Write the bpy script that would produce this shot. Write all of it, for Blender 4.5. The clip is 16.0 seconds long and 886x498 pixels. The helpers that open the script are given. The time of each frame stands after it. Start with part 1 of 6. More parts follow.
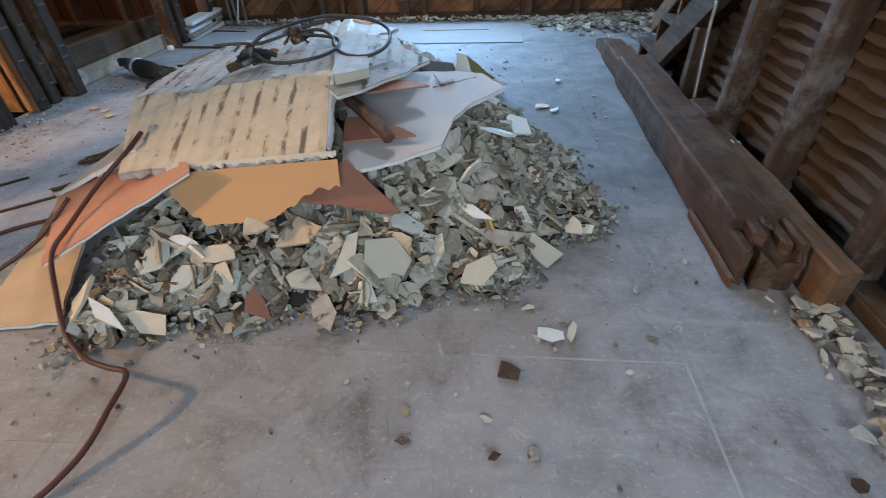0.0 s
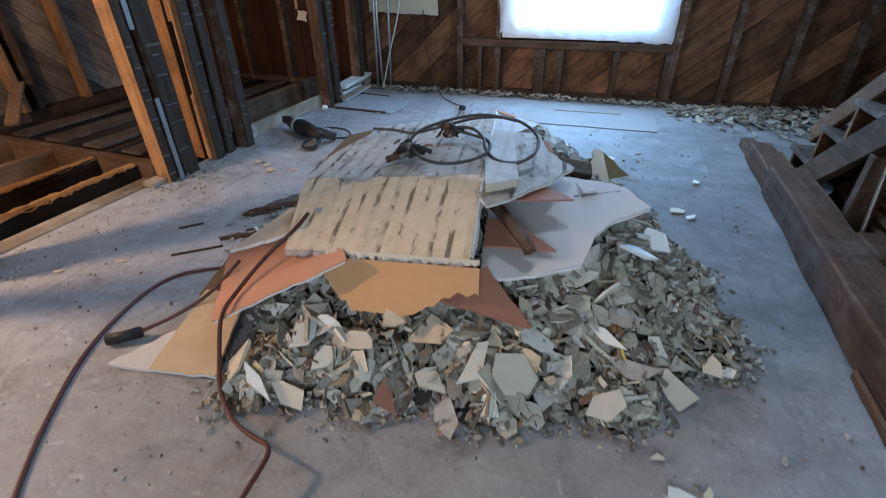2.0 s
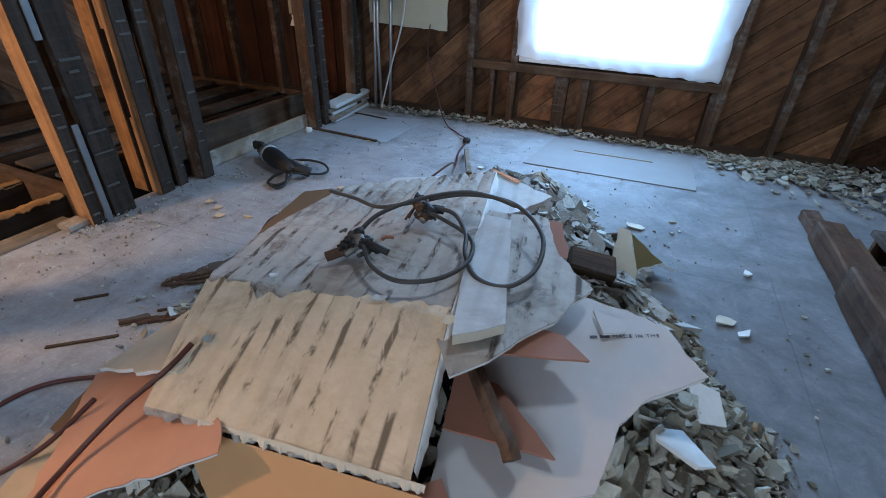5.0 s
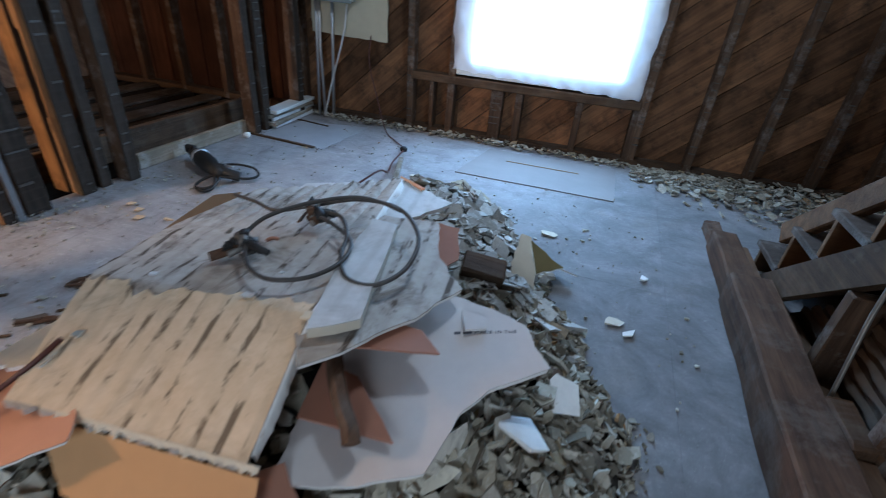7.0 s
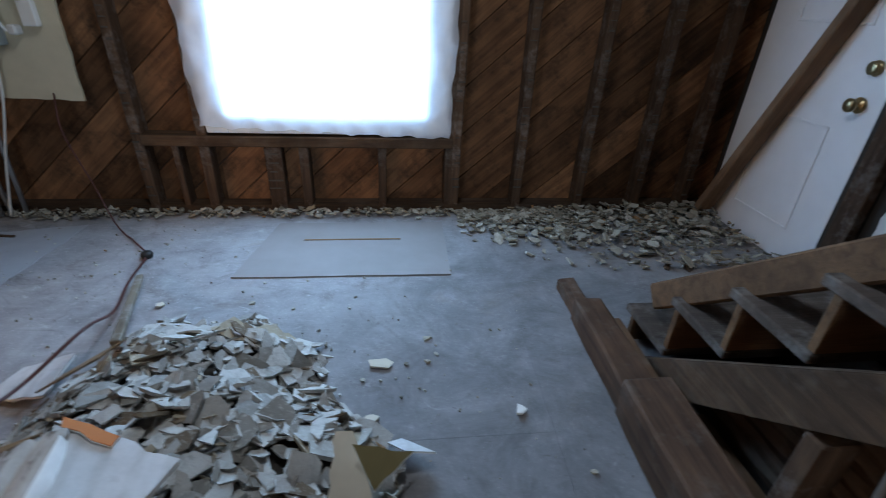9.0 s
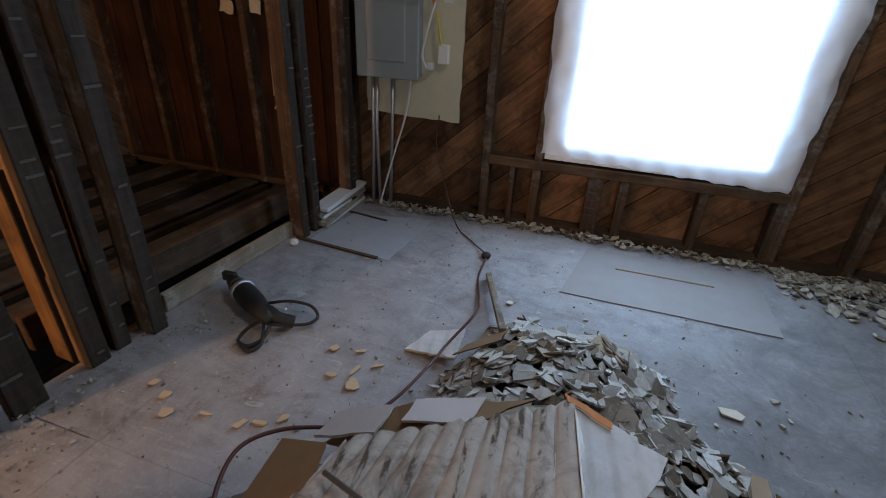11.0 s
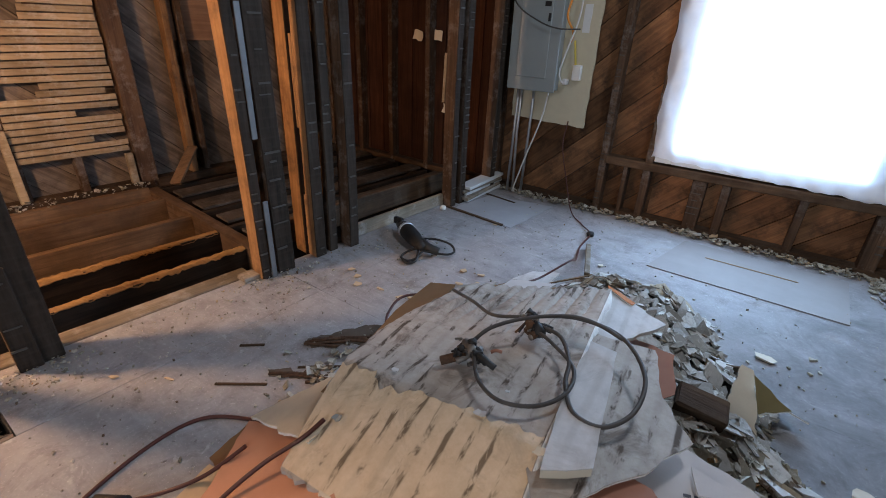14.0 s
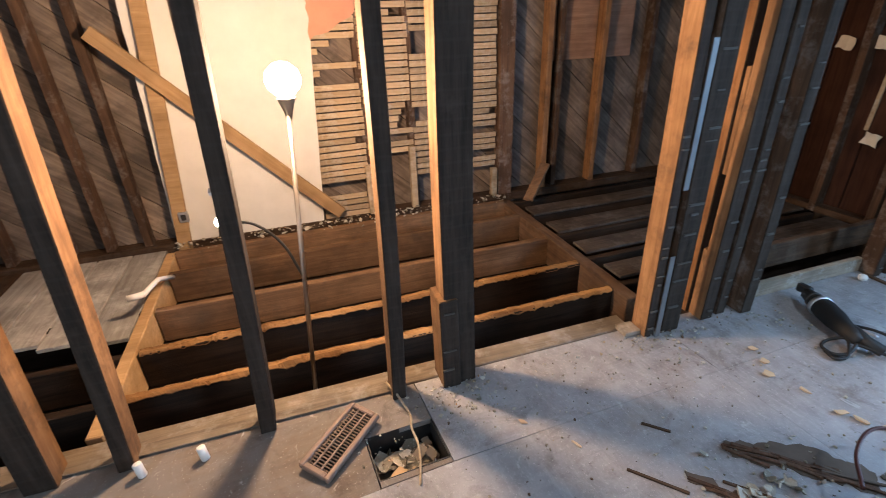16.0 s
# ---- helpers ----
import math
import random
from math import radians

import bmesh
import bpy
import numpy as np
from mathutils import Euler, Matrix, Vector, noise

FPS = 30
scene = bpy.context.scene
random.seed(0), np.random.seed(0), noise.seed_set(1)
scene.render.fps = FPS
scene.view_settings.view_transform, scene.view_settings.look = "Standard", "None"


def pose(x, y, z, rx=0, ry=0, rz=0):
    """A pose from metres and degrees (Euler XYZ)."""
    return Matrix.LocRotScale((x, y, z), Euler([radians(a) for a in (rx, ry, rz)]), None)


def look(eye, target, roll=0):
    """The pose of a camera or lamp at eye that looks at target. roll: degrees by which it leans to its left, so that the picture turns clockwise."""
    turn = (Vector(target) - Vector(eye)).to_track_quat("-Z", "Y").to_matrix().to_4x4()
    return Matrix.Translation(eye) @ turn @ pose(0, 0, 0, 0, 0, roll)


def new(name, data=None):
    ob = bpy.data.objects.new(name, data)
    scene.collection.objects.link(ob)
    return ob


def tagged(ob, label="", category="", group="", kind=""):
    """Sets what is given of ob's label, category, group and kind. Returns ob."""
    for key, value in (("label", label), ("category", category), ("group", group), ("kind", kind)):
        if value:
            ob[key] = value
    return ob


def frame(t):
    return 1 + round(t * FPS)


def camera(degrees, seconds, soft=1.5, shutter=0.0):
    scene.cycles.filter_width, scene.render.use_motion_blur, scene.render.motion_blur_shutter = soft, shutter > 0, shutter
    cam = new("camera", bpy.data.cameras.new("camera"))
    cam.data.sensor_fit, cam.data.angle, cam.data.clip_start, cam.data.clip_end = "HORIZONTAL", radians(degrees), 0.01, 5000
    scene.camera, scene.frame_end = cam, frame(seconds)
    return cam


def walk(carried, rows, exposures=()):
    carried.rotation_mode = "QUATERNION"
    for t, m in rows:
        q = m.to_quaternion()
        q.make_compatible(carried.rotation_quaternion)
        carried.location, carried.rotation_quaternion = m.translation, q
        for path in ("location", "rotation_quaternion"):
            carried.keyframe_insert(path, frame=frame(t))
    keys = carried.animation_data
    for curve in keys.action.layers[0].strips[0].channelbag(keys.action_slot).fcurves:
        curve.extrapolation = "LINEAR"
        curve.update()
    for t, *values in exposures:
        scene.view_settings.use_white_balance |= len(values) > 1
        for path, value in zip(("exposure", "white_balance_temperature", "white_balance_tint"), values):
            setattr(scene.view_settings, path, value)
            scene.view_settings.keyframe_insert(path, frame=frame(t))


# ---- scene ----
cam = camera(86.9, 16.0, 0.9, 0.3)
PATH = [
    (0, (-0.003, 0.487, 0.828), (-0.116, 2.063, -0.398), -2.0),
    (0.5, (-0.048, 0.468, 0.85), (-0.307, 2.059, -0.334), -1.9),
    (1, (-0.099, 0.463, 0.882), (-0.482, 2.053, -0.269), -1.5),
    (1.5, (-0.11, 0.465, 0.916), (-0.565, 2.059, -0.204), -0.9),
    (2, (-0.133, 0.548, 0.991), (-0.629, 2.165, -0.076), -0.7),
    (2.5, (-0.218, 0.771, 1.045), (-0.702, 2.414, 0.013), 1.0),
    (3, (-0.256, 0.975, 1.016), (-0.716, 2.621, -0.024), 2.7),
    (3.5, (-0.286, 1.198, 0.993), (-0.777, 2.813, -0.081), 2.3),
    (4, (-0.295, 1.277, 0.986), (-0.816, 2.875, -0.098), 1.5),
    (6.5, (0.027, 0.916, 1.089), (-0.536, 2.54, 0.067), 4.2),
    (7, (0.049, 1.159, 1.058), (-0.386, 2.819, 0.033), 5.1),
    (7.5, (0.12, 1.471, 1.125), (-0.057, 3.192, 0.122), 6.1),
    (8, (0.139, 1.77, 1.103), (0.254, 3.506, 0.118), 6.2),
    (8.5, (0.243, 1.928, 1.094), (0.524, 3.652, 0.12), 4.7),
    (9, (0.061, 2.011, 1.099), (0.292, 3.751, 0.141), 2.8),
    (9.5, (-0.24, 2.037, 1.148), (-0.308, 3.79, 0.188), 0.8),
    (10, (-0.484, 1.98, 1.171), (-0.775, 3.721, 0.23), 0.4),
    (12.5, (-0.618, 1.444, 1.248), (-1.46, 2.981, 0.285), 5.4),
    (13, (-0.497, 1.332, 1.25), (-1.509, 2.771, 0.3), 3.6),
    (13.5, (-0.27, 1.285, 1.246), (-1.377, 2.686, 0.344), 2.2),
    (14, (-0.172, 1.11, 1.237), (-1.211, 2.577, 0.361), 2.3),
    (14.5, (-0.355, 1.041, 1.311), (-1.464, 2.446, 0.418), 2.2),
    (15, (-0.651, 0.972, 1.386), (-2.024, 2.097, 0.464), 0.0),
    (15.5, (-0.796, 0.832, 1.392), (-2.369, 1.676, 0.489), -1.4),
    (16, (-0.835, 0.781, 1.384), (-2.499, 1.435, 0.487), -2.3),
]
EXPOSURES = [(0.0, 0.2, 6150, 10), (1.5, 0.08, 6000, 10), (3.0, -0.17, 5700, 10), (4.0, -0.27, 5700, 10), (6.5, -0.08, 6000, 12), (7.2, -0.32, 5900, 12), (8.5, -0.52, 6350, 14), (10.0, -0.97, 7300, 20), (12.5, -0.82, 7700, 22), (13.0, -0.62, 7550, 22), (13.5, -0.16, 7300, 22), (14.0, -0.32, 7000, 20), (14.5, -0.55, 6700, 19), (15.2, 0.08, 6250, 15), (16.0, 0.2, 6050, 11)]
walk(cam, [(t, look(eye, target, roll)) for t, eye, target, roll in PATH], EXPOSURES)
NORTH_GLASS = 4.4465                        # plane of the glass in the north window
LAMP = (-2.75, 0.925, 1.17)
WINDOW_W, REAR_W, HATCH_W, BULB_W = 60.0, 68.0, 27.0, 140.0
# ---------- world, lights ----------
world = bpy.data.worlds.new("sky")
scene.world = world
world.use_nodes = True
_wn = world.node_tree
_sky = _wn.nodes.new("ShaderNodeTexSky")
_sky.sky_type = "NISHITA"
_sky.sun_disc = False
_sky.sun_elevation = radians(35)
_sky.sun_rotation = radians(200)
_wn.nodes["Background"].inputs[1].default_value = 0.08
_wn.links.new(_sky.outputs[0], _wn.nodes["Background"].inputs[0])


def area_lamp(name, m, sx, sy, watts, colour):
    data = bpy.data.lights.new(name, "AREA")
    data.shape, data.size, data.size_y = "RECTANGLE", sx, sy
    data.energy, data.color = watts, colour
    ob = new(name, data)
    ob.matrix_world = m
    return ob


# daylight in the north window, behind its plastic sheet
area_lamp("window_daylight", pose(-0.23, NORTH_GLASS, 1.13, -90, 0, 0), 0.98, 1.19, WINDOW_W, (0.34, 0.63, 1.0))
# fill light in an opening added behind the camera, where none is seen
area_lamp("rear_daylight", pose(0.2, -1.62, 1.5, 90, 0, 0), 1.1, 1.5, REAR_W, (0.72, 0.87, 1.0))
# unseen ceiling opening, added for shadows that fall from overhead
area_lamp("hatch_daylight", pose(-0.15, 3.25, 2.54, 0, 0, 0), 0.3, 0.3, HATCH_W, (0.72, 0.87, 1.0))
_bulb = bpy.data.lights.new("bulb_light", "POINT")
_bulb.energy, _bulb.color, _bulb.shadow_soft_size = BULB_W, (1.0, 0.62, 0.36), 0.06
_bulb_ob = new("bulb_light", _bulb)
_bulb_ob.location = LAMP


# ---------- materials ----------
class Nodes:
    """A short way to write node materials."""

    def __init__(self, name, rough=0.8, metal=0.0):
        self.mat = bpy.data.materials.new(name)
        self.mat.use_nodes = True
        self.t = self.mat.node_tree
        self.b = self.t.nodes["Principled BSDF"]
        self.b.inputs["Roughness"].default_value = rough
        self.b.inputs["Metallic"].default_value = metal
        self.b.inputs["Specular IOR Level"].default_value = 0.3
        self.tc = self.t.nodes.new("ShaderNodeTexCoord")

    def link(self, a, b):
        self.t.links.new(a, b)

    def coords(self, scale=(1, 1, 1), rot=(0, 0, 0), kind="Object"):
        m = self.t.nodes.new("ShaderNodeMapping")
        m.inputs["Scale"].default_value = scale
        m.inputs["Rotation"].default_value = [radians(a) for a in rot]
        self.link(self.tc.outputs[kind], m.inputs[0])
        return m.outputs[0]

    def noise(self, co, scale, detail=4, rough=0.6, dist=0.0):
        n = self.t.nodes.new("ShaderNodeTexNoise")
        n.inputs["Scale"].default_value, n.inputs["Detail"].default_value = scale, detail
        n.inputs["Roughness"].default_value, n.inputs["Distortion"].default_value = rough, dist
        self.link(co, n.inputs["Vector"])
        return n.outputs["Fac"]

    def wave(self, co, scale, dist=2.0, axis="X", detail=2):
        n = self.t.nodes.new("ShaderNodeTexWave")
        n.bands_direction = axis
        n.inputs["Scale"].default_value, n.inputs["Distortion"].default_value = scale, dist
        n.inputs["Detail"].default_value = detail
        self.link(co, n.inputs["Vector"])
        return n.outputs["Fac"]

    def ramp(self, fac, stops, constant=False):
        r = self.t.nodes.new("ShaderNodeValToRGB")
        if constant:
            r.color_ramp.interpolation = "CONSTANT"
        e = r.color_ramp.elements
        while len(e) < len(stops):
            e.new(0.5)
        for el, (p, c) in zip(e, stops):
            el.position = p
            el.color = (*c, 1) if isinstance(c, tuple) else (c, c, c, 1)
        self.link(fac, r.inputs[0])
        return r.outputs[0]

    def mix(self, fac, a, b, how="MIX"):
        m = self.t.nodes.new("ShaderNodeMix")
        m.data_type, m.blend_type = "RGBA", how
        for sock, v in ((m.inputs[0], fac), (m.inputs[6], a), (m.inputs[7], b)):
            if isinstance(v, (int, float)):
                sock.default_value = v
            elif isinstance(v, tuple):
                sock.default_value = (*v, 1)
            else:
                self.link(v, sock)
        return m.outputs[2]

    def random(self, island=False):
        if island:
            return self.t.nodes.new("ShaderNodeNewGeometry").outputs["Random Per Island"]
        return self.t.nodes.new("ShaderNodeObjectInfo").outputs["Random"]

    def vary(self, colour, lo=0.75, hi=1.2, island=False):
        return self.mix(1.0, colour, self.ramp(self.random(island), [(0, lo), (1, hi)]), "MULTIPLY")

    def done(self, colour, bump=None, strength=0.4, dist=0.01, rough=None):
        if isinstance(colour, tuple):
            self.b.inputs["Base Color"].default_value = (*colour, 1)
        else:
            self.link(colour, self.b.inputs["Base Color"])
        if bump is not None:
            b = self.t.nodes.new("ShaderNodeBump")
            b.inputs["Strength"].default_value, b.inputs["Distance"].default_value = strength, dist
            self.link(bump, b.inputs["Height"])
            self.link(b.outputs[0], self.b.inputs["Normal"])
        if rough is not None:
            self.link(rough, self.b.inputs["Roughness"])
        return self.mat


def wood(name, dark, light, axis=2, dust=None, dust_amount=0.5, rough=0.8, streak=1.0, vary=(0.7, 1.25)):
    """Old timber with its grain along one axis of the object."""
    n = Nodes(name, rough)
    n.b.inputs["Specular IOR Level"].default_value = 0.14
    sc = [14.0, 14.0, 14.0]
    sc[axis] = 0.9
    grain = n.noise(n.coords(sc), 2.2 * streak, 6, 0.7, 0.6)
    big = n.noise(n.coords((1, 1, 1)), 3.1, 3, 0.6)
    col = n.ramp(grain, [(0.3, dark), (0.72, light)])
    col = n.mix(n.ramp(big, [(0.35, 0.0), (0.7, 0.65)]), col, tuple(c * 0.45 for c in dark))
    if dust:
        d = n.noise(n.coords((1, 1, 1)), 7.0, 5, 0.75)
        col = n.mix(n.ramp(d, [(0.5, 0.0), (0.72, dust_amount)]), col, dust)
    col = n.vary(col, *vary)
    return n.done(col, grain, 0.5, 0.006)


def plain(name, colour, rough=0.6, metal=0.0, grain=30.0, amount=0.25):
    n = Nodes(name, rough, metal)
    f = n.noise(n.coords(), grain, 4)
    g = n.noise(n.coords(), grain / 7, 3)
    col = n.mix(n.ramp(f, [(0.3, 0.0), (0.75, amount)]), colour, tuple(c * 0.5 for c in colour))
    col = n.mix(n.ramp(g, [(0.45, 0.0), (0.8, amount)]), col, tuple(min(1, c * 1.5 + 0.02) for c in colour))
    return n.done(col, f, 0.2, 0.002)


def floor_material():
    """Subfloor under years of dust: scuffs, brown dirt, pale plaster powder and fine specks."""
    n = Nodes("dusty_subfloor", 0.75)
    co = n.coords(kind="Object")
    fine, mid, big = n.noise(co, 70, 6, 0.75), n.noise(co, 7, 6, 0.7, 0.5), n.noise(co, 1.3, 4, 0.65, 0.6)
    col = n.ramp(mid, [(0.28, (0.15, 0.138, 0.134)), (0.5, (0.265, 0.25, 0.246)), (0.75, (0.36, 0.345, 0.34))])
    col = n.mix(n.ramp(big, [(0.38, 0.0), (0.66, 0.5)]), col, (0.40, 0.39, 0.385))
    col = n.mix(n.ramp(n.noise(co, 3.1, 7, 0.75, 1.3), [(0.53, 0.0), (0.70, 0.65)]), col, (0.115, 0.09, 0.078))
    col = n.mix(n.ramp(n.noise(n.coords((1, 1, 1), (0, 0, 20)), 1.7, 6, 0.7, 0.9), [(0.55, 0.0), (0.72, 0.4)]), col, (0.30, 0.225, 0.15))
    sweep = n.noise(n.coords((1.0, 6.0, 1.0), (0, 0, 35)), 2.2, 6, 0.75, 1.5)
    col = n.mix(n.ramp(sweep, [(0.5, 0.0), (0.72, 0.22)]), col, (0.54, 0.525, 0.51))
    scuff = n.noise(n.coords((9.0, 1.0, 1.0), (0, 0, -20)), 3.0, 5, 0.7, 0.8)
    col = n.mix(n.ramp(scuff, [(0.60, 0.0), (0.70, 0.2)]), col, (0.13, 0.12, 0.115))
    col = n.mix(n.ramp(fine, [(0.54, 0.0), (0.72, 0.5)]), col, (0.53, 0.51, 0.485))
    col = n.mix(n.ramp(n.noise(co, 38, 4, 0.7), [(0.64, 0.0), (0.70, 0.7)]), col, (0.10, 0.085, 0.075))
    smear = n.noise(n.coords((1.0, 1.6, 1.0), (0, 0, 25)), 12, 5, 0.65, 0.7)
    col = n.mix(n.ramp(smear, [(0.63, 0.0), (0.69, 0.5)]), col, (0.50, 0.49, 0.47))
    grit = n.noise(co, 150, 3, 0.6)
    col = n.mix(n.ramp(grit, [(0.66, 0.0), (0.70, 0.7)]), col, (0.62, 0.60, 0.56))
    # broad round patch of darker floor east of the heap, broken by noise
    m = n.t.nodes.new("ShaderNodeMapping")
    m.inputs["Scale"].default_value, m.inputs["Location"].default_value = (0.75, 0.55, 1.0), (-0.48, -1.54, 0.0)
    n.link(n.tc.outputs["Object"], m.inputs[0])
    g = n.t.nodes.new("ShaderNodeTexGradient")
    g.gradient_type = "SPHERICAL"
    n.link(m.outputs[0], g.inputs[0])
    dark_patch = n.mix(0.4, g.outputs["Fac"], n.noise(co, 1.6, 5, 0.7, 0.8))
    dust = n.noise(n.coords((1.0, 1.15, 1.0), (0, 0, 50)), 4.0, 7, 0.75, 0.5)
    dulled = n.mix(1.0, n.ramp(dark_patch, [(0.28, 0.0), (0.50, 0.9)]), n.ramp(dust, [(0.34, 1.0), (0.68, 0.25)]), "MULTIPLY")
    col = n.mix(dulled, col, (0.115, 0.112, 0.108))
    col = n.vary(col, 0.93, 1.06)
    return n.done(col, fine, 0.35, 0.003, n.ramp(mid, [(0.3, 0.68), (0.7, 0.95)]))


def strip_floor_material():
    """Older bare plywood along the partition: tan wood under thin grey dust."""
    n = Nodes("bare_plywood", 0.85)
    co = n.coords()
    grain = n.noise(n.coords((9.0, 0.8, 1.0)), 2.6, 6, 0.7, 0.5)
    col = n.ramp(grain, [(0.3, (0.10, 0.07, 0.047)), (0.7, (0.205, 0.15, 0.102))])
    col = n.mix(n.ramp(n.noise(co, 4.0, 6, 0.7, 0.8), [(0.34, 0.2), (0.60, 0.8)]), col, (0.215, 0.197, 0.178))
    col = n.mix(n.ramp(n.noise(co, 9.0, 5, 0.7, 0.6), [(0.56, 0.0), (0.70, 0.6)]), col, (0.085, 0.066, 0.05))
    col = n.mix(n.ramp(n.noise(n.coords((1.0, 1.5, 1.0), (0, 0, 25)), 13, 5, 0.65, 0.7), [(0.64, 0.0), (0.70, 0.6)]), col, (0.52, 0.50, 0.46))
    col = n.mix(n.ramp(n.noise(co, 120, 3, 0.6), [(0.63, 0.0), (0.69, 0.6)]), col, (0.50, 0.46, 0.40))
    return n.done(col, grain, 0.3, 0.003)


def chip_material(name, island, pale=False, tone=1.0):
    """Broken plaster: most grey, some white or painted, a few tan and brown."""
    n = Nodes(name, 0.95)
    n.b.inputs["Specular IOR Level"].default_value = 0.06
    r = n.random(island)
    stops = [(0.0, (0.40, 0.375, 0.31)), (0.14, (0.58, 0.55, 0.46)), (0.26, (0.25, 0.23, 0.19)), (0.40, (0.66, 0.64, 0.56)),
             (0.53, (0.45, 0.43, 0.375)), (0.63, (0.74, 0.72, 0.65)), (0.755, (0.58, 0.47, 0.32)), (0.79, (0.27, 0.25, 0.21)),
             (0.85, (0.74, 0.74, 0.70)), (0.91, (0.42, 0.40, 0.36)), (0.945, (0.17, 0.115, 0.085)), (0.985, (0.50, 0.29, 0.14))]
    if pale:
        stops = [(0.0, (0.56, 0.56, 0.55)), (0.2, (0.40, 0.40, 0.395)), (0.34, (0.66, 0.66, 0.65)), (0.55, (0.48, 0.475, 0.46)), (0.68, (0.30, 0.285, 0.26)),
                 (0.76, (0.70, 0.70, 0.69)), (0.88, (0.52, 0.45, 0.35)), (0.94, (0.2, 0.15, 0.11))]
    col = n.ramp(r, [(p, tuple(v * tone * w for v, w in zip(c, (1.05, 1.0, 0.92)))) for p, c in stops], True)
    f = n.noise(n.coords(), 30, 6, 0.75)
    col = n.mix(n.ramp(f, [(0.32, 0.5), (0.52, 0.0)]), col, (0.17, 0.15, 0.12))
    col = n.mix(n.ramp(n.noise(n.coords(), 90, 4), [(0.55, 0.0), (0.75, 0.5)]), col, (0.66, 0.63, 0.56))
    return n.done(col, f, 0.7, 0.006)


def streaked(name, base, pale, dark, amount=0.85, mottle=0.3):
    """A plaster face that bears the stained marks of the laths it was pressed on."""
    n = Nodes(name, 0.9)
    turned = n.coords((1, 1, 1), (0, 0, -5.5))

    def stretched(sx, sy):
        m = n.t.nodes.new("ShaderNodeMapping")
        m.inputs["Scale"].default_value = (sx, sy, 1.0)
        n.link(turned, m.inputs[0])
        return m.outputs[0]

    lath = n.wave(stretched(1.0, 0.5), 6.2, 2.2, "X", 3)
    s = n.noise(stretched(21.0, 8.0), 1.0, 4, 0.7, 0.4)
    spots = n.noise(stretched(30.0, 9.0), 1.1, 3, 0.6, 0.3)
    where = n.noise(n.coords(), 4.0, 4, 0.65, 0.5)
    blot = n.noise(n.coords(), 8.0, 5, 0.75, 0.8)
    col = n.mix(n.ramp(n.noise(n.coords(), 16, 6, 0.75), [(0.3, 0.0), (0.7, 1.0)]), base, pale)
    col = n.mix(n.mix(1.0, n.ramp(lath, [(0.48, 0.0), (0.95, 0.34)]), n.ramp(where, [(0.36, 0.1), (0.58, 1.0)]), "MULTIPLY"), col, tuple((c + d) / 2 for c, d in zip(base, dark)))
    gate = n.mix(1.0, n.ramp(s, [(0.51, 0.0), (0.60, amount)]), n.ramp(lath, [(0.74, 0.0), (0.92, 1.0)]), "MULTIPLY")
    col = n.mix(gate, col, tuple(c * 0.62 for c in dark))
    col = n.mix(n.ramp(spots, [(0.66, 0.0), (0.72, amount * 0.8)]), col, tuple(c * 0.6 for c in dark))
    col = n.mix(n.ramp(blot, [(0.52, 0.0), (0.68, mottle)]), col, tuple(c * 0.9 for c in dark))
    return n.done(col, n.mix(0.25, s, lath), 0.22, 0.005)


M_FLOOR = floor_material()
M_STRIPFLOOR = strip_floor_material()
M_CHIP = chip_material("plaster_chip", False, False, 0.97)
M_CHIPS = chip_material("plaster_chips", True, False, 0.64)
M_STUD = wood("old_stud", (0.055, 0.032, 0.02), (0.15, 0.088, 0.052), 2, (0.30, 0.275, 0.25), 0.55)
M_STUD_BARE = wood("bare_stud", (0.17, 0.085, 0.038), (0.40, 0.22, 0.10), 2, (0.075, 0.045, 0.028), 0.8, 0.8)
M_SHEATH = wood("sheathing_board", (0.105, 0.05, 0.026), (0.37, 0.18, 0.083), 0, (0.03, 0.02, 0.014), 0.85, vary=(0.55, 1.35))
M_SHEATH_FAR = wood("smoky_sheathing", (0.09, 0.07, 0.056), (0.30, 0.235, 0.185), 0, (0.05, 0.043, 0.037), 0.6, vary=(0.7, 1.25))
M_BOARD_Y = wood("dark_timber", (0.045, 0.028, 0.018), (0.135, 0.08, 0.045), 1, (0.2, 0.17, 0.14), 0.25)
M_BOARD_X = wood("dark_timber_cross", (0.05, 0.03, 0.02), (0.15, 0.09, 0.05), 0, (0.2, 0.17, 0.14), 0.25)
M_FRESH_Y = wood("torn_wood", (0.26, 0.125, 0.045), (0.55, 0.32, 0.13), 1, None, 0, 0.7)
M_PLATE = wood("sill_plate_wood", (0.17, 0.13, 0.09), (0.36, 0.29, 0.21), 1, (0.42, 0.39, 0.35), 0.75)
M_BEAM = wood("salvaged_beam", (0.05, 0.029, 0.019), (0.165, 0.09, 0.053), 1, (0.2, 0.175, 0.15), 0.4, vary=(0.85, 1.15))
M_BEAM_RAW = wood("beam_bare_side", (0.075, 0.041, 0.023), (0.19, 0.105, 0.056), 1, (0.22, 0.19, 0.16), 0.3, 0.75)
# lighter joist wood, part of the lamp's light put into its colour
M_JOIST_WARM = wood("lamplit_bare_wood", (0.11, 0.062, 0.033), (0.25, 0.15, 0.083), 1, (0.07, 0.05, 0.035), 0.6, 0.75)
M_TREAD = wood("stair_tread_wood", (0.06, 0.042, 0.032), (0.15, 0.115, 0.09), 0, (0.36, 0.335, 0.30), 0.4)
M_RISER = wood("stair_riser_wood", (0.085, 0.045, 0.024), (0.22, 0.12, 0.06), 0)
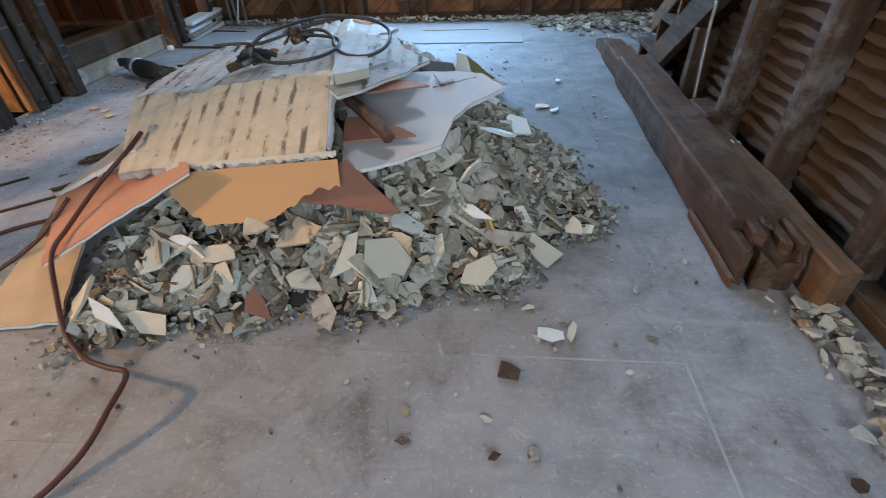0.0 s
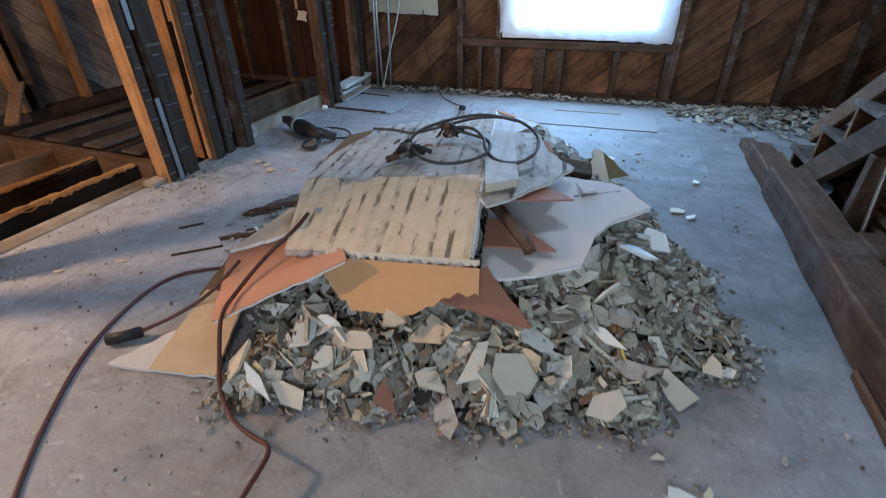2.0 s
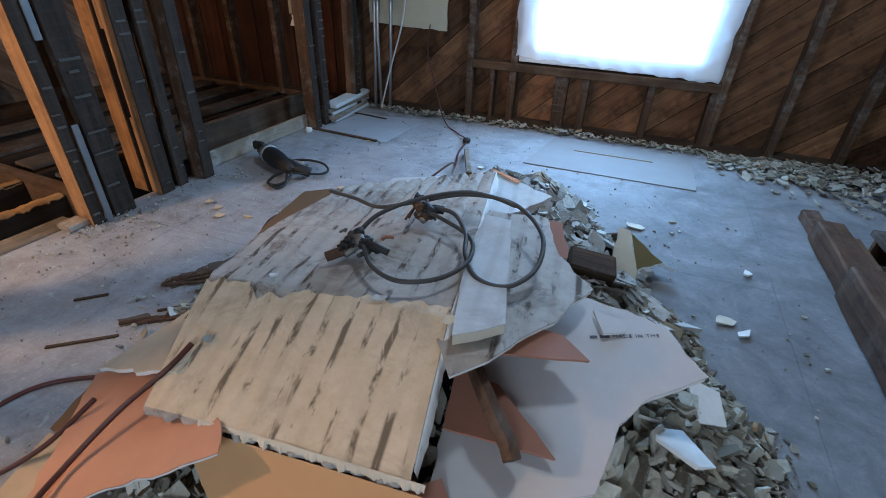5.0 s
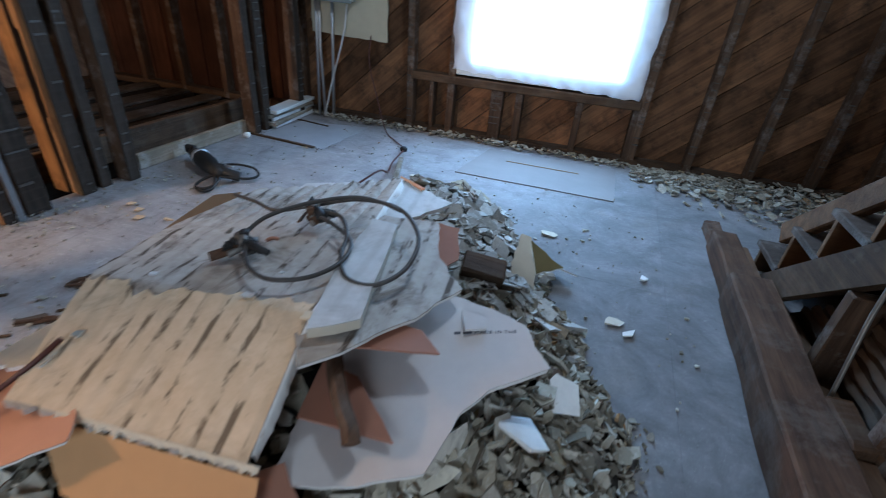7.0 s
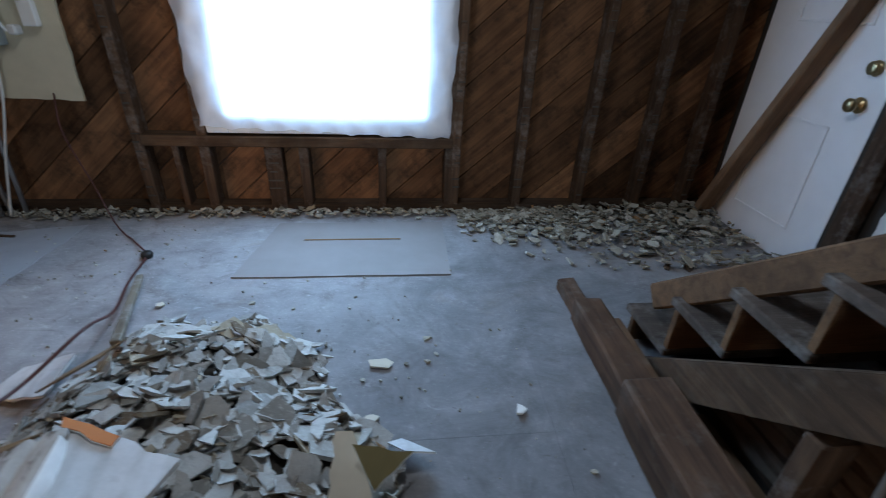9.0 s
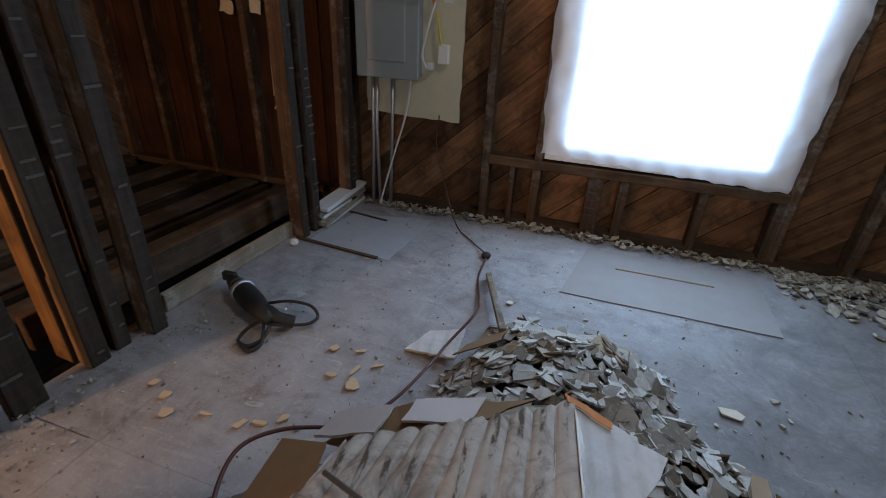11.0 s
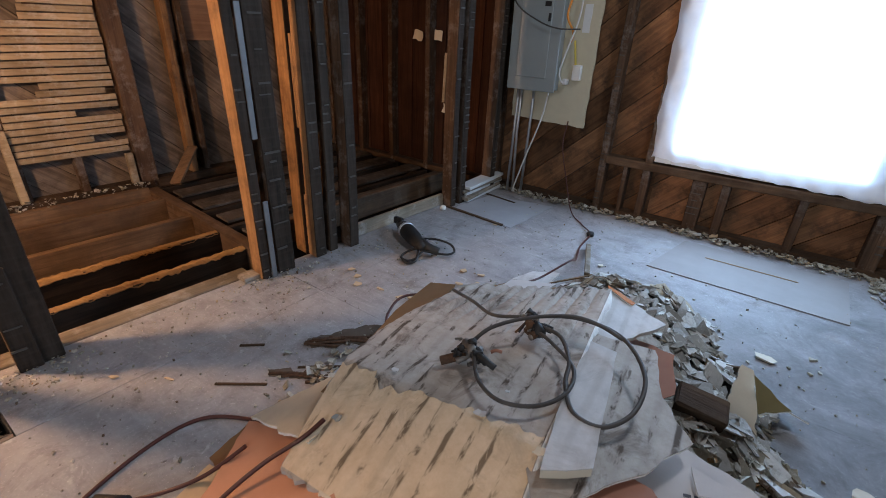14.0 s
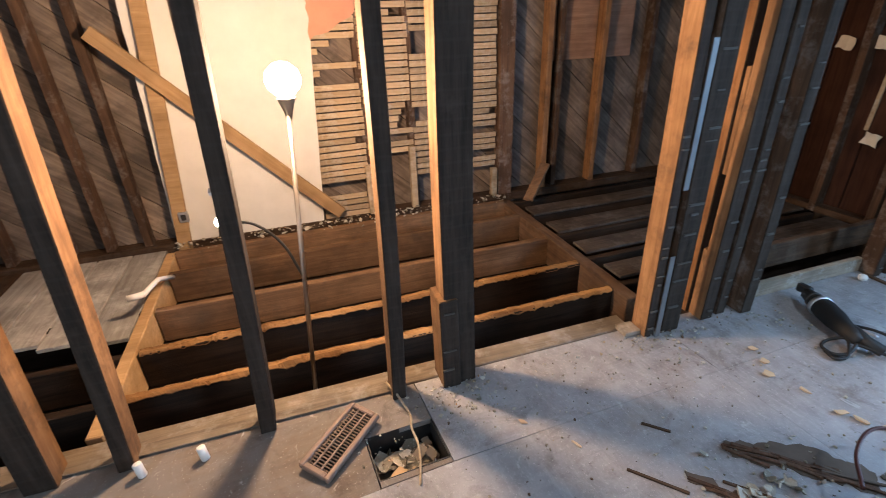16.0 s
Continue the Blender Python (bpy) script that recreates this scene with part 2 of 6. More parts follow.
M_LATH = wood("lath_wood", (0.30, 0.21, 0.12), (0.55, 0.43, 0.28), 1, (0.62, 0.57, 0.48), 0.5, vary=(0.75, 1.2))
M_BRACE = wood("pine_brace", (0.36, 0.22, 0.10), (0.56, 0.37, 0.19), 1, None, 0, 0.7)
M_DOORBRACE = wood("door_brace_wood", (0.20, 0.115, 0.065), (0.38, 0.23, 0.135), 2)
M_DARK = plain("dirt", (0.045, 0.037, 0.03), 0.95, 0, 20)
M_SHADED_DEBRIS = plain("shaded_debris", (0.045, 0.038, 0.03), 0.95, 0, 40, 0.5)
M_PAPER = streaked("tan_paper_face", (0.57, 0.44, 0.29), (0.72, 0.59, 0.43), (0.20, 0.135, 0.085), 0.85, 0.3)
M_PLASTERBACK = streaked("stained_plaster_back", (0.35, 0.305, 0.26), (0.49, 0.45, 0.40), (0.12, 0.088, 0.065), 0.95, 0.7)
M_AMBER = plain("amber_paper", (0.58, 0.325, 0.15), 0.8, 0, 24, 0.12)
M_SALMON = plain("salmon_paint", (0.53, 0.265, 0.17), 0.75, 0, 9, 0.3)
M_BROWNPAPER = plain("brown_paint", (0.30, 0.135, 0.085), 0.75, 0, 16, 0.18)
M_RUSTPAPER = plain("rust_paint", (0.37, 0.165, 0.105), 0.8, 0, 16, 0.3)
M_GYPSUM = plain("gypsum_paper", (0.55, 0.505, 0.475), 0.8, 0, 30, 0.12)
M_CREAM = plain("cream_board", (0.62, 0.55, 0.43), 0.85, 0, 18, 0.25)
M_TANBOARD = plain("tan_board_face", (0.56, 0.40, 0.245), 0.85, 0, 22, 0.25)
M_TORN = plain("torn_gypsum", (0.78, 0.76, 0.71), 0.95, 0, 60, 0.2)
M_CHALK = streaked("grimy_white_face", (0.47, 0.46, 0.44), (0.60, 0.59, 0.57), (0.26, 0.23, 0.19), 0.12, 0.3)
M_WHITEBOARD = plain("white_paint", (0.66, 0.66, 0.64), 0.6, 0, 14, 0.2)
M_DRYWALL = plain("white_drywall", (0.62, 0.595, 0.55), 0.8, 0, 6, 0.22)
M_DOOR = plain("door_paint", (0.80, 0.79, 0.77), 0.45, 0, 9, 0.12)
M_KRAFT = plain("brown_fibreboard", (0.225, 0.132, 0.066), 0.85, 0, 25, 0.2)
M_OLIVE = plain("olive_chip", (0.24, 0.19, 0.085), 0.7, 0, 20, 0.2)
M_BLACK = plain("black_rubber", (0.022, 0.021, 0.02), 0.55, 0, 40, 0.4)
M_CABLE = plain("dirty_cable_jacket", (0.065, 0.058, 0.052), 0.55, 0, 30, 0.6)
M_REDCORD = plain("red_cord_jacket", (0.092, 0.031, 0.024), 0.45, 0, 30, 0.3)
M_ROMEX = plain("white_cable_jacket", (0.62, 0.60, 0.56), 0.5, 0, 30, 0.2)
M_ORANGE = plain("orange_wire", (0.75, 0.26, 0.05), 0.5, 0, 30, 0.2)
M_YELLOW = plain("yellow_wire", (0.6, 0.45, 0.08), 0.5, 0, 30, 0.2)
M_STEEL = plain("galvanised_steel", (0.50, 0.51, 0.52), 0.42, 0.8, 25, 0.2)
M_PANEL = plain("grey_enamel", (0.30, 0.335, 0.33), 0.45, 0.1, 14, 0.12)
M_PLYPANEL = plain("cream_plywood", (0.56, 0.50, 0.36), 0.8, 0, 16, 0.18)
M_GRILLE = plain("rusty_grille_paint", (0.22, 0.155, 0.118), 0.6, 0.2, 30, 0.4)
M_BRASS = plain("brass", (0.42, 0.33, 0.18), 0.3, 0.9, 20, 0.2)
M_BRONZE = plain("brushed_pole", (0.34, 0.31, 0.27), 0.35, 0.8, 20, 0.2)
M_PVC = plain("white_pvc", (0.75, 0.73, 0.68), 0.45, 0, 12, 0.15)
M_CEIL = plain("bare_ceiling_boards", (0.16, 0.12, 0.09), 0.9, 0, 5, 0.3)
M_WALLBACK = plain("building_paper", (0.035, 0.028, 0.022), 0.9, 0, 5, 0.3)
M_INK = plain("printed_ink", (0.10, 0.10, 0.115), 0.8, 0, 20, 0.1)
M_CLAY = plain("duct_rubble", (0.20, 0.16, 0.12), 0.95, 0, 30, 0.4)


def plastic_material():
    """Thin milky sheet: lets the daylight through softly."""
    n = Nodes("milky_plastic", 0.35)
    out = n.t.nodes["Material Output"]
    tr = n.t.nodes.new("ShaderNodeBsdfTranslucent")
    gl = n.t.nodes.new("ShaderNodeBsdfDiffuse")
    mx = n.t.nodes.new("ShaderNodeMixShader")
    f = n.noise(n.coords((3, 1, 3)), 5, 4)
    n.link(n.ramp(f, [(0.3, (0.80, 0.84, 0.90)), (0.7, (0.92, 0.94, 0.98))]), tr.inputs[0])
    gl.inputs[0].default_value = (0.78, 0.80, 0.84, 1)
    mx.inputs[0].default_value = 0.3
    n.link(tr.outputs[0], mx.inputs[1])
    n.link(gl.outputs[0], mx.inputs[2])
    n.link(mx.outputs[0], out.inputs[0])
    return n.mat


def glow(name, colour, strength):
    n = Nodes(name, 0.5)
    n.b.inputs["Emission Color"].default_value = (*colour, 1)
    n.b.inputs["Emission Strength"].default_value = strength
    return n.done(colour)


M_PLASTIC = plastic_material()
M_BULB = glow("lit_bulb_glass", (1.0, 0.80, 0.50), 60.0)


# ---------- building helpers ----------
rng = random.Random(7)


def root(name, m=None, label="", category="", group="", kind=""):
    ob = new(name)
    ob.empty_display_size = 0.05
    if m is not None:
        ob.matrix_world = m
    return tagged(ob, label, category, group, kind)


def link_mesh(name, bm, material, parent=None, label="", smooth=False):
    me = bpy.data.meshes.new(name)
    bmesh.ops.recalc_face_normals(bm, faces=bm.faces)
    bm.to_mesh(me)
    bm.free()
    me.materials.append(material)
    if smooth:
        for p in me.polygons:
            p.use_smooth = True
    ob = new(name, me)
    if parent is not None:
        ob.parent = parent
    if label:
        ob["label"] = label
    return ob


def part(name, bm, material, parent, label="", smooth=False):
    return link_mesh(name, bm, material, parent, label, smooth)


def thing(name, bm, material, label, category, group="", kind="", smooth=False):
    return tagged(link_mesh(name, bm, material, None, "", smooth), label, category, group, kind)


def shared(name, me, parent, m):
    ob = new(name, me)
    ob.parent = parent
    ob.matrix_local = m
    return ob


def box(x0, x1, y0, y1, z0, z1, bevel=0.0, bm=None, rough=0.0, cuts=0):
    """A box by its sides; rough: metres of unevenness on its corners."""
    bm = bm or bmesh.new()
    got = bmesh.ops.create_cube(bm, size=1, matrix=Matrix.LocRotScale(((x0 + x1) / 2, (y0 + y1) / 2, (z0 + z1) / 2), None, (abs(x1 - x0), abs(y1 - y0), abs(z1 - z0))))
    vs = got["verts"]
    if bevel or cuts:
        es = list({e for v in vs for e in v.link_edges})
        if cuts:
            longest = max(e.calc_length() for e in es)
            le = [e for e in es if e.calc_length() > longest * 0.99]
            r = bmesh.ops.subdivide_edges(bm, edges=le, cuts=cuts, use_grid_fill=True)
            vs = list({v for v in bm.verts})
            es = list(bm.edges)
        if bevel:
            sharp = [e for e in es if len(e.link_faces) == 2 and e.calc_face_angle() > 0.5]
            bmesh.ops.bevel(bm, geom=sharp, offset=bevel, segments=1, affect="EDGES", clamp_overlap=True)
            vs = list(bm.verts) if cuts else vs
    if rough:
        for v in bm.verts:
            v.co += Vector((rng.uniform(-1, 1), rng.uniform(-1, 1), rng.uniform(-1, 1))) * rough
    return bm


def moved(bm, m):
    bmesh.ops.transform(bm, matrix=m, verts=bm.verts)
    return bm


def tube(points, radius, sides=10, closed_ends=True, bm=None):
    """A round rod or cable along smooth points."""
    bm = bm or bmesh.new()
    pts = [Vector(p) for p in points]
    rings, up = [], Vector((0.12, 0.2, 1)).normalized()
    for i, p in enumerate(pts):
        d = (pts[min(i + 1, len(pts) - 1)] - pts[max(i - 1, 0)]).normalized()
        a = d.cross(up)
        if a.length < 1e-3:
            a = d.cross(Vector((1, 0, 0)))
        a.normalize()
        b = a.cross(d)
        rings.append([bm.verts.new(p + (a * math.cos(k * math.tau / sides) + b * math.sin(k * math.tau / sides)) * radius) for k in range(sides)])
    for r0, r1 in zip(rings, rings[1:]):
        for k in range(sides):
            bm.faces.new((r0[k], r0[(k + 1) % sides], r1[(k + 1) % sides], r1[k]))
    if closed_ends:
        bm.faces.new(rings[0][::-1])
        bm.faces.new(rings[-1])
    return bm


def spline(points, steps=10):
    """Catmull-Rom through the points."""
    p = [Vector(q) for q in points]
    p = [2 * p[0] - p[1]] + p + [2 * p[-1] - p[-2]]
    out = []
    for i in range(1, len(p) - 2):
        for s in range(steps):
            t = s / steps
            out.append(0.5 * ((2 * p[i]) + (p[i + 1] - p[i - 1]) * t + (2 * p[i - 1] - 5 * p[i] + 4 * p[i + 1] - p[i + 2]) * t * t
                              + (3 * p[i] - p[i - 1] - 3 * p[i + 1] + p[i + 2]) * t ** 3))
    out.append(p[-2])
    return out


def lathe(profile, sides=20, bm=None):
    bm = bm or bmesh.new()
    rings = []
    for r, z in profile:
        rings.append([bm.verts.new((r * math.cos(k * math.tau / sides), r * math.sin(k * math.tau / sides), z)) for k in range(sides)])
    for r0, r1 in zip(rings, rings[1:]):
        for k in range(sides):
            bm.faces.new((r0[k], r0[(k + 1) % sides], r1[(k + 1) % sides], r1[k]))
    bm.faces.new(rings[0][::-1])
    bm.faces.new(rings[-1])
    return bm


def ragged(corners, rough, step, seed):
    """An outline with torn edges between its corners (x, y)."""
    r = random.Random(seed)
    out = []
    for i, a in enumerate(corners):
        b = corners[(i + 1) % len(corners)]
        n = max(1, int(math.hypot(b[0] - a[0], b[1] - a[1]) / step))
        for k in range(n):
            f = k / n
            j = rough if k else rough * 0.2
            out.append((a[0] + (b[0] - a[0]) * f + r.uniform(-j, j), a[1] + (b[1] - a[1]) * f + r.uniform(-j, j)))
    return out


def plate(outline, height, thick, bm=None, bends=()):
    """A plate with this outline, its top at height(x, y)."""
    bm = bm or bmesh.new()
    flat = (lambda x, y: 0.0) if bends else height
    top = [bm.verts.new((x, y, flat(x, y))) for x, y in outline]
    low = [bm.verts.new((x, y, flat(x, y) - thick)) for x, y in outline]
    n = len(outline)
    faces = [bm.faces.new(top), bm.faces.new(low[::-1])]
    for i in range(n):
        bm.faces.new((top[i], low[i], low[(i + 1) % n], top[(i + 1) % n]))
    bmesh.ops.triangulate(bm, faces=faces)
    for bx in bends:
        bmesh.ops.bisect_plane(bm, geom=list(bm.verts) + list(bm.edges) + list(bm.faces), plane_co=(bx, 0, 0), plane_no=(1, 0, 0))
    if bends:
        for v in bm.verts:
            v.co.z += height(v.co.x, v.co.y)
    return bm


def clip(poly, a, b, c):
    """The part of a convex polygon where a*x + b*y <= c."""
    out = []
    for i, p in enumerate(poly):
        q = poly[(i + 1) % len(poly)]
        dp, dq = a * p[0] + b * p[1] - c, a * q[0] + b * q[1] - c
        if dp <= 0:
            out.append(p)
        if dp * dq < 0:
            f = dp / (dp - dq)
            out.append((p[0] + (q[0] - p[0]) * f, p[1] + (q[1] - p[1]) * f))
    return out


def prism(poly, z0, z1, to=None):
    """A straight prism over a polygon; to: maps its points into the room."""
    bm = bmesh.new()
    lo = [bm.verts.new((x, y, z0)) for x, y in poly]
    hi = [bm.verts.new((x, y, z1)) for x, y in poly]
    n = len(poly)
    bm.faces.new(hi)
    bm.faces.new(lo[::-1])
    for i in range(n):
        bm.faces.new((lo[i], lo[(i + 1) % n], hi[(i + 1) % n], hi[i]))
    if to is not None:
        bmesh.ops.transform(bm, matrix=to, verts=bm.verts)
    return bm


def grid(nx, ny, at, bm=None):
    """A sheet of nx by ny cells through at(s, t)."""
    bm = bm or bmesh.new()
    vs = [[bm.verts.new(at(i / nx, j / ny)) for i in range(nx + 1)] for j in range(ny + 1)]
    for j in range(ny):
        for i in range(nx):
            bm.faces.new((vs[j][i], vs[j][i + 1], vs[j + 1][i + 1], vs[j + 1][i]))
    return bm


def thicken(bm, d):
    """Gives a sheet thickness downwards."""
    geom = bmesh.ops.extrude_face_region(bm, geom=list(bm.faces))
    for v in geom["geom"]:
        if isinstance(v, bmesh.types.BMVert):
            v.co.z -= d
    return bm


def diagonal_boards(parent, rects, m, width=0.185, rise=42.0, sign=1, mat=None):
    """Sheathing boards on the slant, each a piece, cut to the rectangles (u0, u1, w0, w1) of a wall whose plane m maps out."""
    ang = radians(rise)
    d = (math.cos(ang), sign * math.sin(ang))
    nrm = (-d[1], d[0])
    for u0, u1, w0, w1 in rects:
        cs = [nrm[0] * u + nrm[1] * w for u in (u0, u1) for w in (w0, w1)]
        k = math.floor(min(cs) / width)
        while k * width < max(cs):
            a, b = k * width, (k + 1) * width - 0.005
            poly = clip(clip([(u0, w0), (u1, w0), (u1, w1), (u0, w1)], nrm[0], nrm[1], b), -nrm[0], -nrm[1], -a)
            k += 1
            if len(poly) < 3:
                continue
            c = (sum(p[0] for p in poly) / len(poly), sum(p[1] for p in poly) / len(poly))
            turn = Matrix.Rotation(sign * ang, 4, "Z")
            loc = [turn.inverted() @ Vector((p[0] - c[0], p[1] - c[1], 0)) for p in poly]
            lift = rng.uniform(0, 0.005)
            bm = prism([(v.x, v.y) for v in loc], -0.02, lift)
            ob = link_mesh("sheathing_board", bm, mat or M_SHEATH, parent)
            ob.matrix_local = m @ Matrix.Translation((c[0], c[1], 0)) @ turn

# ---------- the shell ----------
L = pose(-2.31, 0, 0, 0, 0, -4.0)          # frame of the stripped partition: its y runs along the wall
CEIL = 2.5
NY = 4.45                                   # inner face of the north studs

_ceil = box(-4.6, -0.41, -1.75, 4.8, CEIL, CEIL + 0.1)
box(0.11, 2.3, -1.75, 4.8, CEIL, CEIL + 0.1, 0, _ceil)
box(-0.41, 0.11, -1.75, 2.99, CEIL, CEIL + 0.1, 0, _ceil)
box(-0.41, 0.11, 3.51, 4.8, CEIL, CEIL + 0.1, 0, _ceil)
ceiling = thing("ceiling", _ceil, M_CEIL, "bare dark wooden ceiling over the stripped rooms", "ceiling", kind="structure")
ground = thing("crawlspace_ground", box(-4.7, 2.4, -1.8, 4.9, -0.62, -0.5), M_DARK, "dark dirt ground below the floor joists", "ground", kind="structure")

# floor of sheets laid side by side
floor = root("floor", None, "grey dusty plywood subfloor with stains, dirt and plaster bits", "floor", kind="structure")


def edge_x(y):
    return -2.375 + 0.07 * y


sheets = [
    [(0.4367, -1.6), (2.05, -1.6), (2.05, 1.9), (0.4907, 1.9)],
    [(0.4907, 1.9007), (2.05, 1.9007), (2.05, 4.52), (0.60, 4.52)],
    [(-0.75, -1.6), (0.436, -1.6), (0.4645, 1.155), (-0.75, 1.19)],
    [(-0.75, 1.1908), (0.4645, 1.1558), (0.49, 1.9), (0.531, 2.9), (-0.75, 2.9)],
    [(-0.75, 2.9007), (0.531, 2.9007), (0.5985, 4.52), (-0.75, 4.52)],
    [(-1.87, -1.6), (-0.7507, -1.6), (-0.7507, 0.9325), (-1.87, 0.9325)],
    [(-1.87, 0.9332), (-0.7507, 0.9332), (-0.7507, 2.4), (-1.82, 2.4), (-1.87, 1.2)],
    [(-1.82, 2.4008), (-0.7507, 2.4008), (-0.7507, 4.52), (-1.75, 4.52)],
    [(edge_x(-1.6), -1.6), (-1.8707, -1.6), (-1.8707, 0.935), (edge_x(0.935), 0.935)],
    [(edge_x(0.94), 0.94), (-2.095, 0.94), (-2.085, 1.195), (edge_x(1.195), 1.195)],
    [(-1.898, 0.94), (-1.874, 0.94), (-1.874, 1.195), (-1.892, 1.195)],
    [(edge_x(1.2), 1.2), (-1.874, 1.2), (-1.826, 2.4), (edge_x(2.4), 2.4)],
    [(edge_x(2.404), 2.404), (-1.824, 2.404), (-1.754, 4.52), (edge_x(4.52), 4.52)],
]
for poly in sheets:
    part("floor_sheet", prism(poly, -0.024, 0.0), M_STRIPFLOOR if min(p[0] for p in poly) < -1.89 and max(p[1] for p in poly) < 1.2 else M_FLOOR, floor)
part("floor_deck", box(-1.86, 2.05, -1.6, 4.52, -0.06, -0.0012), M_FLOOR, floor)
M_SEAM = plain("seam_dust", (0.40, 0.385, 0.37), 0.95, 0, 60, 0.5)
for a, b in (((0.462, 1.0), (0.4645, 1.155)), ((0.0, 1.1685), (0.4645, 1.1555)), ((0.4465, 0.2), (0.462, 1.0))):
    q = Vector((b[0] - a[0], b[1] - a[1], 0)).normalized() * 0.0026
    part("seam_ridge", plate([(a[0] + q.y, a[1] - q.x), (b[0] + q.y, b[1] - q.x), (b[0] - q.y, b[1] + q.x), (a[0] - q.y, a[1] + q.x)], lambda x, y: 0.0012, 0.001), M_SEAM, floor)
part("floor_joist", box(-2.12, -1.95, -1.6, 0.93, -0.2, -0.03), M_BOARD_Y, floor)
part("floor_joist", box(-2.2, -1.95, 1.21, 4.5, -0.2, -0.03), M_BOARD_Y, floor)

# north wall: studs, slanted sheathing, window opening
wall_north = root("wall_north", None, "stripped outer wall of dark studs and slanted brown sheathing boards", "wall", kind="structure")
part("wall_backing", box(-4.5, -0.82, NY + 0.125, NY + 0.16, -0.3, CEIL), M_WALLBACK, wall_north)
part("wall_backing", box(0.38, 2.15, NY + 0.125, NY + 0.16, -0.3, CEIL), M_WALLBACK, wall_north)
part("wall_backing", box(-0.82, 0.38, NY + 0.125, NY + 0.16, -0.3, 0.44), M_WALLBACK, wall_north)
part("wall_backing", box(-0.82, 0.38, NY + 0.125, NY + 0.16, 1.82, CEIL), M_WALLBACK, wall_north)
TO_NORTH = Matrix(((1, 0, 0, 0), (0, 0, -1, NY + 0.10), (0, 1, 0, 0), (0, 0, 0, 1)))
diagonal_boards(wall_north, [(-2.1, -0.82, -0.05, CEIL), (0.38, 2.05, -0.05, CEIL), (-0.82, 0.38, -0.05, 0.44), (-0.82, 0.38, 1.82, CEIL)], TO_NORTH)


def stud(parent, x, y, w, d, z0, z1, mat=M_STUD, lean=0.0, name="stud"):
    """An upright timber: w across the wall's run (x), d into it (y)."""
    bm = box(-w / 2, w / 2, -d / 2, d / 2, z0, z1, 0.004, None, 0.0, 5)
    for v in bm.verts:
        v.co.x += 0.004 * math.sin(v.co.z * 3 + x * 9)
        v.co.y += 0.003 * math.sin(v.co.z * 4 + x * 5)
    ob = part(name, bm, mat, parent)
    ob.matrix_local = pose(x, y, 0, 0, lean, rng.uniform(-1, 1))
    return ob


def lath_marks(parent, x, y, w, z0, z1, axis="x", step=0.046, face=-1, density=0.5):
    """Thin leftover plaster ridges across a stud's face, one between each two laths."""
    bm = bmesh.new()
    z = z0
    while z < z1:
        if rng.random() < density:
            a, b = rng.uniform(0, 0.3), rng.uniform(0.65, 1)
            h = rng.uniform(0.004, 0.010)
            if axis == "x":
                box(x - w / 2 + a * w, x - w / 2 + b * w, y + face * 0.007, y, z, z + h, 0, bm)
            else:
                box(x, x + 0.007, y - w / 2 + a * w, y - w / 2 + b * w, z, z + h, 0, bm)
        z += step * rng.uniform(0.92, 1.08)
    return part("plaster_ridges", bm, M_MARK, parent, "thin grey plaster ridges left by the laths")


M_MARK = plain("plaster_residue", (0.085, 0.072, 0.06), 0.9, 0, 40, 0.3)
for sx in (-4.0, -3.6, -3.2, -2.78, -2.42, -2.06, -1.17, 0.435, 0.79, 1.17, 1.52, 1.83):
    stud(wall_north, sx, NY + 0.045, 0.048, 0.09, 0, CEIL)
    if sx > -1.5:
        lath_marks(wall_north, sx, NY, 0.046, 0.1, 1.9)
for sx, top in ((-0.86, CEIL), (0.40, CEIL)):
    stud(wall_north, sx, NY + 0.045, 0.05, 0.09, 0, top)
lath_marks(wall_north, -0.86, NY, 0.048, 0.5, 1.9)
for sx, ww in ((-0.53, 0.085), (-0.37, 0.05), (0.03, 0.045), (-1.0, 0.03)):
    stud(wall_north, sx, NY + 0.045, ww, 0.088, 0, 0.37, M_STUD, 0, "cripple_stud")
lath_marks(wall_north, -0.53, NY, 0.08, 0.05, 0.34)
part("bottom_plate", box(-4.4, 2.0, NY + 0.002, NY + 0.095, 0, 0.045), M_BOARD_X, wall_north)
part("sill_board", box(-1.15, 0.41, NY - 0.012, NY + 0.09, 0.37, 0.425, 0.005), M_BOARD_X, wall_north)
part("header", box(-0.9, 0.45, NY - 0.004, NY + 0.09, 1.86, 2.0, 0.005), M_BOARD_X, wall_north)

M_REDBOARD = wood("dark_red_boards", (0.030, 0.013, 0.008), (0.085, 0.036, 0.02), 2, None, 0, 0.85, 1.0, (0.6, 1.3))
for i in range(13):
    x0 = -4.45 + i * 0.18
    part("vertical_board", box(x0, x0 + 0.172, NY + 0.09, NY + 0.115, 0.0, CEIL, 0.003), M_REDBOARD, wall_north)

window_1 = root("window_1", None, "bright window covered by a stapled milky plastic sheet", "window", kind="structure")
for nm, b in (("window_frame", (-0.83, -0.725, 0.44, 1.82)), ("window_frame", (0.265, 0.38, 0.44, 1.82)), ("window_frame", (-0.725, 0.265, 0.44, 0.53)), ("window_frame", (-0.725, 0.265, 1.73, 1.82)), ("sash_rail", (-0.725, 0.265, 1.33, 1.37))):
    part(nm, box(b[0], b[1], NY + (0.03 if nm == "sash_rail" else -0.006), NY + 0.12, b[2], b[3], 0.003), M_WHITEBOARD, window_1)


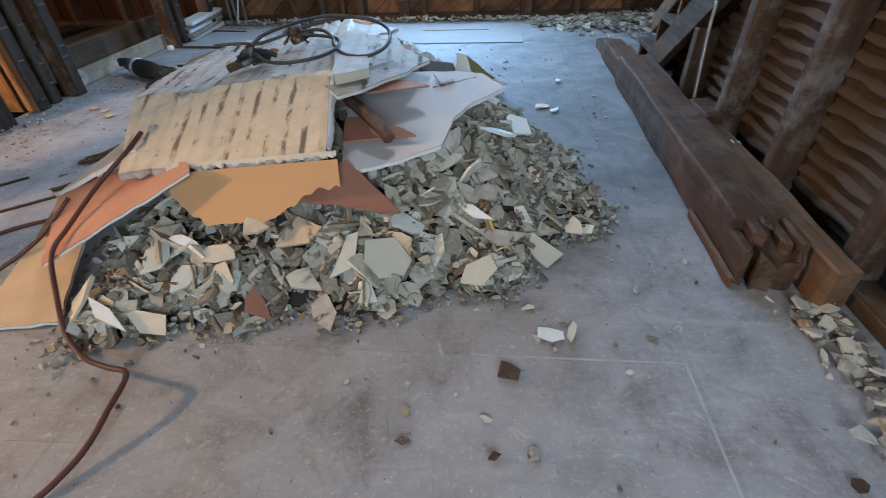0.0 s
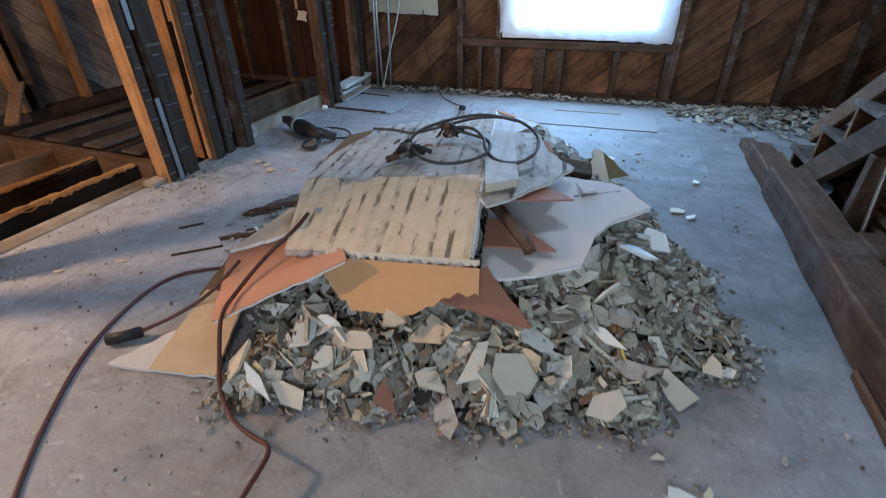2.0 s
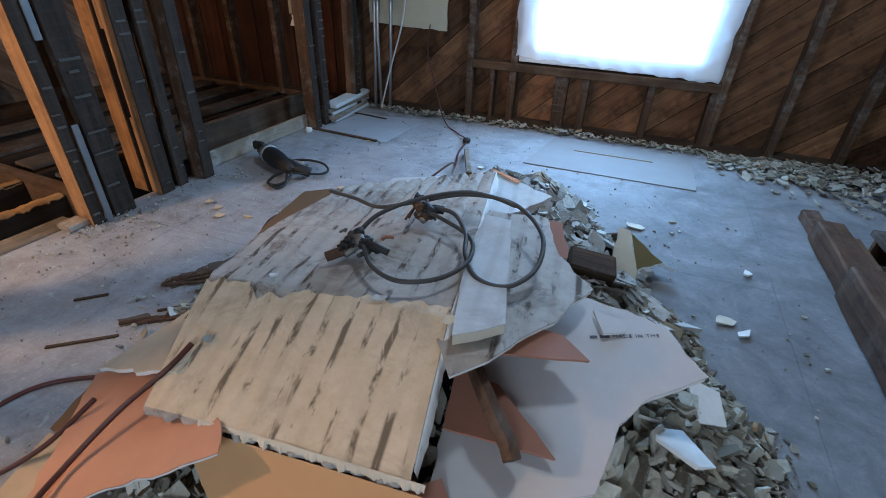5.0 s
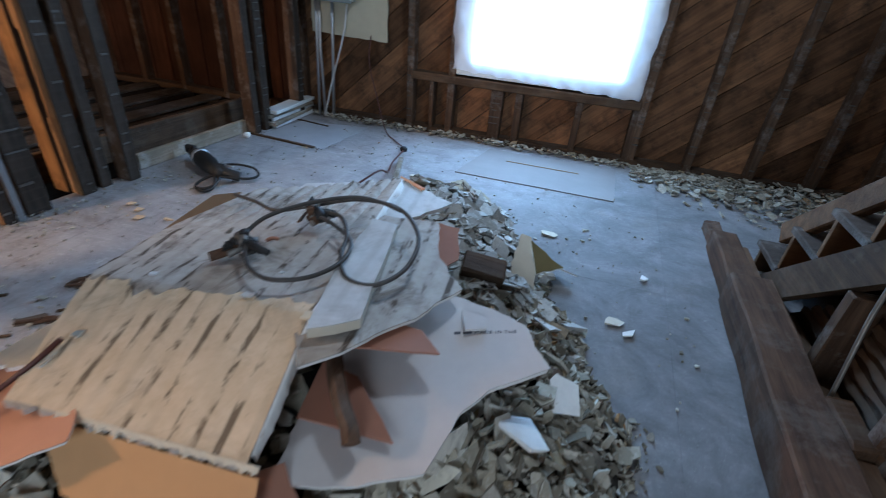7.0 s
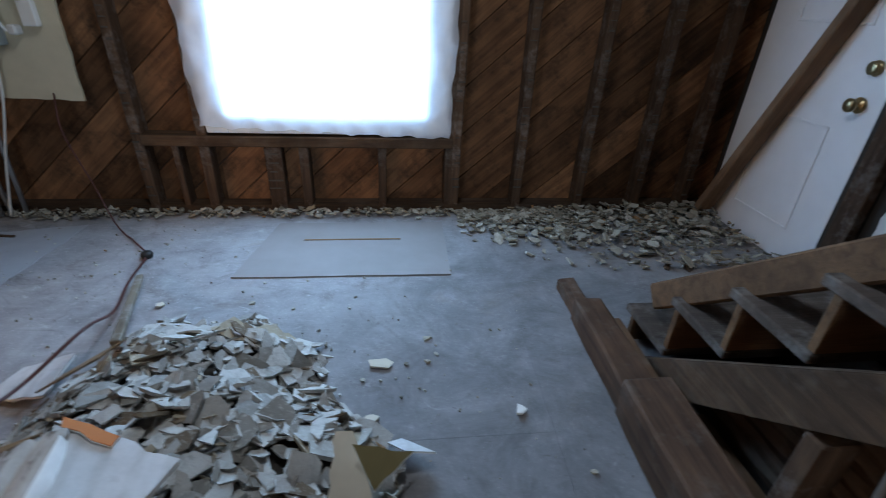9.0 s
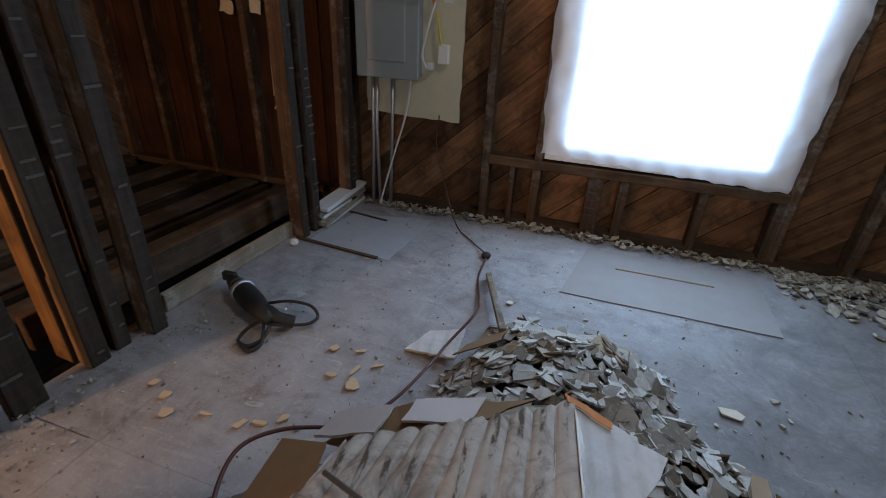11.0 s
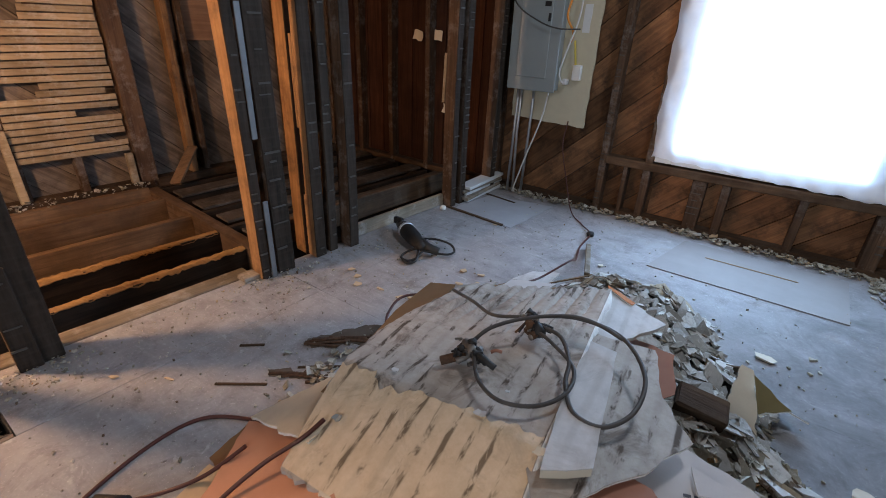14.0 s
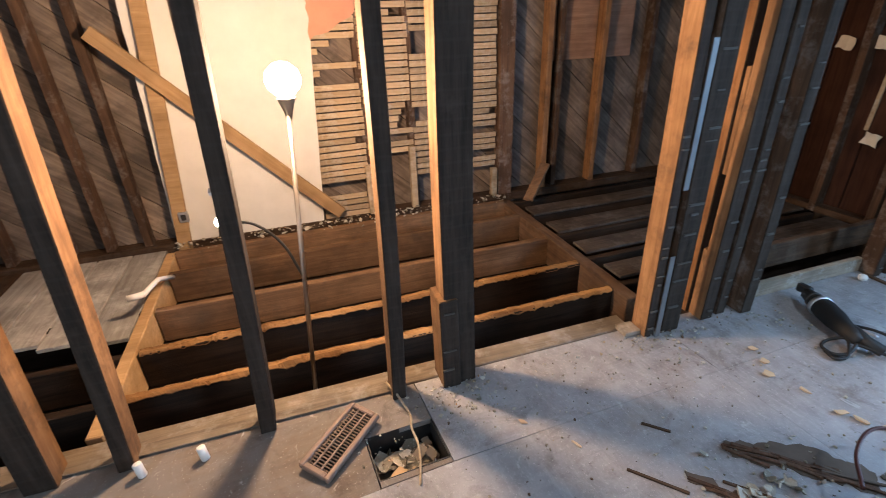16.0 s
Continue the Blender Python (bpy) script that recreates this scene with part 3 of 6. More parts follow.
def plastic_at(s, t):
    """Stretched sheet with loose, wrinkled borders."""
    x = -0.85 - 0.05 * t * (1 - s) + s * (1.235 + 0.05 * t * s)
    z = 0.475 - 0.045 * s + t * 1.42
    rim = max(0, 1 - min(s, 1 - s) / 0.13, 1 - min(t, 1 - t) / 0.1)
    y = NY - 0.026 + 0.008 * rim * math.sin(s * 61 + 3 * math.sin(t * 23)) * math.sin(t * 47) + 0.004 * math.sin(t * 19 + s * 7)
    if t == 0:
        z += 0.005 * math.sin(s * 40) + 0.003 * math.sin(s * 93)
    if s == 0 or s == 1:
        x += 0.006 * math.sin(t * 25) + 0.003 * math.sin(t * 61)
    return x, y, z


plastic = thing("plastic_sheet", grid(60, 60, plastic_at), M_PLASTIC, "milky translucent plastic sheet stapled over the window", "plastic sheet", smooth=True)
plastic.visible_shadow = False

# east side: door wall behind the stair, south wall, far side
wall_east = root("wall_east", None, "plain dark wall with a door beside the stair", "wall", kind="structure")
part("wall_body", box(2.02, 2.12, -1.7, 3.62, -0.1, CEIL), M_WALLBACK, wall_east)
part("wall_body", box(2.02, 2.12, 3.62, 4.6, 2.08, CEIL), M_WALLBACK, wall_east)
part("wall_body", box(2.06, 2.12, 3.62, 4.6, -0.1, 2.08), M_WALLBACK, wall_east)
part("drywall_piece", plate(ragged([(0.0, 0.0), (0.9, 0.0), (0.9, 1.3), (0.25, 1.25), (0.04, 0.9)], 0.012, 0.05, 3), lambda x, y: 0, 0.013), M_DRYWALL, wall_east, "broken white drywall").matrix_local = Matrix(((0, 0, -1, 2.01), (-1, 0, 0, 3.50), (0, 1, 0, 0.30), (0, 0, 0, 1)))
stud(wall_east, 1.985, 3.60, 0.05, 0.09, 0, CEIL, M_STUD)
part("blue_trim", box(1.93, 2.0, 3.0, 3.52, 0.92, 1.02, 0.004), M_PANEL, wall_east, "blue grey painted trim")
# unseen wall; its opening is added to hold the rear fill light
wall_south = root("wall_south", None, "plain wall behind the camera with an opening added for fill light", "wall", kind="structure")
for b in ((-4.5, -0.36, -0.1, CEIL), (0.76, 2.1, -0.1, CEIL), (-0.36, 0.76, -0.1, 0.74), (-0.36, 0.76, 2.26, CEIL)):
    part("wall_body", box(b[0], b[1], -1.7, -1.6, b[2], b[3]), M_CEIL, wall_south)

door_1 = root("door_1", None, "white flush door with brass knob and deadbolt", "door", kind="structure")
leaf = part("door_leaf", box(1.985, 2.025, 3.68, 4.43, 0.005, 2.03, 0.004), M_DOOR, door_1)
part("door_edge", box(1.983, 2.03, 3.655, 3.679, 0.0, 2.05, 0.003), M_WALLBACK, door_1)


def knob(r, reach):
    return lathe([(r * 1.05, 0), (r * 1.1, 0.006), (r * 0.9, 0.012), (r * 0.4, 0.018), (r * 0.4, reach * 0.5), (r * 0.85, reach * 0.65), (r * 0.95, reach * 0.85), (r * 0.6, reach)], 18)


for z0, z1 in ((0.16, 0.66), (1.06, 1.90)):
    for b in ((3.86, 3.872, z0, z1), (4.24, 4.252, z0, z1), (3.872, 4.24, z0, z0 + 0.012), (3.872, 4.24, z1 - 0.012, z1)):
        part("moulding", box(1.978, 1.9848, b[0], b[1], b[2], b[3], 0.002), M_DOOR, leaf)
k = part("door_knob", knob(0.03, 0.06), M_BRASS, leaf, "brass knob", True)
k.matrix_local = pose(1.985, 3.775, 0.77, 0, -90, 0)
k = part("deadbolt", knob(0.028, 0.03), M_BRASS, leaf, "brass deadbolt", True)
k.matrix_local = pose(1.985, 3.77, 0.914, 0, -90, 0)
brace_dir = (Vector((1.94, 3.84, 1.30)) - Vector((1.90, 4.36, 0.05)))
brace = thing("door_brace", box(-0.022, 0.022, -0.05, 0.05, 0, 1.9, 0.006), M_DOORBRACE, "brown timber brace leaning diagonally against the white door", "brace")
brace.matrix_world = Matrix.Translation((1.90, 4.36, 0.06)) @ brace_dir.to_track_quat("Z", "X").to_matrix().to_4x4()

# ---------- the stair ----------
stair = root("staircase", None, "stripped wooden staircase with bare dusty treads", "staircase")
SX0, SX1 = 0.93, 1.83
tread = box(SX0, SX1, -0.13, 0.13, -0.028, 0, 0.004)
riser = box(SX0 + 0.01, SX1, -0.011, 0.011, -0.172, -0.03, 0.002)
first_tread = part("tread", tread, M_TREAD, stair)
first_riser = part("riser", riser, M_RISER, stair)
first_tread.matrix_local = pose(0, 3.21, 0.131)
first_riser.matrix_local = pose(0, 3.30, 0.145)
for i in range(1, 14):
    y, z = 3.21 - 0.206 * i, 0.131 + 0.1705 * i
    shared("tread", first_tread.data, stair, pose(rng.uniform(-0.008, 0.008), y, z))
    shared("riser", first_riser.data, stair, pose(0, y + 0.09, z))


def stringer(x0, x1):
    run, rise_ = 2.75, 2.75 * 0.1705 / 0.206
    pts = [(3.20, 0.0), (3.20 - run, rise_), (3.20 - run, rise_ - 0.20), (3.02, 0.0)]
    return prism(pts, x0, x1, Matrix(((0, 0, 1, 0), (1, 0, 0, 0), (0, 1, 0, 0), (0, 0, 0, 1))))


part("stringer", stringer(SX0 - 0.03, SX0 + 0.012), M_BOARD_Y, stair, "long sloping side board")
part("stringer", stringer(SX1 - 0.02, SX1 + 0.025), M_BOARD_Y, stair)
rail = thing("loose_plank", box(-0.02, 0.02, 0, 2.2, -0.045, 0.045, 0.006), M_RISER, "reddish brown plank lying along the stair treads", "plank")
rail.matrix_world = pose(0.985, 3.27, 0.205) @ Matrix.Rotation(radians(180), 4, "Z") @ Matrix.Rotation(radians(39.6), 4, "X")

# the stripped wall below the stair: studs, and laths with plaster squeezed between them
wall_stair = root("wall_stair", None, "stripped wall below the stair with studs, laths and plaster keys", "wall", kind="structure")


def under_stair(y):
    return (3.02 - y) * 0.1705 / 0.206


for sy in (2.56, 2.20, 1.82, 1.41, 1.0, 0.58, 0.17, -0.24, -0.65, -1.06, -1.47):
    top = min(CEIL, under_stair(sy) - 0.03)
    bm = box(0.90, 0.99, sy - 0.024, sy + 0.024, 0.04, max(0.12, top), 0.004, None, 0, 4)
    part("stud", bm, M_STUD, wall_stair)
part("bottom_plate", box(0.905, 0.985, -1.6, 2.9, 0.002, 0.04, 0.003), M_BOARD_Y, wall_stair)
M_LATHBACK = wood("lath_back", (0.05, 0.033, 0.022), (0.12, 0.082, 0.055), 1, (0.16, 0.145, 0.125), 0.4)
M_KEY = plain("brown_plaster_key", (0.105, 0.078, 0.058), 0.95, 0, 30, 0.4)
z = 0.05
row = 0
while z < 2.45:
    y1 = 3.0 - (z + 0.03) * 0.206 / 0.1705
    if y1 > -1.5:
        bm = box(0.994, 1.003, -1.6, y1, z, z + 0.037, 0.0015)
        part("lath", bm, M_LATHBACK, wall_stair)
        if z < 1.5:
            rr = random.Random(row)
            a = [rr.uniform(0, 6) for _ in range(4)]

            def bead(s, t, z=z, y1=y1, a=a):
                y = -0.3 + (y1 + 0.28) * s
                w = 0.007 + 0.007 * abs(math.sin(y * 9 + a[0]) * math.sin(y * 23 + a[1]))
                ang = math.pi * t
                return 0.996 - w * 1.5 * math.sin(ang), y, z + 0.041 - w * math.cos(ang) - 0.008 * math.sin(ang) + 0.004 * math.sin(y * 31 + a[2])

            part("plaster_key", grid(70, 4, bead), M_KEY, wall_stair, "", True)
    z += 0.046
    row += 1
part("plaster_back", prism([(-1.6, 0), (2.98, 0), (0.05, 2.45), (-1.6, 2.45)], 1.004, 1.02, Matrix(((0, 0, 1, 0), (1, 0, 0, 0), (0, 1, 0, 0), (0, 0, 0, 1)))), M_WALLBACK, wall_stair)
pipe = thing("grey_conduit", tube(spline([(0.888, 2.36, 0.03), (0.886, 2.39, 0.2), (0.886, 2.42, 0.36), (0.888, 2.43, 0.47)]), 0.0065), M_BRONZE, "thin grey conduit standing beside the stair stud", "conduit", smooth=True)
block = root("socket_box", None, "small white electrical box on the stair stud", "socket")
part("box_body", box(0.880, 0.905, 1.985, 2.008, 0.09, 0.122, 0.004), M_CREAM, block)
part("box_cover", box(0.875, 0.879, 1.982, 2.011, 0.087, 0.125, 0.003), M_CREAM, block)

# ---------- the stripped partition and the joisted room behind it (in the frame L) ----------
def stud_front():
    n = Nodes("stained_shaded_face", 0.9)
    n.b.inputs["Specular IOR Level"].default_value = 0.1
    st = n.wave(n.coords((1, 1, 1)), 6.8, 0.6, "Z", 1)
    g = n.noise(n.coords((12, 12, 1)), 2.5, 5, 0.7)
    d = n.noise(n.coords(), 9, 5, 0.7)
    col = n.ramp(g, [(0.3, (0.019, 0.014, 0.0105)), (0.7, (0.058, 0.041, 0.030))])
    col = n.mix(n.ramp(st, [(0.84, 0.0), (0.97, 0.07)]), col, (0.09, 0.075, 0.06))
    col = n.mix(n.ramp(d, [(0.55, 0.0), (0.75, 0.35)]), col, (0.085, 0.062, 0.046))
    return n.done(col, st, 0.3, 0.004)


M_FRONT = stud_front()
wall_west = root("wall_west", L, "stripped partition of upright studs with lath marks", "wall", kind="structure")


def part_stud(y0, y1, z0=0.0, z1=CEIL, x0=-0.1, x1=0.0, marks=True, lean=0.0, side=M_STUD_BARE):
    """A stud of the partition: bare wood sides, stained front, north sides mostly painted as shaded."""
    bm = box(x0, x1, y0, y1, z0, z1, 0.004, None, 0, 8)
    for v in bm.verts:
        v.co.y += lean * v.co.z + 0.005 * math.sin(v.co.z * 2.7 + y0 * 11)
        v.co.x += 0.004 * math.sin(v.co.z * 3.3 + y0 * 7)
    me_ob = part("stud", bm, side, wall_west)
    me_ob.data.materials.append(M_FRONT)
    # beyond y 0.3 north sides take the dark face too, painting their shade
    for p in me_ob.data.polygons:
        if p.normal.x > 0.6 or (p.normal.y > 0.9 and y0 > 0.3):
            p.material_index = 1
    if marks:
        ridge = lath_marks(wall_west, x1 + 0.001, (y0 + y1) / 2, (y1 - y0) * 0.9, z0 + 0.05, min(1.7, z1 - 0.03), "y", density=0.3)
        for v in ridge.data.vertices:
            v.co.y += lean * v.co.z
    return me_ob


part_stud(-0.16, -0.06, lean=0.05, marks=False)
part_stud(-0.52, -0.42, lean=0.05, marks=False)
part_stud(0.11, 0.165, lean=0.075, marks=False)
part_stud(0.585, 0.64, lean=0.055, marks=False)
part_stud(1.095, 1.15, lean=0.02, marks=False)
part_stud(1.30, 1.375, 0, 0.42, -0.115, 0.012)
part_stud(1.322, 1.445, 0, CEIL, -0.10, 0.0, lean=0.006, marks=False)
part_stud(2.285, 2.335, x0=-0.07, x1=0.03, lean=-0.012)
part_stud(2.375, 2.475, x0=-0.07, x1=0.028, lean=-0.008, side=M_STUD)
part_stud(2.63, 2.70, x0=-0.048, x1=0.014, lean=0.0)
part_stud(2.62, 2.69, x0=-0.17, x1=-0.072, lean=0.0, marks=False)
for z0, z1 in ((0.0, 0.36), (0.72, 1.16), (1.5, CEIL)):
    part("spacer_block", box(-0.0719, -0.0481, 2.632, 2.688, z0, z1, 0.003), M_STUD_BARE, wall_west, "bare wood packing between two studs")
part_stud(2.735, 2.79, x0=-0.09, x1=0.0, side=M_STUD, lean=0.004)
part_stud(2.85, 2.915, x0=-0.06, x1=0.035, side=M_STUD, lean=0.008)
part_stud(3.80, 3.855, x0=-0.06, x1=0.03, side=M_STUD)
part_stud(3.90, 3.965, x0=-0.06, x1=0.03, side=M_STUD)
part_stud(4.30, 4.36, x0=-0.06, x1=0.03, side=M_STUD)
M_BEAD = plain("dull_zinc", (0.19, 0.188, 0.182), 0.6, 0.3, 25, 0.4)
part("corner_bead", box(0.031, 0.037, 2.335, 2.362, 0.0, 0.42, 0.002), M_BEAD, wall_west, "grey metal corner strip")
part("corner_bead", box(0.031, 0.037, 2.328, 2.355, 0.72, 1.28, 0.002), M_BEAD, wall_west, "grey metal corner strip")
part("corner_bead", box(0.031, 0.037, 2.32, 2.347, 1.5, 2.2, 0.002), M_BEAD, wall_west)
part("sill_plate", box(-0.175, -0.070, -1.6, 2.28, -0.045, 0.006, 0.004), M_PLATE, wall_west, "pale worn floor plate")
part("sill_plate", box(-0.10, -0.045, -0.4, 1.1, 0.006, 0.012, 0.002), M_PLATE, wall_west)
part("edge_board", box(-0.075, -0.045, 2.98, 3.80, 0.001, 0.085, 0.004), M_PLATE, wall_west, "grey board along the floor edge")
part("edge_board", box(-0.30, -0.26, 2.6, 4.3, 0.0, 0.15, 0.004), M_BOARD_Y, wall_west)
part("block", box(-0.08, 0.0, 2.20, 2.285, 0.006, 0.03, 0.003), M_PLATE, wall_west)

# near-black wood for the joists nearest the partition and beyond the trimmers
M_JOIST = wood("near_black_joist", (0.016, 0.011, 0.008), (0.05, 0.031, 0.019), 1)
M_OLDPLANK = wood("dark_dusty_plank", (0.035, 0.027, 0.021), (0.10, 0.078, 0.06), 1, (0.2, 0.18, 0.16), 0.35)
M_GREYBOARD = wood("weathered_grey_boards", (0.28, 0.26, 0.235), (0.52, 0.50, 0.46), 0, (0.62, 0.60, 0.57), 0.6)
joist_floor = root("joist_floor", L, "open floor joists with torn pale top edges", "floor", kind="structure")


def joist(x, y0, y1, top, depth=0.2, w=0.045, torn=True, mat=None):
    mat = mat or M_JOIST
    bm = box(x - w / 2, x + w / 2, y0, y1, top - depth, top, 0.004, None, 0, 12)
    for v in bm.verts:
        v.co.x += 0.004 * math.sin(v.co.y * 3 + x * 7)
    j = part("joist", bm, mat, joist_floor)
    if torn:
        r = random.Random(int(x * 1000))
        ph = [r.uniform(0, 6) for _ in range(4)]

        def strip(s, t):
            y = y0 + 0.01 + (y1 - y0 - 0.02) * s
            rag = 0.35 + 0.65 * noise.noise((y * 19 + ph[0], x * 5, t)) + 0.4 * noise.noise((y * 53, ph[1], t))
            lift = 0.003 + 0.017 * rag * (0.5 + 0.5 * math.sin(y * 5 + ph[2]))
            hang = 0.016 * max(0.0, noise.noise((y * 21, x * 9, t * 2)) + 0.1) + 0.014 * max(0.0, noise.noise((y * 57, x, t)))
            return x - w / 2 - 0.004 + (w + 0.008) * t, y, top + (0.002 + lift if 0 < t < 1 else -hang) + r.uniform(0, 0.003)

        part("torn_edge", thicken(grid(200, 4, strip), 0.005), M_FRESH_Y, j, "pale torn wood fibres")
    return j


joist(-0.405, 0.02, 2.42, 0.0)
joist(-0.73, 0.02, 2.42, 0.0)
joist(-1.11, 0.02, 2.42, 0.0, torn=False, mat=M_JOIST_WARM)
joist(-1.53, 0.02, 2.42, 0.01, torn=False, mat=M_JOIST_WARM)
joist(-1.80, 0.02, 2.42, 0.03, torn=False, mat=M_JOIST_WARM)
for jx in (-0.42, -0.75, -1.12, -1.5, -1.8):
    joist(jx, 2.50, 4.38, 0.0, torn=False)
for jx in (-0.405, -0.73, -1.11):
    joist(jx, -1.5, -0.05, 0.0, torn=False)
part("trimmer", box(-1.85, -0.27, 2.42, 2.50, -0.2, 0.006, 0.005), M_BOARD_X, joist_floor)
part("trimmer", box(-1.85, -0.20, -0.045, 0.015, -0.2, 0.01, 0.005), M_BRACE, joist_floor, "bright new header board")
for i, (a, b) in enumerate(((-1.62, -1.46), (-1.3, -1.12), (-0.95, -0.79), (-0.62, -0.46))):
    part("plank", box(a, b, 2.52, 4.36, 0.003, 0.022, 0.003), M_OLDPLANK, joist_floor)
for i in range(11):
    x0 = -1.9 + i * 0.172
    part("ceiling_plank", box(x0, x0 + 0.16, -1.6, 4.4, -0.235, -0.215, 0.002), M_BOARD_Y, joist_floor)
for i in range(7):
    y1 = -0.055 - i * 0.21
    part("floor_plank", box(-1.92, -0.88 - 0.05 * (i % 3), y1 - 0.2, y1, -0.02, 0.003, 0.003), M_GREYBOARD if i < 4 else M_BOARD_X, joist_floor)

M_PATCHWOOD = wood("tan_patch_board", (0.20, 0.115, 0.075), (0.34, 0.21, 0.14), 1, None, 0, 0.8)
far_wall = root("wall_far", L, "far wall with laths, drywall and dark slanted boards", "wall", kind="structure")
FX = -1.95
part("wall_backing", box(FX - 0.16, FX - 0.125, -1.6, 4.5, -0.3, CEIL), M_WALLBACK, far_wall)
TO_FAR = Matrix(((0, 0, 1, FX - 0.10), (1, 0, 0, 0), (0, 1, 0, 0), (0, 0, 0, 1)))
diagonal_boards(far_wall, [(-1.55, 4.4, -0.1, CEIL)], TO_FAR, sign=-1, mat=M_SHEATH_FAR)


def far_stud(y, w=0.05, mat=M_STUD, x1=FX, name="stud"):
    ob = part(name, box(x1 - 0.09, x1, y - w / 2, y + w / 2, -0.02, CEIL, 0.004, None, 0, 4), mat, far_wall)
    return ob


for y in (-1.3, -0.95, -0.62, -0.39, -0.16, 1.395, 1.745, 2.08):
    far_stud(y)
far_stud(2.487, 0.12, M_STUD, FX + 0.03)
far_stud(2.84, 0.05, M_STUD_BARE, FX + 0.02)
far_stud(2.95, 0.045)
far_stud(3.315, 0.05, M_STUD_BARE, FX + 0.02)
far_stud(3.78, 0.05)
part("bottom_plate", box(FX - 0.09, FX + 0.03, -1.55, 4.3, -0.03, 0.04, 0.004), M_BOARD_Y, far_wall)
# laths in three bays, broken out in places
r = random.Random(21)
HOLES = ((1.12, 1.36, 1.0, 1.09), (1.12, 1.36, 1.13, 1.2), (1.76, 2.02, 1.15, 1.29), (1.64, 1.745, 0.64, 0.8), (1.78, 1.98, 0.71, 0.80), (1.42, 1.53, 0.62, 0.82), (1.03, 1.395, 0.20, 0.29))
for y0, y1, zlow in ((1.03, 1.395, 0.06), (1.395, 1.745, 0.50), (1.745, 2.41, 0.31)):
    z = zlow
    while z < 2.4:
        runs = [(y0 + r.uniform(0, 0.012), y1 - r.uniform(0.0, 0.012))]
        for h0, h1, hz0, hz1 in HOLES:
            if hz0 < z < hz1:
                j = r.uniform(-0.03, 0.03)
                runs = [q for a, b in runs for q in ((a, min(b, h0 + j)), (max(a, h1 + j), b)) if q[1] - q[0] > 0.04]
        lost = r.random()
        for a, b in runs if lost > 0.03 else ():
            if lost < 0.10:
                b = a + (b - a) * r.uniform(0.5, 0.9)
            ob = part("lath", box(-0.0035, 0.0035, -(b - a) / 2, (b - a) / 2, -0.0185, 0.0185, 0.0012), M_LATH, far_wall)
            ob.matrix_local = pose(FX + 0.006 + r.uniform(0, 0.004), (a + b) / 2, z, r.uniform(-0.5, 0.5), 0, 0)
        z += 0.0455
for y, top in ((1.385, 0.42), (1.72, 0.52), (2.385, 0.27)):
    part("cripple_stud", box(FX + 0.0005, FX + 0.05, y - 0.022, y + 0.022, 0.042, top, 0.003, None, 0.002), M_LATH, far_wall, "short bare stud below the laths")
for y0, y1 in ((2.87, 2.925), (2.975, 3.285), (3.34, 3.62)):
    part("patch_board", box(FX - 0.09, FX - 0.06, y0, y1, 1.03, 1.75, 0.003), M_PATCHWOOD, far_wall, "reddish tan board closing the bay")
strut_dir = Vector((0.24, -0.28, -0.20))
part("loose_strut", moved(box(-0.012, 0.012, -0.04, 0.04, 0, 0.41, 0.004), Matrix.Translation((FX + 0.05, 2.84, 0.25)) @ strut_dir.to_track_quat("Z", "X").to_matrix().to_4x4()), M_JOIST_WARM, far_wall, "short board leaning between stud and joist")
part("plaster_remnant", plate(ragged([(0.03, 0.05), (0.15, 0.09), (0.33, 0.20), (0.36, 0.6), (0.05, 0.6)], 0.012, 0.04, 9), lambda x, y: 0, 0.012), M_SALMON, far_wall, "salmon painted plaster remnant").matrix_local = Matrix(((0, 0, 1, FX + 0.024), (1, 0, 0, 1.075), (0, 1, 0, 1.22), (0, 0, 0, 1)))
for pts in ([(0.02, 0.01), (0.283, 0.01), (0.315, 0.45), (0.345, 0.98), (0.345, 2.4), (0.14, 2.4)], [(0.42, 0.01), (0.975, 0.01), (1.016, 0.03), (1.19, 2.4), (0.43, 2.4)]):
    sheet = part("drywall_panel", plate(ragged(pts, 0.003, 0.1, 4), lambda x, y: 0, 0.013), M_DRYWALL, far_wall, "white drywall panel lit by the lamp")
    sheet.matrix_local = Matrix(((0, 0, 1, FX + 0.016), (1, 0, 0, 0), (0, 1, 0, 0), (0, 0, 0, 1)))
_pine = box(FX + 0.018, FX + 0.055, 0.022, 0.108, -0.01, CEIL, 0.003, None, 0, 4)
for v in _pine.verts:
    v.co.y += 0.092 * v.co.z
part("stud", _pine, M_BRACE, far_wall, "pale pine stud")
sock = root("outlet_box", L, "grey metal outlet box on the pine stud", "outlet")
part("box_body", box(FX + 0.056, FX + 0.075, 0.085, 0.145, 0.20, 0.27, 0.003), M_STEEL, sock)
part("box_cover", box(FX + 0.0752, FX + 0.079, 0.10, 0.13, 0.215, 0.255, 0.002), M_BLACK, sock)
wbrace = thing("wall_brace", box(-0.019, 0.019, -0.88, 0.88, -0.042, 0.042, 0.004), M_BRACE, "pale pine board nailed diagonally across the drywall", "brace")
wbrace.matrix_world = L @ pose(FX + 0.085, 0.535, 0.735, -46, 0, 0)

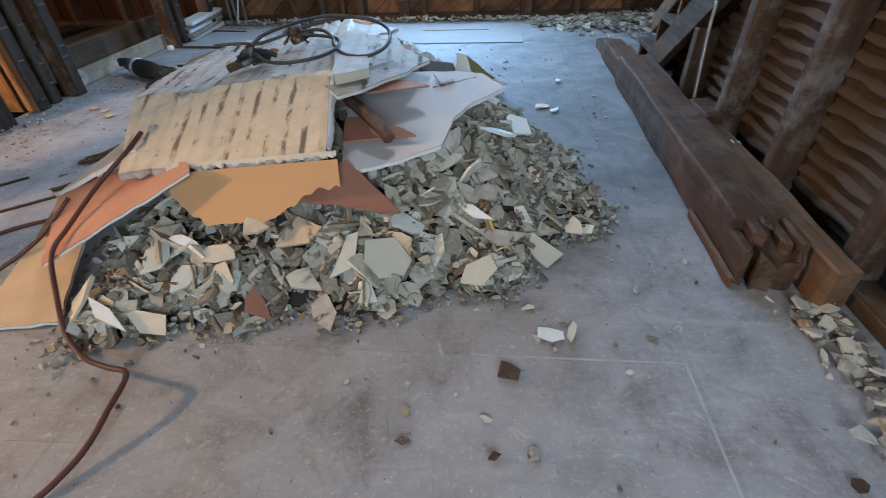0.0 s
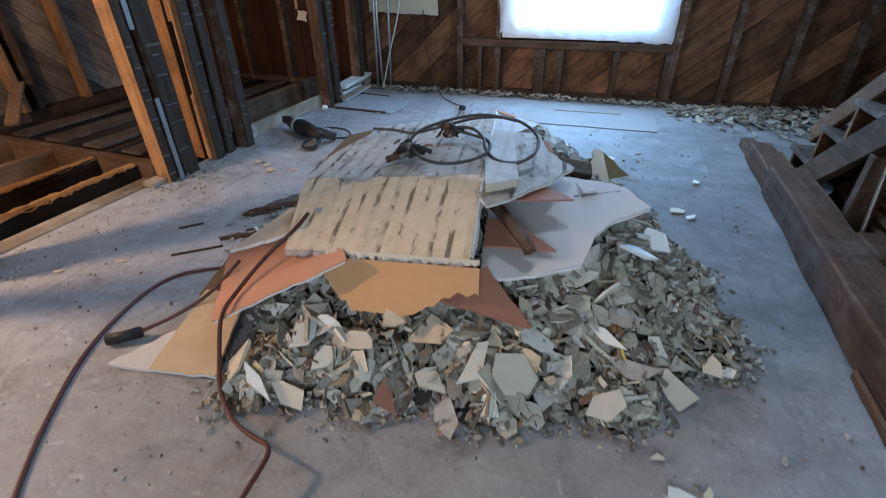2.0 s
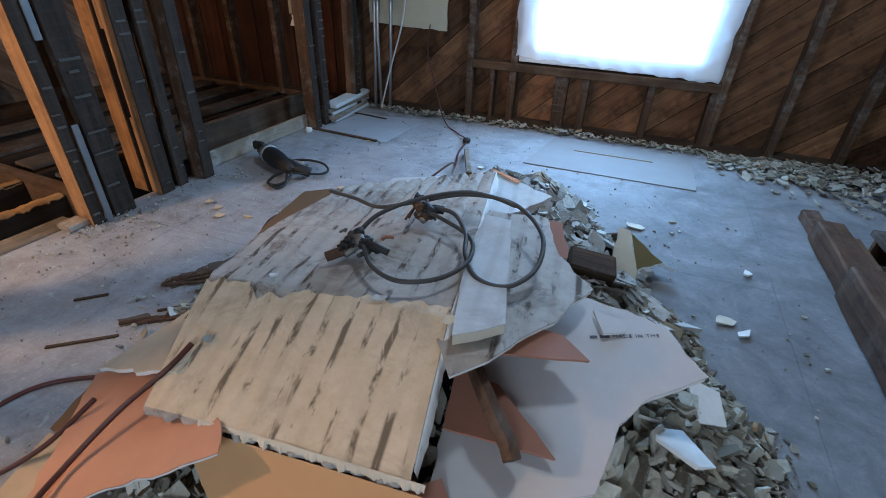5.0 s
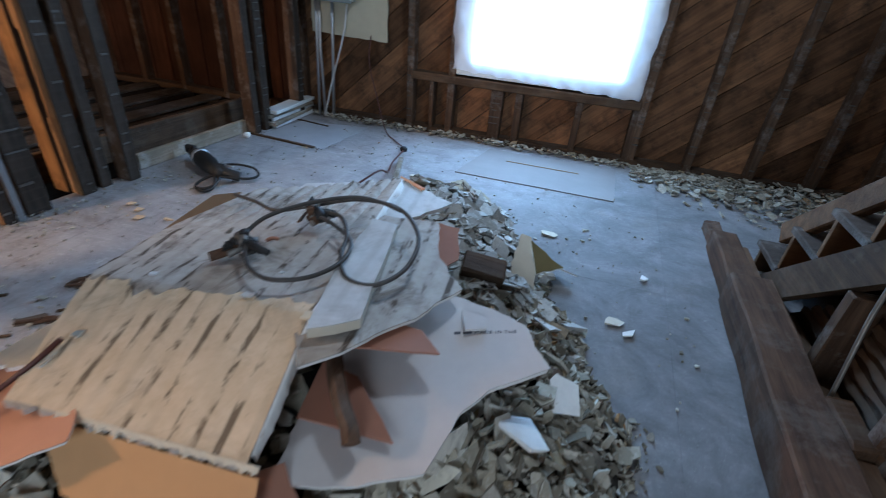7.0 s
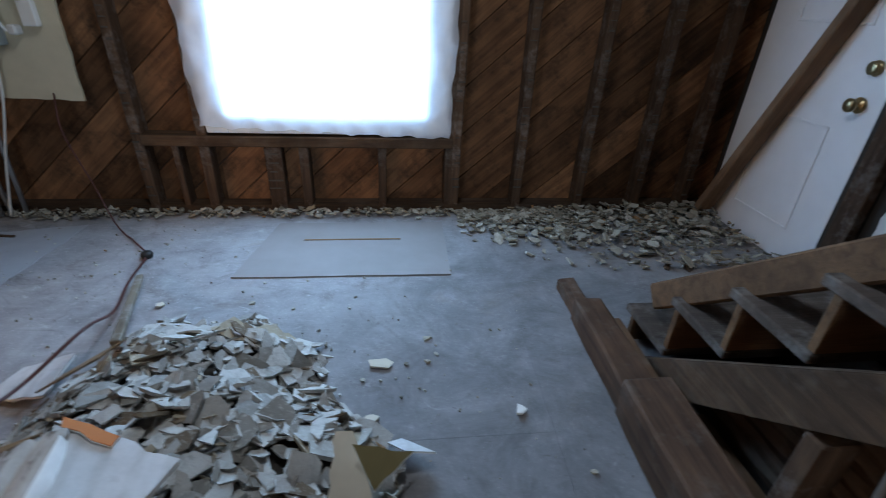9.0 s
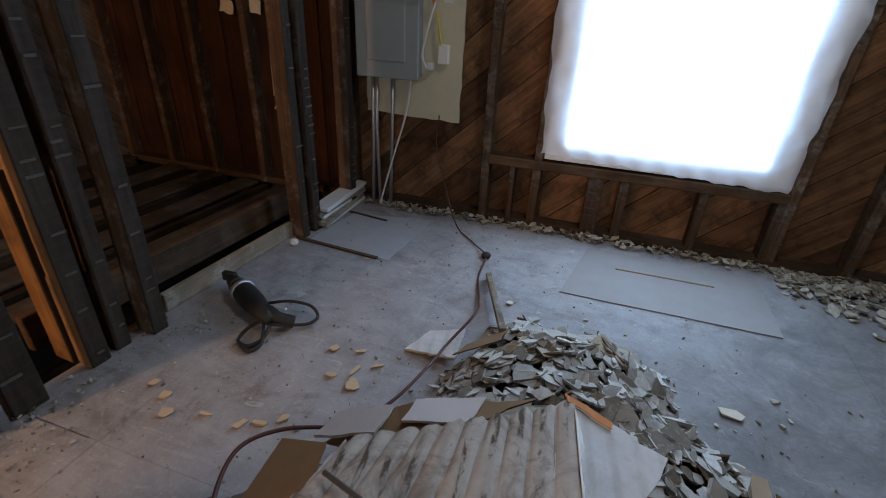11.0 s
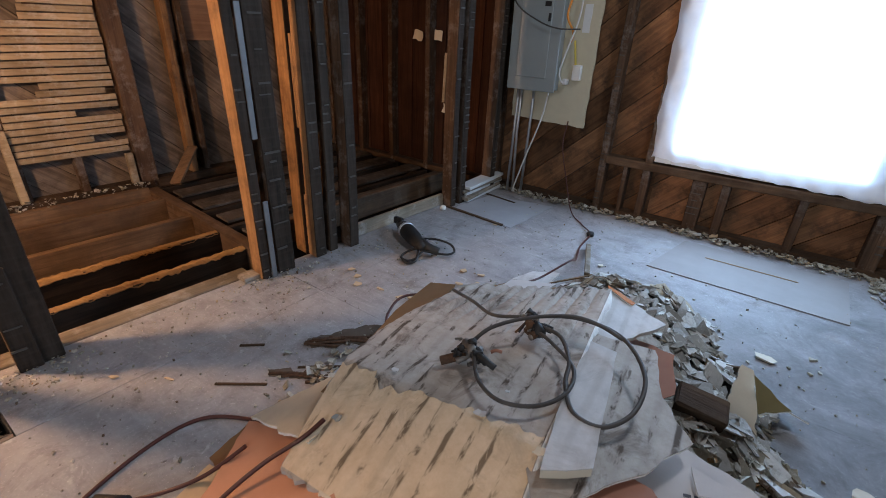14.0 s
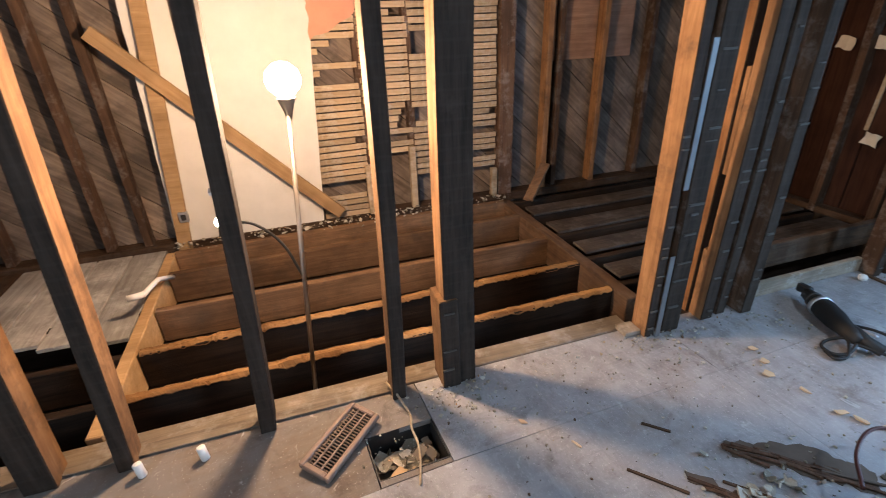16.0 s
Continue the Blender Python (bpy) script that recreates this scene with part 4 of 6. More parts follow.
# papers stuck on the dark north boards
for i, (px, pz) in enumerate(((-2.93, 1.12), (-2.72, 1.13), (-2.52, 1.07), (-2.60, 0.55))):
    out = ragged([(-0.06, -0.03), (0.05, -0.045), (0.06, 0.03), (-0.04, 0.045)], 0.012, 0.03, 60 + i)
    ob = thing("paper_scrap", plate(out, lambda x, y: 0.01 * math.sin(x * 40) + 0.004, 0.003), M_CREAM, "torn cream paper scrap stuck on the dark boards", "paper", "paper scraps on the north wall")
    ob.matrix_world = Matrix(((1, 0, 0, px), (0, 0, -1, NY + 0.06), (0, 1, 0, pz), (0, 0, 0, 1)))

# the lamp
lamp = root("floor_lamp", None, "lit floor lamp with a thin metal pole and bare glowing bulb", "lamp")
FOOT, HEAD = Vector((-2.50, 0.80, -0.21)), Vector(LAMP) - Vector((0, 0, 0.05))
part("base", lathe([(0.11, 0), (0.115, 0.008), (0.09, 0.02), (0.02, 0.03)], 24), M_BRONZE, lamp, "round metal base", True).matrix_local = Matrix.Translation(FOOT)
part("pole", tube([FOOT, FOOT.lerp(HEAD, 0.5), HEAD - Vector((0, 0, 0.04))], 0.0095, 12), M_BRONZE, lamp, "", True)
cup = part("cup", lathe([(0.01, -0.075), (0.016, -0.05), (0.022, -0.03), (0.034, 0.0), (0.035, 0.004), (0.02, 0.0045)], 20), M_BRONZE, lamp, "flared metal cup", True)
cup.matrix_local = Matrix.Translation(HEAD)
bulb = part("bulb", lathe([(0.014, 0.0), (0.03, 0.012), (0.058, 0.040), (0.066, 0.07), (0.057, 0.103), (0.026, 0.128), (0.003, 0.133)], 20), M_BULB, cup, "glowing bulb", True)
bulb.visible_shadow = False
arm = part("reading_arm", tube(spline([FOOT.lerp(HEAD, 0.48), FOOT.lerp(HEAD, 0.58) + Vector((-0.02, -0.07, 0.02)), FOOT.lerp(HEAD, 0.63) + Vector((-0.03, -0.17, 0.05)), FOOT.lerp(HEAD, 0.64) + Vector((-0.03, -0.27, 0.05))]), 0.006, 8), M_BLACK, lamp, "bent side arm", True)
arm_end = FOOT.lerp(HEAD, 0.64) + Vector((-0.03, -0.285, 0.045))
sb = part("small_bulb", lathe([(0.006, 0), (0.014, 0.008), (0.017, 0.02), (0.010, 0.034), (0.002, 0.037)], 14), M_BULB, arm, "small glowing bulb", True)
sb.matrix_local = Matrix.Translation(arm_end)
sb.visible_shadow = False

# white pipe at the header, stubs beside the studs
pvc = root("plumbing_pipe", L, "white plastic pipe with an elbow beside the header", "pipe")
part("pipe", tube([(-1.45, 0.06, 0.02), (-1.28, 0.03, 0.10), (-1.05, 0.02, 0.14)], 0.014), M_PVC, pvc, "", True)
part("elbow", tube([(-1.05, 0.02, 0.14), (-1.03, 0.0, 0.145), (-1.02, -0.05, 0.145)], 0.018), M_PVC, pvc, "", True)
for sy in (0.20, 0.40):
    st = thing("pipe_stub", lathe([(0.013, 0), (0.015, 0.002), (0.015, 0.055), (0.011, 0.058)], 14), M_PVC, "short white plastic pipe stub standing in the floor", "pipe", "pipe stubs in the floor", smooth=True)
    st.matrix_world = L @ pose(0.04, sy, 0, 6, -5, 0)

# floor register hole and its lifted grille
hole = root("register_hole", None, "open floor register hole full of rubble", "floor hole")
for b in ((-2.095, -2.09, 0.94, 1.195), (-1.902, -1.897, 0.94, 1.195), (-2.089, -1.903, 0.938, 0.943), (-2.089, -1.903, 1.192, 1.197)):
    part("duct_wall", box(b[0], b[1], b[2], b[3], -0.14, -0.002), M_BLACK, hole)
part("duct_bottom", box(-2.09, -1.90, 0.94, 1.195, -0.15, -0.13), M_CLAY, hole)
for i, (x, y, sx, sy, z, tx, ty, tz) in enumerate(((-1.95, 1.02, 0.055, 0.05, -0.06, 12, -18, 30), (-1.93, 1.11, 0.05, 0.035, -0.05, -10, 14, 70), (-2.02, 1.12, 0.045, 0.06, -0.075, 25, 8, 10), (-2.04, 1.03, 0.04, 0.05, -0.09, -20, 12, 50), (-1.97, 1.15, 0.03, 0.045, -0.045, 30, 0, 120), (-2.05, 1.16, 0.035, 0.03, -0.07, 8, 30, 15), (-1.93, 0.975, 0.04, 0.03, -0.075, 0, -20, 0))):
    o = ragged([(-sx / 2, -sy / 2), (sx / 2, -sy * 0.4), (sx * 0.45, sy / 2), (-sx * 0.4, sy * 0.45)], 0.004, 0.012, 800 + i)
    ob = part("rubble_piece", plate(o, lambda u, v: 0.0, 0.013), M_CLAY if i % 3 else M_TANBOARD, hole, "tan broken plaster piece")
    ob.matrix_local = pose(x, y, z, tx, ty, tz)
thing("frayed_string", tube(spline([(-2.315, 1.085, 0.03), (-2.25, 1.10, 0.035), (-2.179, 1.117, 0.02), (-2.12, 1.125, 0.008), (-2.064, 1.11, 0.006), (-1.99, 1.108, 0.008), (-1.93, 1.095, 0.006), (-1.83, 1.06, 0.005)]), 0.0045, 7), M_LATH, "frayed tan string lying across the register hole", "string", smooth=True)
lean = thing("leaning_offcut", box(-0.014, 0.014, -0.035, 0.035, 0, 0.17, 0.004), M_LATH, "short pale offcut standing against the joist", "offcut")
lean.matrix_world = pose(-2.44, 0.57, -0.21, 0, 14, 0)
for ty, tz in ((0.677, 1.304), (0.655, 0.943)):
    tab = part("plaster_tab", box(-0.02, 0.02, -0.025, 0.025, 0, 0.012, 0.002, None, 0.002), M_TORN, wall_west, "white plaster tab left on the stud")
    tab.matrix_local = L.inverted() @ pose(-2.29, ty, tz, 8, 0, 0)
strip_w = thing("pale_batten", box(-0.013, 0.013, -0.004, 0.004, -0.2, 0.2, 0.002), M_LATH, "pale narrow batten nailed on the dark boards", "batten")
strip_w.matrix_world = pose(-2.645, NY + 0.075, 0.80, 0, 2, 0)

grille = root("floor_grille", pose(-2.10, 0.855, 0.030, 4, 6, 40), "rusty metal floor grille lifted beside its hole", "grille")
part("frame", box(-0.065, -0.045, -0.15, 0.15, -0.012, 0.012, 0.004), M_GRILLE, grille)
part("frame", box(0.045, 0.065, -0.15, 0.15, -0.012, 0.012, 0.004), M_GRILLE, grille)
part("frame", box(-0.045, 0.045, -0.15, -0.128, -0.012, 0.012, 0.004), M_GRILLE, grille)
part("frame", box(-0.045, 0.045, 0.128, 0.15, -0.012, 0.012, 0.004), M_GRILLE, grille)
slat = None
for i in range(21):
    y = -0.12 + i * 0.012
    if slat is None:
        slat = part("slat", box(-0.045, 0.045, -0.002, 0.002, -0.006, 0.006), M_GRILLE, grille)
        slat.matrix_local = pose(0, y, 0, 20)
    else:
        shared("slat", slat.data, grille, pose(0, y, 0, 20))
for x in (-0.016, 0.016):
    part("crossbar", box(x - 0.0025, x + 0.0025, -0.128, 0.128, 0.004, 0.010), M_GRILLE, grille)
part("damper", box(-0.044, 0.044, -0.127, 0.127, -0.02, -0.014), M_BLACK, grille)

# ---------- electrical panel on the north wall ----------
backboard = thing("panel_backboard", plate(ragged([(-1.925, 0.60), (-1.345, 0.585), (-1.335, 1.85), (-1.93, 1.85)], 0.004, 0.05, 5), lambda x, y: 0, 0.014), M_PLYPANEL, "cream plywood board behind the electrical panel", "board")
backboard.matrix_world = Matrix(((1, 0, 0, 0), (0, 0, -1, NY - 0.016), (0, 1, 0, 0), (0, 0, 0, 1)))
epanel = root("electrical_panel", None, "grey metal breaker panel on a plywood board", "electrical panel")
EY = NY - 0.018
part("cabinet", box(-1.93, -1.575, EY - 0.085, EY, 0.82, 1.72, 0.006), M_PANEL, epanel)
part("cover", box(-1.94, -1.565, EY - 0.094, EY - 0.0855, 0.81, 1.73, 0.004), M_PANEL, epanel)
panel_door = part("door", box(-1.87, -1.64, EY - 0.101, EY - 0.0945, 0.90, 1.66, 0.004), M_PANEL, epanel)
part("latch", box(-1.665, -1.647, EY - 0.108, EY - 0.1015, 1.26, 1.31, 0.002), M_BLACK, panel_door)
part("nameplate", box(-1.70, -1.655, EY - 0.103, EY - 0.1015, 1.35, 1.38), M_BLACK, panel_door)
for cx, cb in ((-1.865, -1.885), (-1.84, -1.835), (-1.74, -1.765)):
    ob = thing("conduit", tube([(cx, EY - 0.04, 0.82), (cx - 0.005, EY - 0.04, 0.5), (cb, EY - 0.03, 0.012)], 0.0105), M_STEEL, "galvanised conduit running down from the panel", "conduit", "conduits below the panel", smooth=True)
thing("loose_cable", tube(spline([(-1.63, EY - 0.03, 0.80), (-1.66, EY - 0.04, 0.6), (-1.75, EY - 0.05, 0.3), (-1.83, EY - 0.05, 0.02)]), 0.006), M_ROMEX, "white flat cable hanging slantwise from the panel", "cable", smooth=True)
thing("orange_cable", tube(spline([(-1.545, EY - 0.02, 1.7), (-1.53, EY - 0.05, 1.45), (-1.55, EY - 0.06, 1.30), (-1.50, EY - 0.05, 1.20), (-1.52, EY - 0.02, 1.14)]), 0.0075), M_ORANGE, "orange cable loop beside the panel", "cable", smooth=True)
thing("white_cable", tube(spline([(-1.47, EY - 0.02, 1.6), (-1.47, EY - 0.05, 1.3), (-1.52, EY - 0.06, 1.1), (-1.555, EY - 0.06, 0.95), (-1.53, EY - 0.06, 0.88)]), 0.006), M_ROMEX, "white cable hanging beside the panel", "cable", smooth=True)
thing("black_cable", tube(spline([(-2.05, EY - 0.02, 1.55), (-1.9, EY - 0.12, 1.36), (-1.72, EY - 0.13, 1.26), (-1.58, EY - 0.12, 1.22), (-1.45, EY - 0.06, 1.22)]), 0.005), M_CABLE, "thin black cable across the panel front", "cable", smooth=True)
recept = root("receptacle", None, "white receptacle with a yellow cable on the backboard", "outlet")
part("box_body", box(-1.475, -1.415, EY - 0.035, EY - 0.001, 0.90, 1.0, 0.004), M_PVC, recept)
part("plug", box(-1.535, -1.50, EY - 0.05, EY - 0.001, 0.865, 0.905, 0.006), M_ROMEX, recept)
thing("yellow_cable", tube(spline([(-1.49, EY - 0.02, 1.15), (-1.47, EY - 0.04, 1.08), (-1.455, EY - 0.04, 1.0)]), 0.007), M_YELLOW, "short yellow cable above the receptacle", "cable", smooth=True)
note = thing("paper_label", plate(ragged([(0, 0), (0.05, 0), (0.05, 0.17), (0, 0.17)], 0.002, 0.05, 8), lambda x, y: 0, 0.002), M_WHITEBOARD, "white paper label on the backboard", "paper")
note.matrix_world = Matrix(((1, 0, 0, -1.46), (0, 0, -1, NY - 0.019), (0, 1, 0, 1.20), (0, 0, 0, 1)))
thing("red_wire", tube(spline([(-1.46, EY - 0.01, 0.62), (-1.46, NY - 0.06, 0.45), (-1.38, NY - 0.1, 0.22), (-1.27, NY - 0.2, 0.03), (-1.14, 4.12, 0.008), (-1.03, 3.99, 0.02)]), 0.004), M_REDCORD, "thin red wire hanging from the panel to the floor", "wire", smooth=True)
plug = thing("dark_plug", lathe([(0.010, 0), (0.022, 0.004), (0.026, 0.02), (0.02, 0.03), (0.008, 0.034)], 16), M_BLACK, "small dark red plug lying on the floor", "plug", smooth=True)
plug.matrix_world = pose(-1.015, 3.965, 0.0)

# ---------- timber beam beside the stair ----------
beam = root("timber_beam", None, "heavy dark salvaged timber beam lying on the floor", "beam")


def beam_piece(name, x0, x1, y0, y1, z0, z1, mat, skew, label="", cuts=14):
    bm = box(x0, x1, y0, y1, z0, z1, 0.007, None, 0, cuts)
    r = random.Random(int(y0 * 100 + x0 * 1000))
    for v in bm.verts:
        v.co.x += skew * (v.co.y - 1.4) + 0.0025 * math.sin(v.co.y * 13 + v.co.z * 40)
        v.co.z += 0.003 * math.sin(v.co.y * 7 + v.co.x * 30) + r.uniform(-0.0015, 0.0015)
        if v.co.y < y0 + 0.02:
            v.co.y += r.uniform(-0.012, 0.012)
    return part(name, bm, mat, beam, label)


beam_piece("main_timber", 0.665, 0.815, 1.52, 2.96, 0.0, 0.142, M_BEAM, 0.045)
for i, (bx, bw, by, bz0, bz1) in enumerate(((0.667, 0.028, 1.415, 0.0, 0.11), (0.697, 0.03, 1.45, 0.0, 0.136), (0.729, 0.026, 1.475, 0.0, 0.07), (0.757, 0.027, 1.43, 0.0, 0.125), (0.786, 0.026, 1.405, 0.0, 0.138), (0.727, 0.034, 1.49, 0.075, 0.14))):
    beam_piece("rotten_splinter", bx, bx + bw, by, 1.528, bz0, bz1, M_BEAM, 0.045, "splintered rotten end grain", 3)
beam_piece("far_timber", 0.69, 0.800, 2.955, 3.42, 0.0, 0.105, M_BEAM, 0.035)
beam_piece("far_tongue", 0.70, 0.775, 3.415, 3.64, 0.0, 0.055, M_BEAM, 0.035)
beam_piece("side_strip", 0.648, 0.6635, 1.40, 1.72, 0.0, 0.035, M_BEAM_RAW, 0.045, "bare orange splintered strip")
second = root("side_timber", None, "narrow timber with a bare orange top beside the beam", "timber")


def second_piece(name, *a):
    ob = beam_piece(name, *a)
    ob.parent = second
    return ob


second_piece("near_length", 0.822, 0.888, 1.33, 2.16, 0.0, 0.122, M_BEAM_RAW, 0.03)
second_piece("wide_block", 0.822, 0.892, 2.162, 2.34, 0.0, 0.150, M_BEAM_RAW, 0.03)
second_piece("far_length", 0.820, 0.852, 2.342, 3.3, 0.0, 0.10, M_BEAM_RAW, 0.02)
lump = thing("splintered_end", plate(ragged([(0.70, 1.395), (0.80, 1.40), (0.83, 1.50), (0.81, 1.58), (0.71, 1.56)], 0.012, 0.02, 3), lambda x, y: 0.125 + 0.25 * (y - 1.56) + 0.01 * math.sin(x * 90), 0.10), M_BEAM, "broken splintered wood at the beam's rotten end", "wood")

# ---------- loose board and strips on the floor at the window ----------
slab = plate(ragged([(-0.605, 3.772), (0.335, 3.765), (0.35, 4.30), (-0.50, 4.30)], 0.002, 0.2, 2), lambda x, y: 0.007, 0.006)
thing("floor_board", slab, plain("pale_hardboard", (0.28, 0.255, 0.24), 0.75, 0, 12, 0.18), "pale thin hardboard sheet lying on the floor", "board")
thing("wood_strip", box(-0.35, 0.12, 4.10, 4.112, 0.0072, 0.010, 0.001), M_KRAFT, "thin dark wood strip lying on the hardboard", "wood strip")
strip = thing("trim_strip", box(-0.26, 0.26, -0.011, 0.011, 0, 0.012, 0.003), M_BOARD_X, "thin dark trim strip lying on the floor", "wood strip")
strip.matrix_world = pose(-1.80, 3.755, 0.0, 0, 0, -5)
strip = thing("trim_strip", box(-0.14, 0.14, -0.009, 0.009, 0, 0.01, 0.003), M_BOARD_X, "short dark trim strip lying on the floor", "wood strip")
strip.matrix_world = pose(-1.83, 4.20, 0.0, 0, 0, -8)
M_PATCH = plain("worn_vinyl", (0.37, 0.37, 0.375), 0.6, 0, 9, 0.25)
thing("vinyl_patch", plate(ragged([(-1.98, 3.79), (-1.48, 3.73), (-1.43, 4.31), (-1.93, 4.20)], 0.006, 0.06, 12), lambda x, y: 0.004, 0.003), M_PATCH, "pale thin floor covering patch near the corner", "floor patch")
for i in range(5):
    ob = thing("stacked_board", box(-0.055, 0.055, -0.26, 0.26, 0, 0.024, 0.003), M_PLATE if i % 2 else M_WHITEBOARD, "pale dusty board in a low stack by the corner post", "board", "stacked boards by the corner")
    ob.matrix_world = pose(-2.03 + 0.012 * math.sin(i * 2.1), 4.20 + 0.02 * math.cos(i * 3), 0.0005 + 0.0245 * i, 0, 0, 3 * math.sin(i * 1.7))
ball = thing("crumpled_paper", lathe([(0.004, 0), (0.018, 0.006), (0.023, 0.019), (0.018, 0.033), (0.003, 0.038)], 9), M_TORN, "crumpled white paper beside the post", "paper")
ball.matrix_world = pose(-2.02, 3.70, 0)

# ---------- saw ----------
saw = root("power_tool", None, "black corded power tool with a grey band lying on the floor", "power tool")
SAW_TO = Matrix.Translation((-2.02, 3.225, 0.05)) @ Matrix.Rotation(radians(-29), 4, "Z") @ Matrix.Rotation(radians(90), 4, "Y")
part("body", moved(lathe([(0.018, 0.0), (0.03, 0.01), (0.034, 0.06), (0.046, 0.10), (0.050, 0.16), (0.048, 0.24), (0.040, 0.29), (0.034, 0.36), (0.022, 0.40)], 18), SAW_TO), M_BLACK, saw, "", True)
part("collar", moved(lathe([(0.040, 0.105), (0.0535, 0.11), (0.0535, 0.128), (0.040, 0.133)], 18), SAW_TO), M_STEEL, saw, "grey metal band", True)
part("collar", moved(lathe([(0.030, 0.055), (0.040, 0.06), (0.040, 0.07), (0.030, 0.075)], 18), SAW_TO), M_CABLE, saw, "dark grey ring", True)
part("foot_clip", box(-2.07, -2.0, 3.215, 3.245, 0.04, 0.085, 0.006), M_BLACK, saw)
part("grip", tube(spline([(-1.80, 3.10, 0.05), (-1.72, 3.075, 0.06), (-1.66, 3.06, 0.05), (-1.60, 3.08, 0.03)]), 0.026, 10), M_BLACK, saw, "", True)
part("handle_loop", tube(spline([(-1.76, 3.13, 0.05), (-1.68, 3.17, 0.055), (-1.59, 3.185, 0.045), (-1.535, 3.15, 0.03), (-1.545, 3.10, 0.025), (-1.60, 3.06, 0.03), (-1.67, 3.02, 0.04)]), 0.0065, 9), M_BLACK, saw, "open loop of the handle", True)
part("trigger", box(-1.70, -1.64, 3.085, 3.10, 0.07, 0.078, 0.003), M_STEEL, saw, "thin bright strip")
part("cord", tube(spline([(-1.67, 3.02, 0.04), (-1.66, 2.96, 0.02), (-1.69, 2.91, 0.012), (-1.745, 2.92, 0.012), (-1.755, 2.98, 0.02), (-1.72, 3.03, 0.035), (-1.68, 2.99, 0.03), (-1.65, 2.93, 0.015), (-1.67, 2.885, 0.012), (-1.72, 2.90, 0.012)]), 0.007, 8), M_BLACK, saw, "", True)

# ---------- the pile ----------
HEAP_FOOT = [(-0.99, 1.19), (-0.85, 1.13), (-0.56, 1.21), (-0.33, 1.235), (-0.13, 1.27), (0.06, 1.35), (0.24, 1.50), (0.42, 1.61), (0.45, 1.92), (0.37, 2.19), (0.22, 2.5),
             (0.11, 2.85), (-0.01, 3.01), (-0.12, 3.16), (-0.15, 3.34), (-0.36, 3.48), (-0.69, 3.50), (-0.90, 3.36), (-0.98, 3.05), (-1.06, 2.85), (-1.04, 2.4), (-1.08, 1.9), (-1.06, 1.45)]


def foot_distance(x, y):
    """Distance inwards from the heap's foot; below zero outside it."""
    best, odd = 9.0, False
    for i, (ax, ay) in enumerate(HEAP_FOOT):
        bx, by = HEAP_FOOT[i - 1]
        f = max(0.0, min(1.0, ((x - ax) * (bx - ax) + (y - ay) * (by - ay)) / ((bx - ax) ** 2 + (by - ay) ** 2)))
        best = min(best, math.hypot(x - ax - f * (bx - ax), y - ay - f * (by - ay)))
        if (ay > y) != (by > y) and x < (bx - ax) * (y - ay) / (by - ay) + ax:
            odd = not odd
    return best if odd else -best


def heap_height(x, y):
    d = foot_distance(x + 0.03 * math.sin(y * 17), y + 0.03 * math.sin(x * 19)) - 0.048
    if d <= 0:
        return 0.0
    top = 0.055
    for cx, cy, rx, ry, peak in ((-0.46, 1.85, 0.95, 0.85, 0.27), (-0.52, 2.85, 0.72, 0.85, 0.20), (-0.15, 2.3, 0.55, 0.7, 0.20)):
        q = ((x - cx) / rx) ** 2 + ((y - cy) / ry) ** 2
        if q < 1:
            top = max(top, peak * (1 - q) ** 0.75)
    return min(top, 0.012 + 0.62 * d)


HEAP_X, HEAP_Y, HEAP_STEP = -1.3, 0.95, 0.02
HEAP = [[heap_height(HEAP_X + i * HEAP_STEP, HEAP_Y + j * HEAP_STEP) for i in range(100)] for j in range(140)]


def mound(x, y):
    """Height of the rubble over the floor."""
    u, v = (x - HEAP_X) / HEAP_STEP, (y - HEAP_Y) / HEAP_STEP
    i, j = int(u), int(v)
    if u < 0 or v < 0 or i > 98 or j > 138:
        return 0.0
    u, v = u - i, v - j
    return (HEAP[j][i] * (1 - u) + HEAP[j][i + 1] * u) * (1 - v) + (HEAP[j + 1][i] * (1 - u) + HEAP[j + 1][i + 1] * u) * v


rubble = root("rubble_pile", None, "large heap of broken grey plaster pieces on the floor", "rubble pile")


def chip_points(r, size, rough=0.35):
    """A broken flake: an uneven outline, one side proud of the other."""
    n = r.choice((4, 5, 5, 6, 6, 7))
    angs = sorted((k + r.uniform(-0.36, 0.36)) * math.tau / n for k in range(n))
    stretch = r.choice((r.uniform(0.25, 0.5), r.uniform(0.45, 1.0), r.uniform(0.55, 1.0)))
    th = r.uniform(0.005, 0.011) * (0.6 + size * 9)
    rad = [size * 1.12 * r.uniform(1 - rough, 1 + rough * 0.5) for _ in angs]
    top = [(math.cos(a) * q, math.sin(a) * q * stretch, th / 2 + r.uniform(-0.0015, 0.0015)) for a, q in zip(angs, rad)]
    low = [(p[0] * r.uniform(0.82, 1.0), p[1] * r.uniform(0.82, 1.0), -th / 2 + r.uniform(-0.002, 0.002)) for p in top]
    return top, low


def chip_faces(n, base):
    f = [tuple(base + k for k in range(n)), tuple(base + n + k for k in range(n - 1, -1, -1))]
    f += [(base + k, base + n + k, base + n + (k + 1) % n, base + (k + 1) % n) for k in range(n)]
    return f


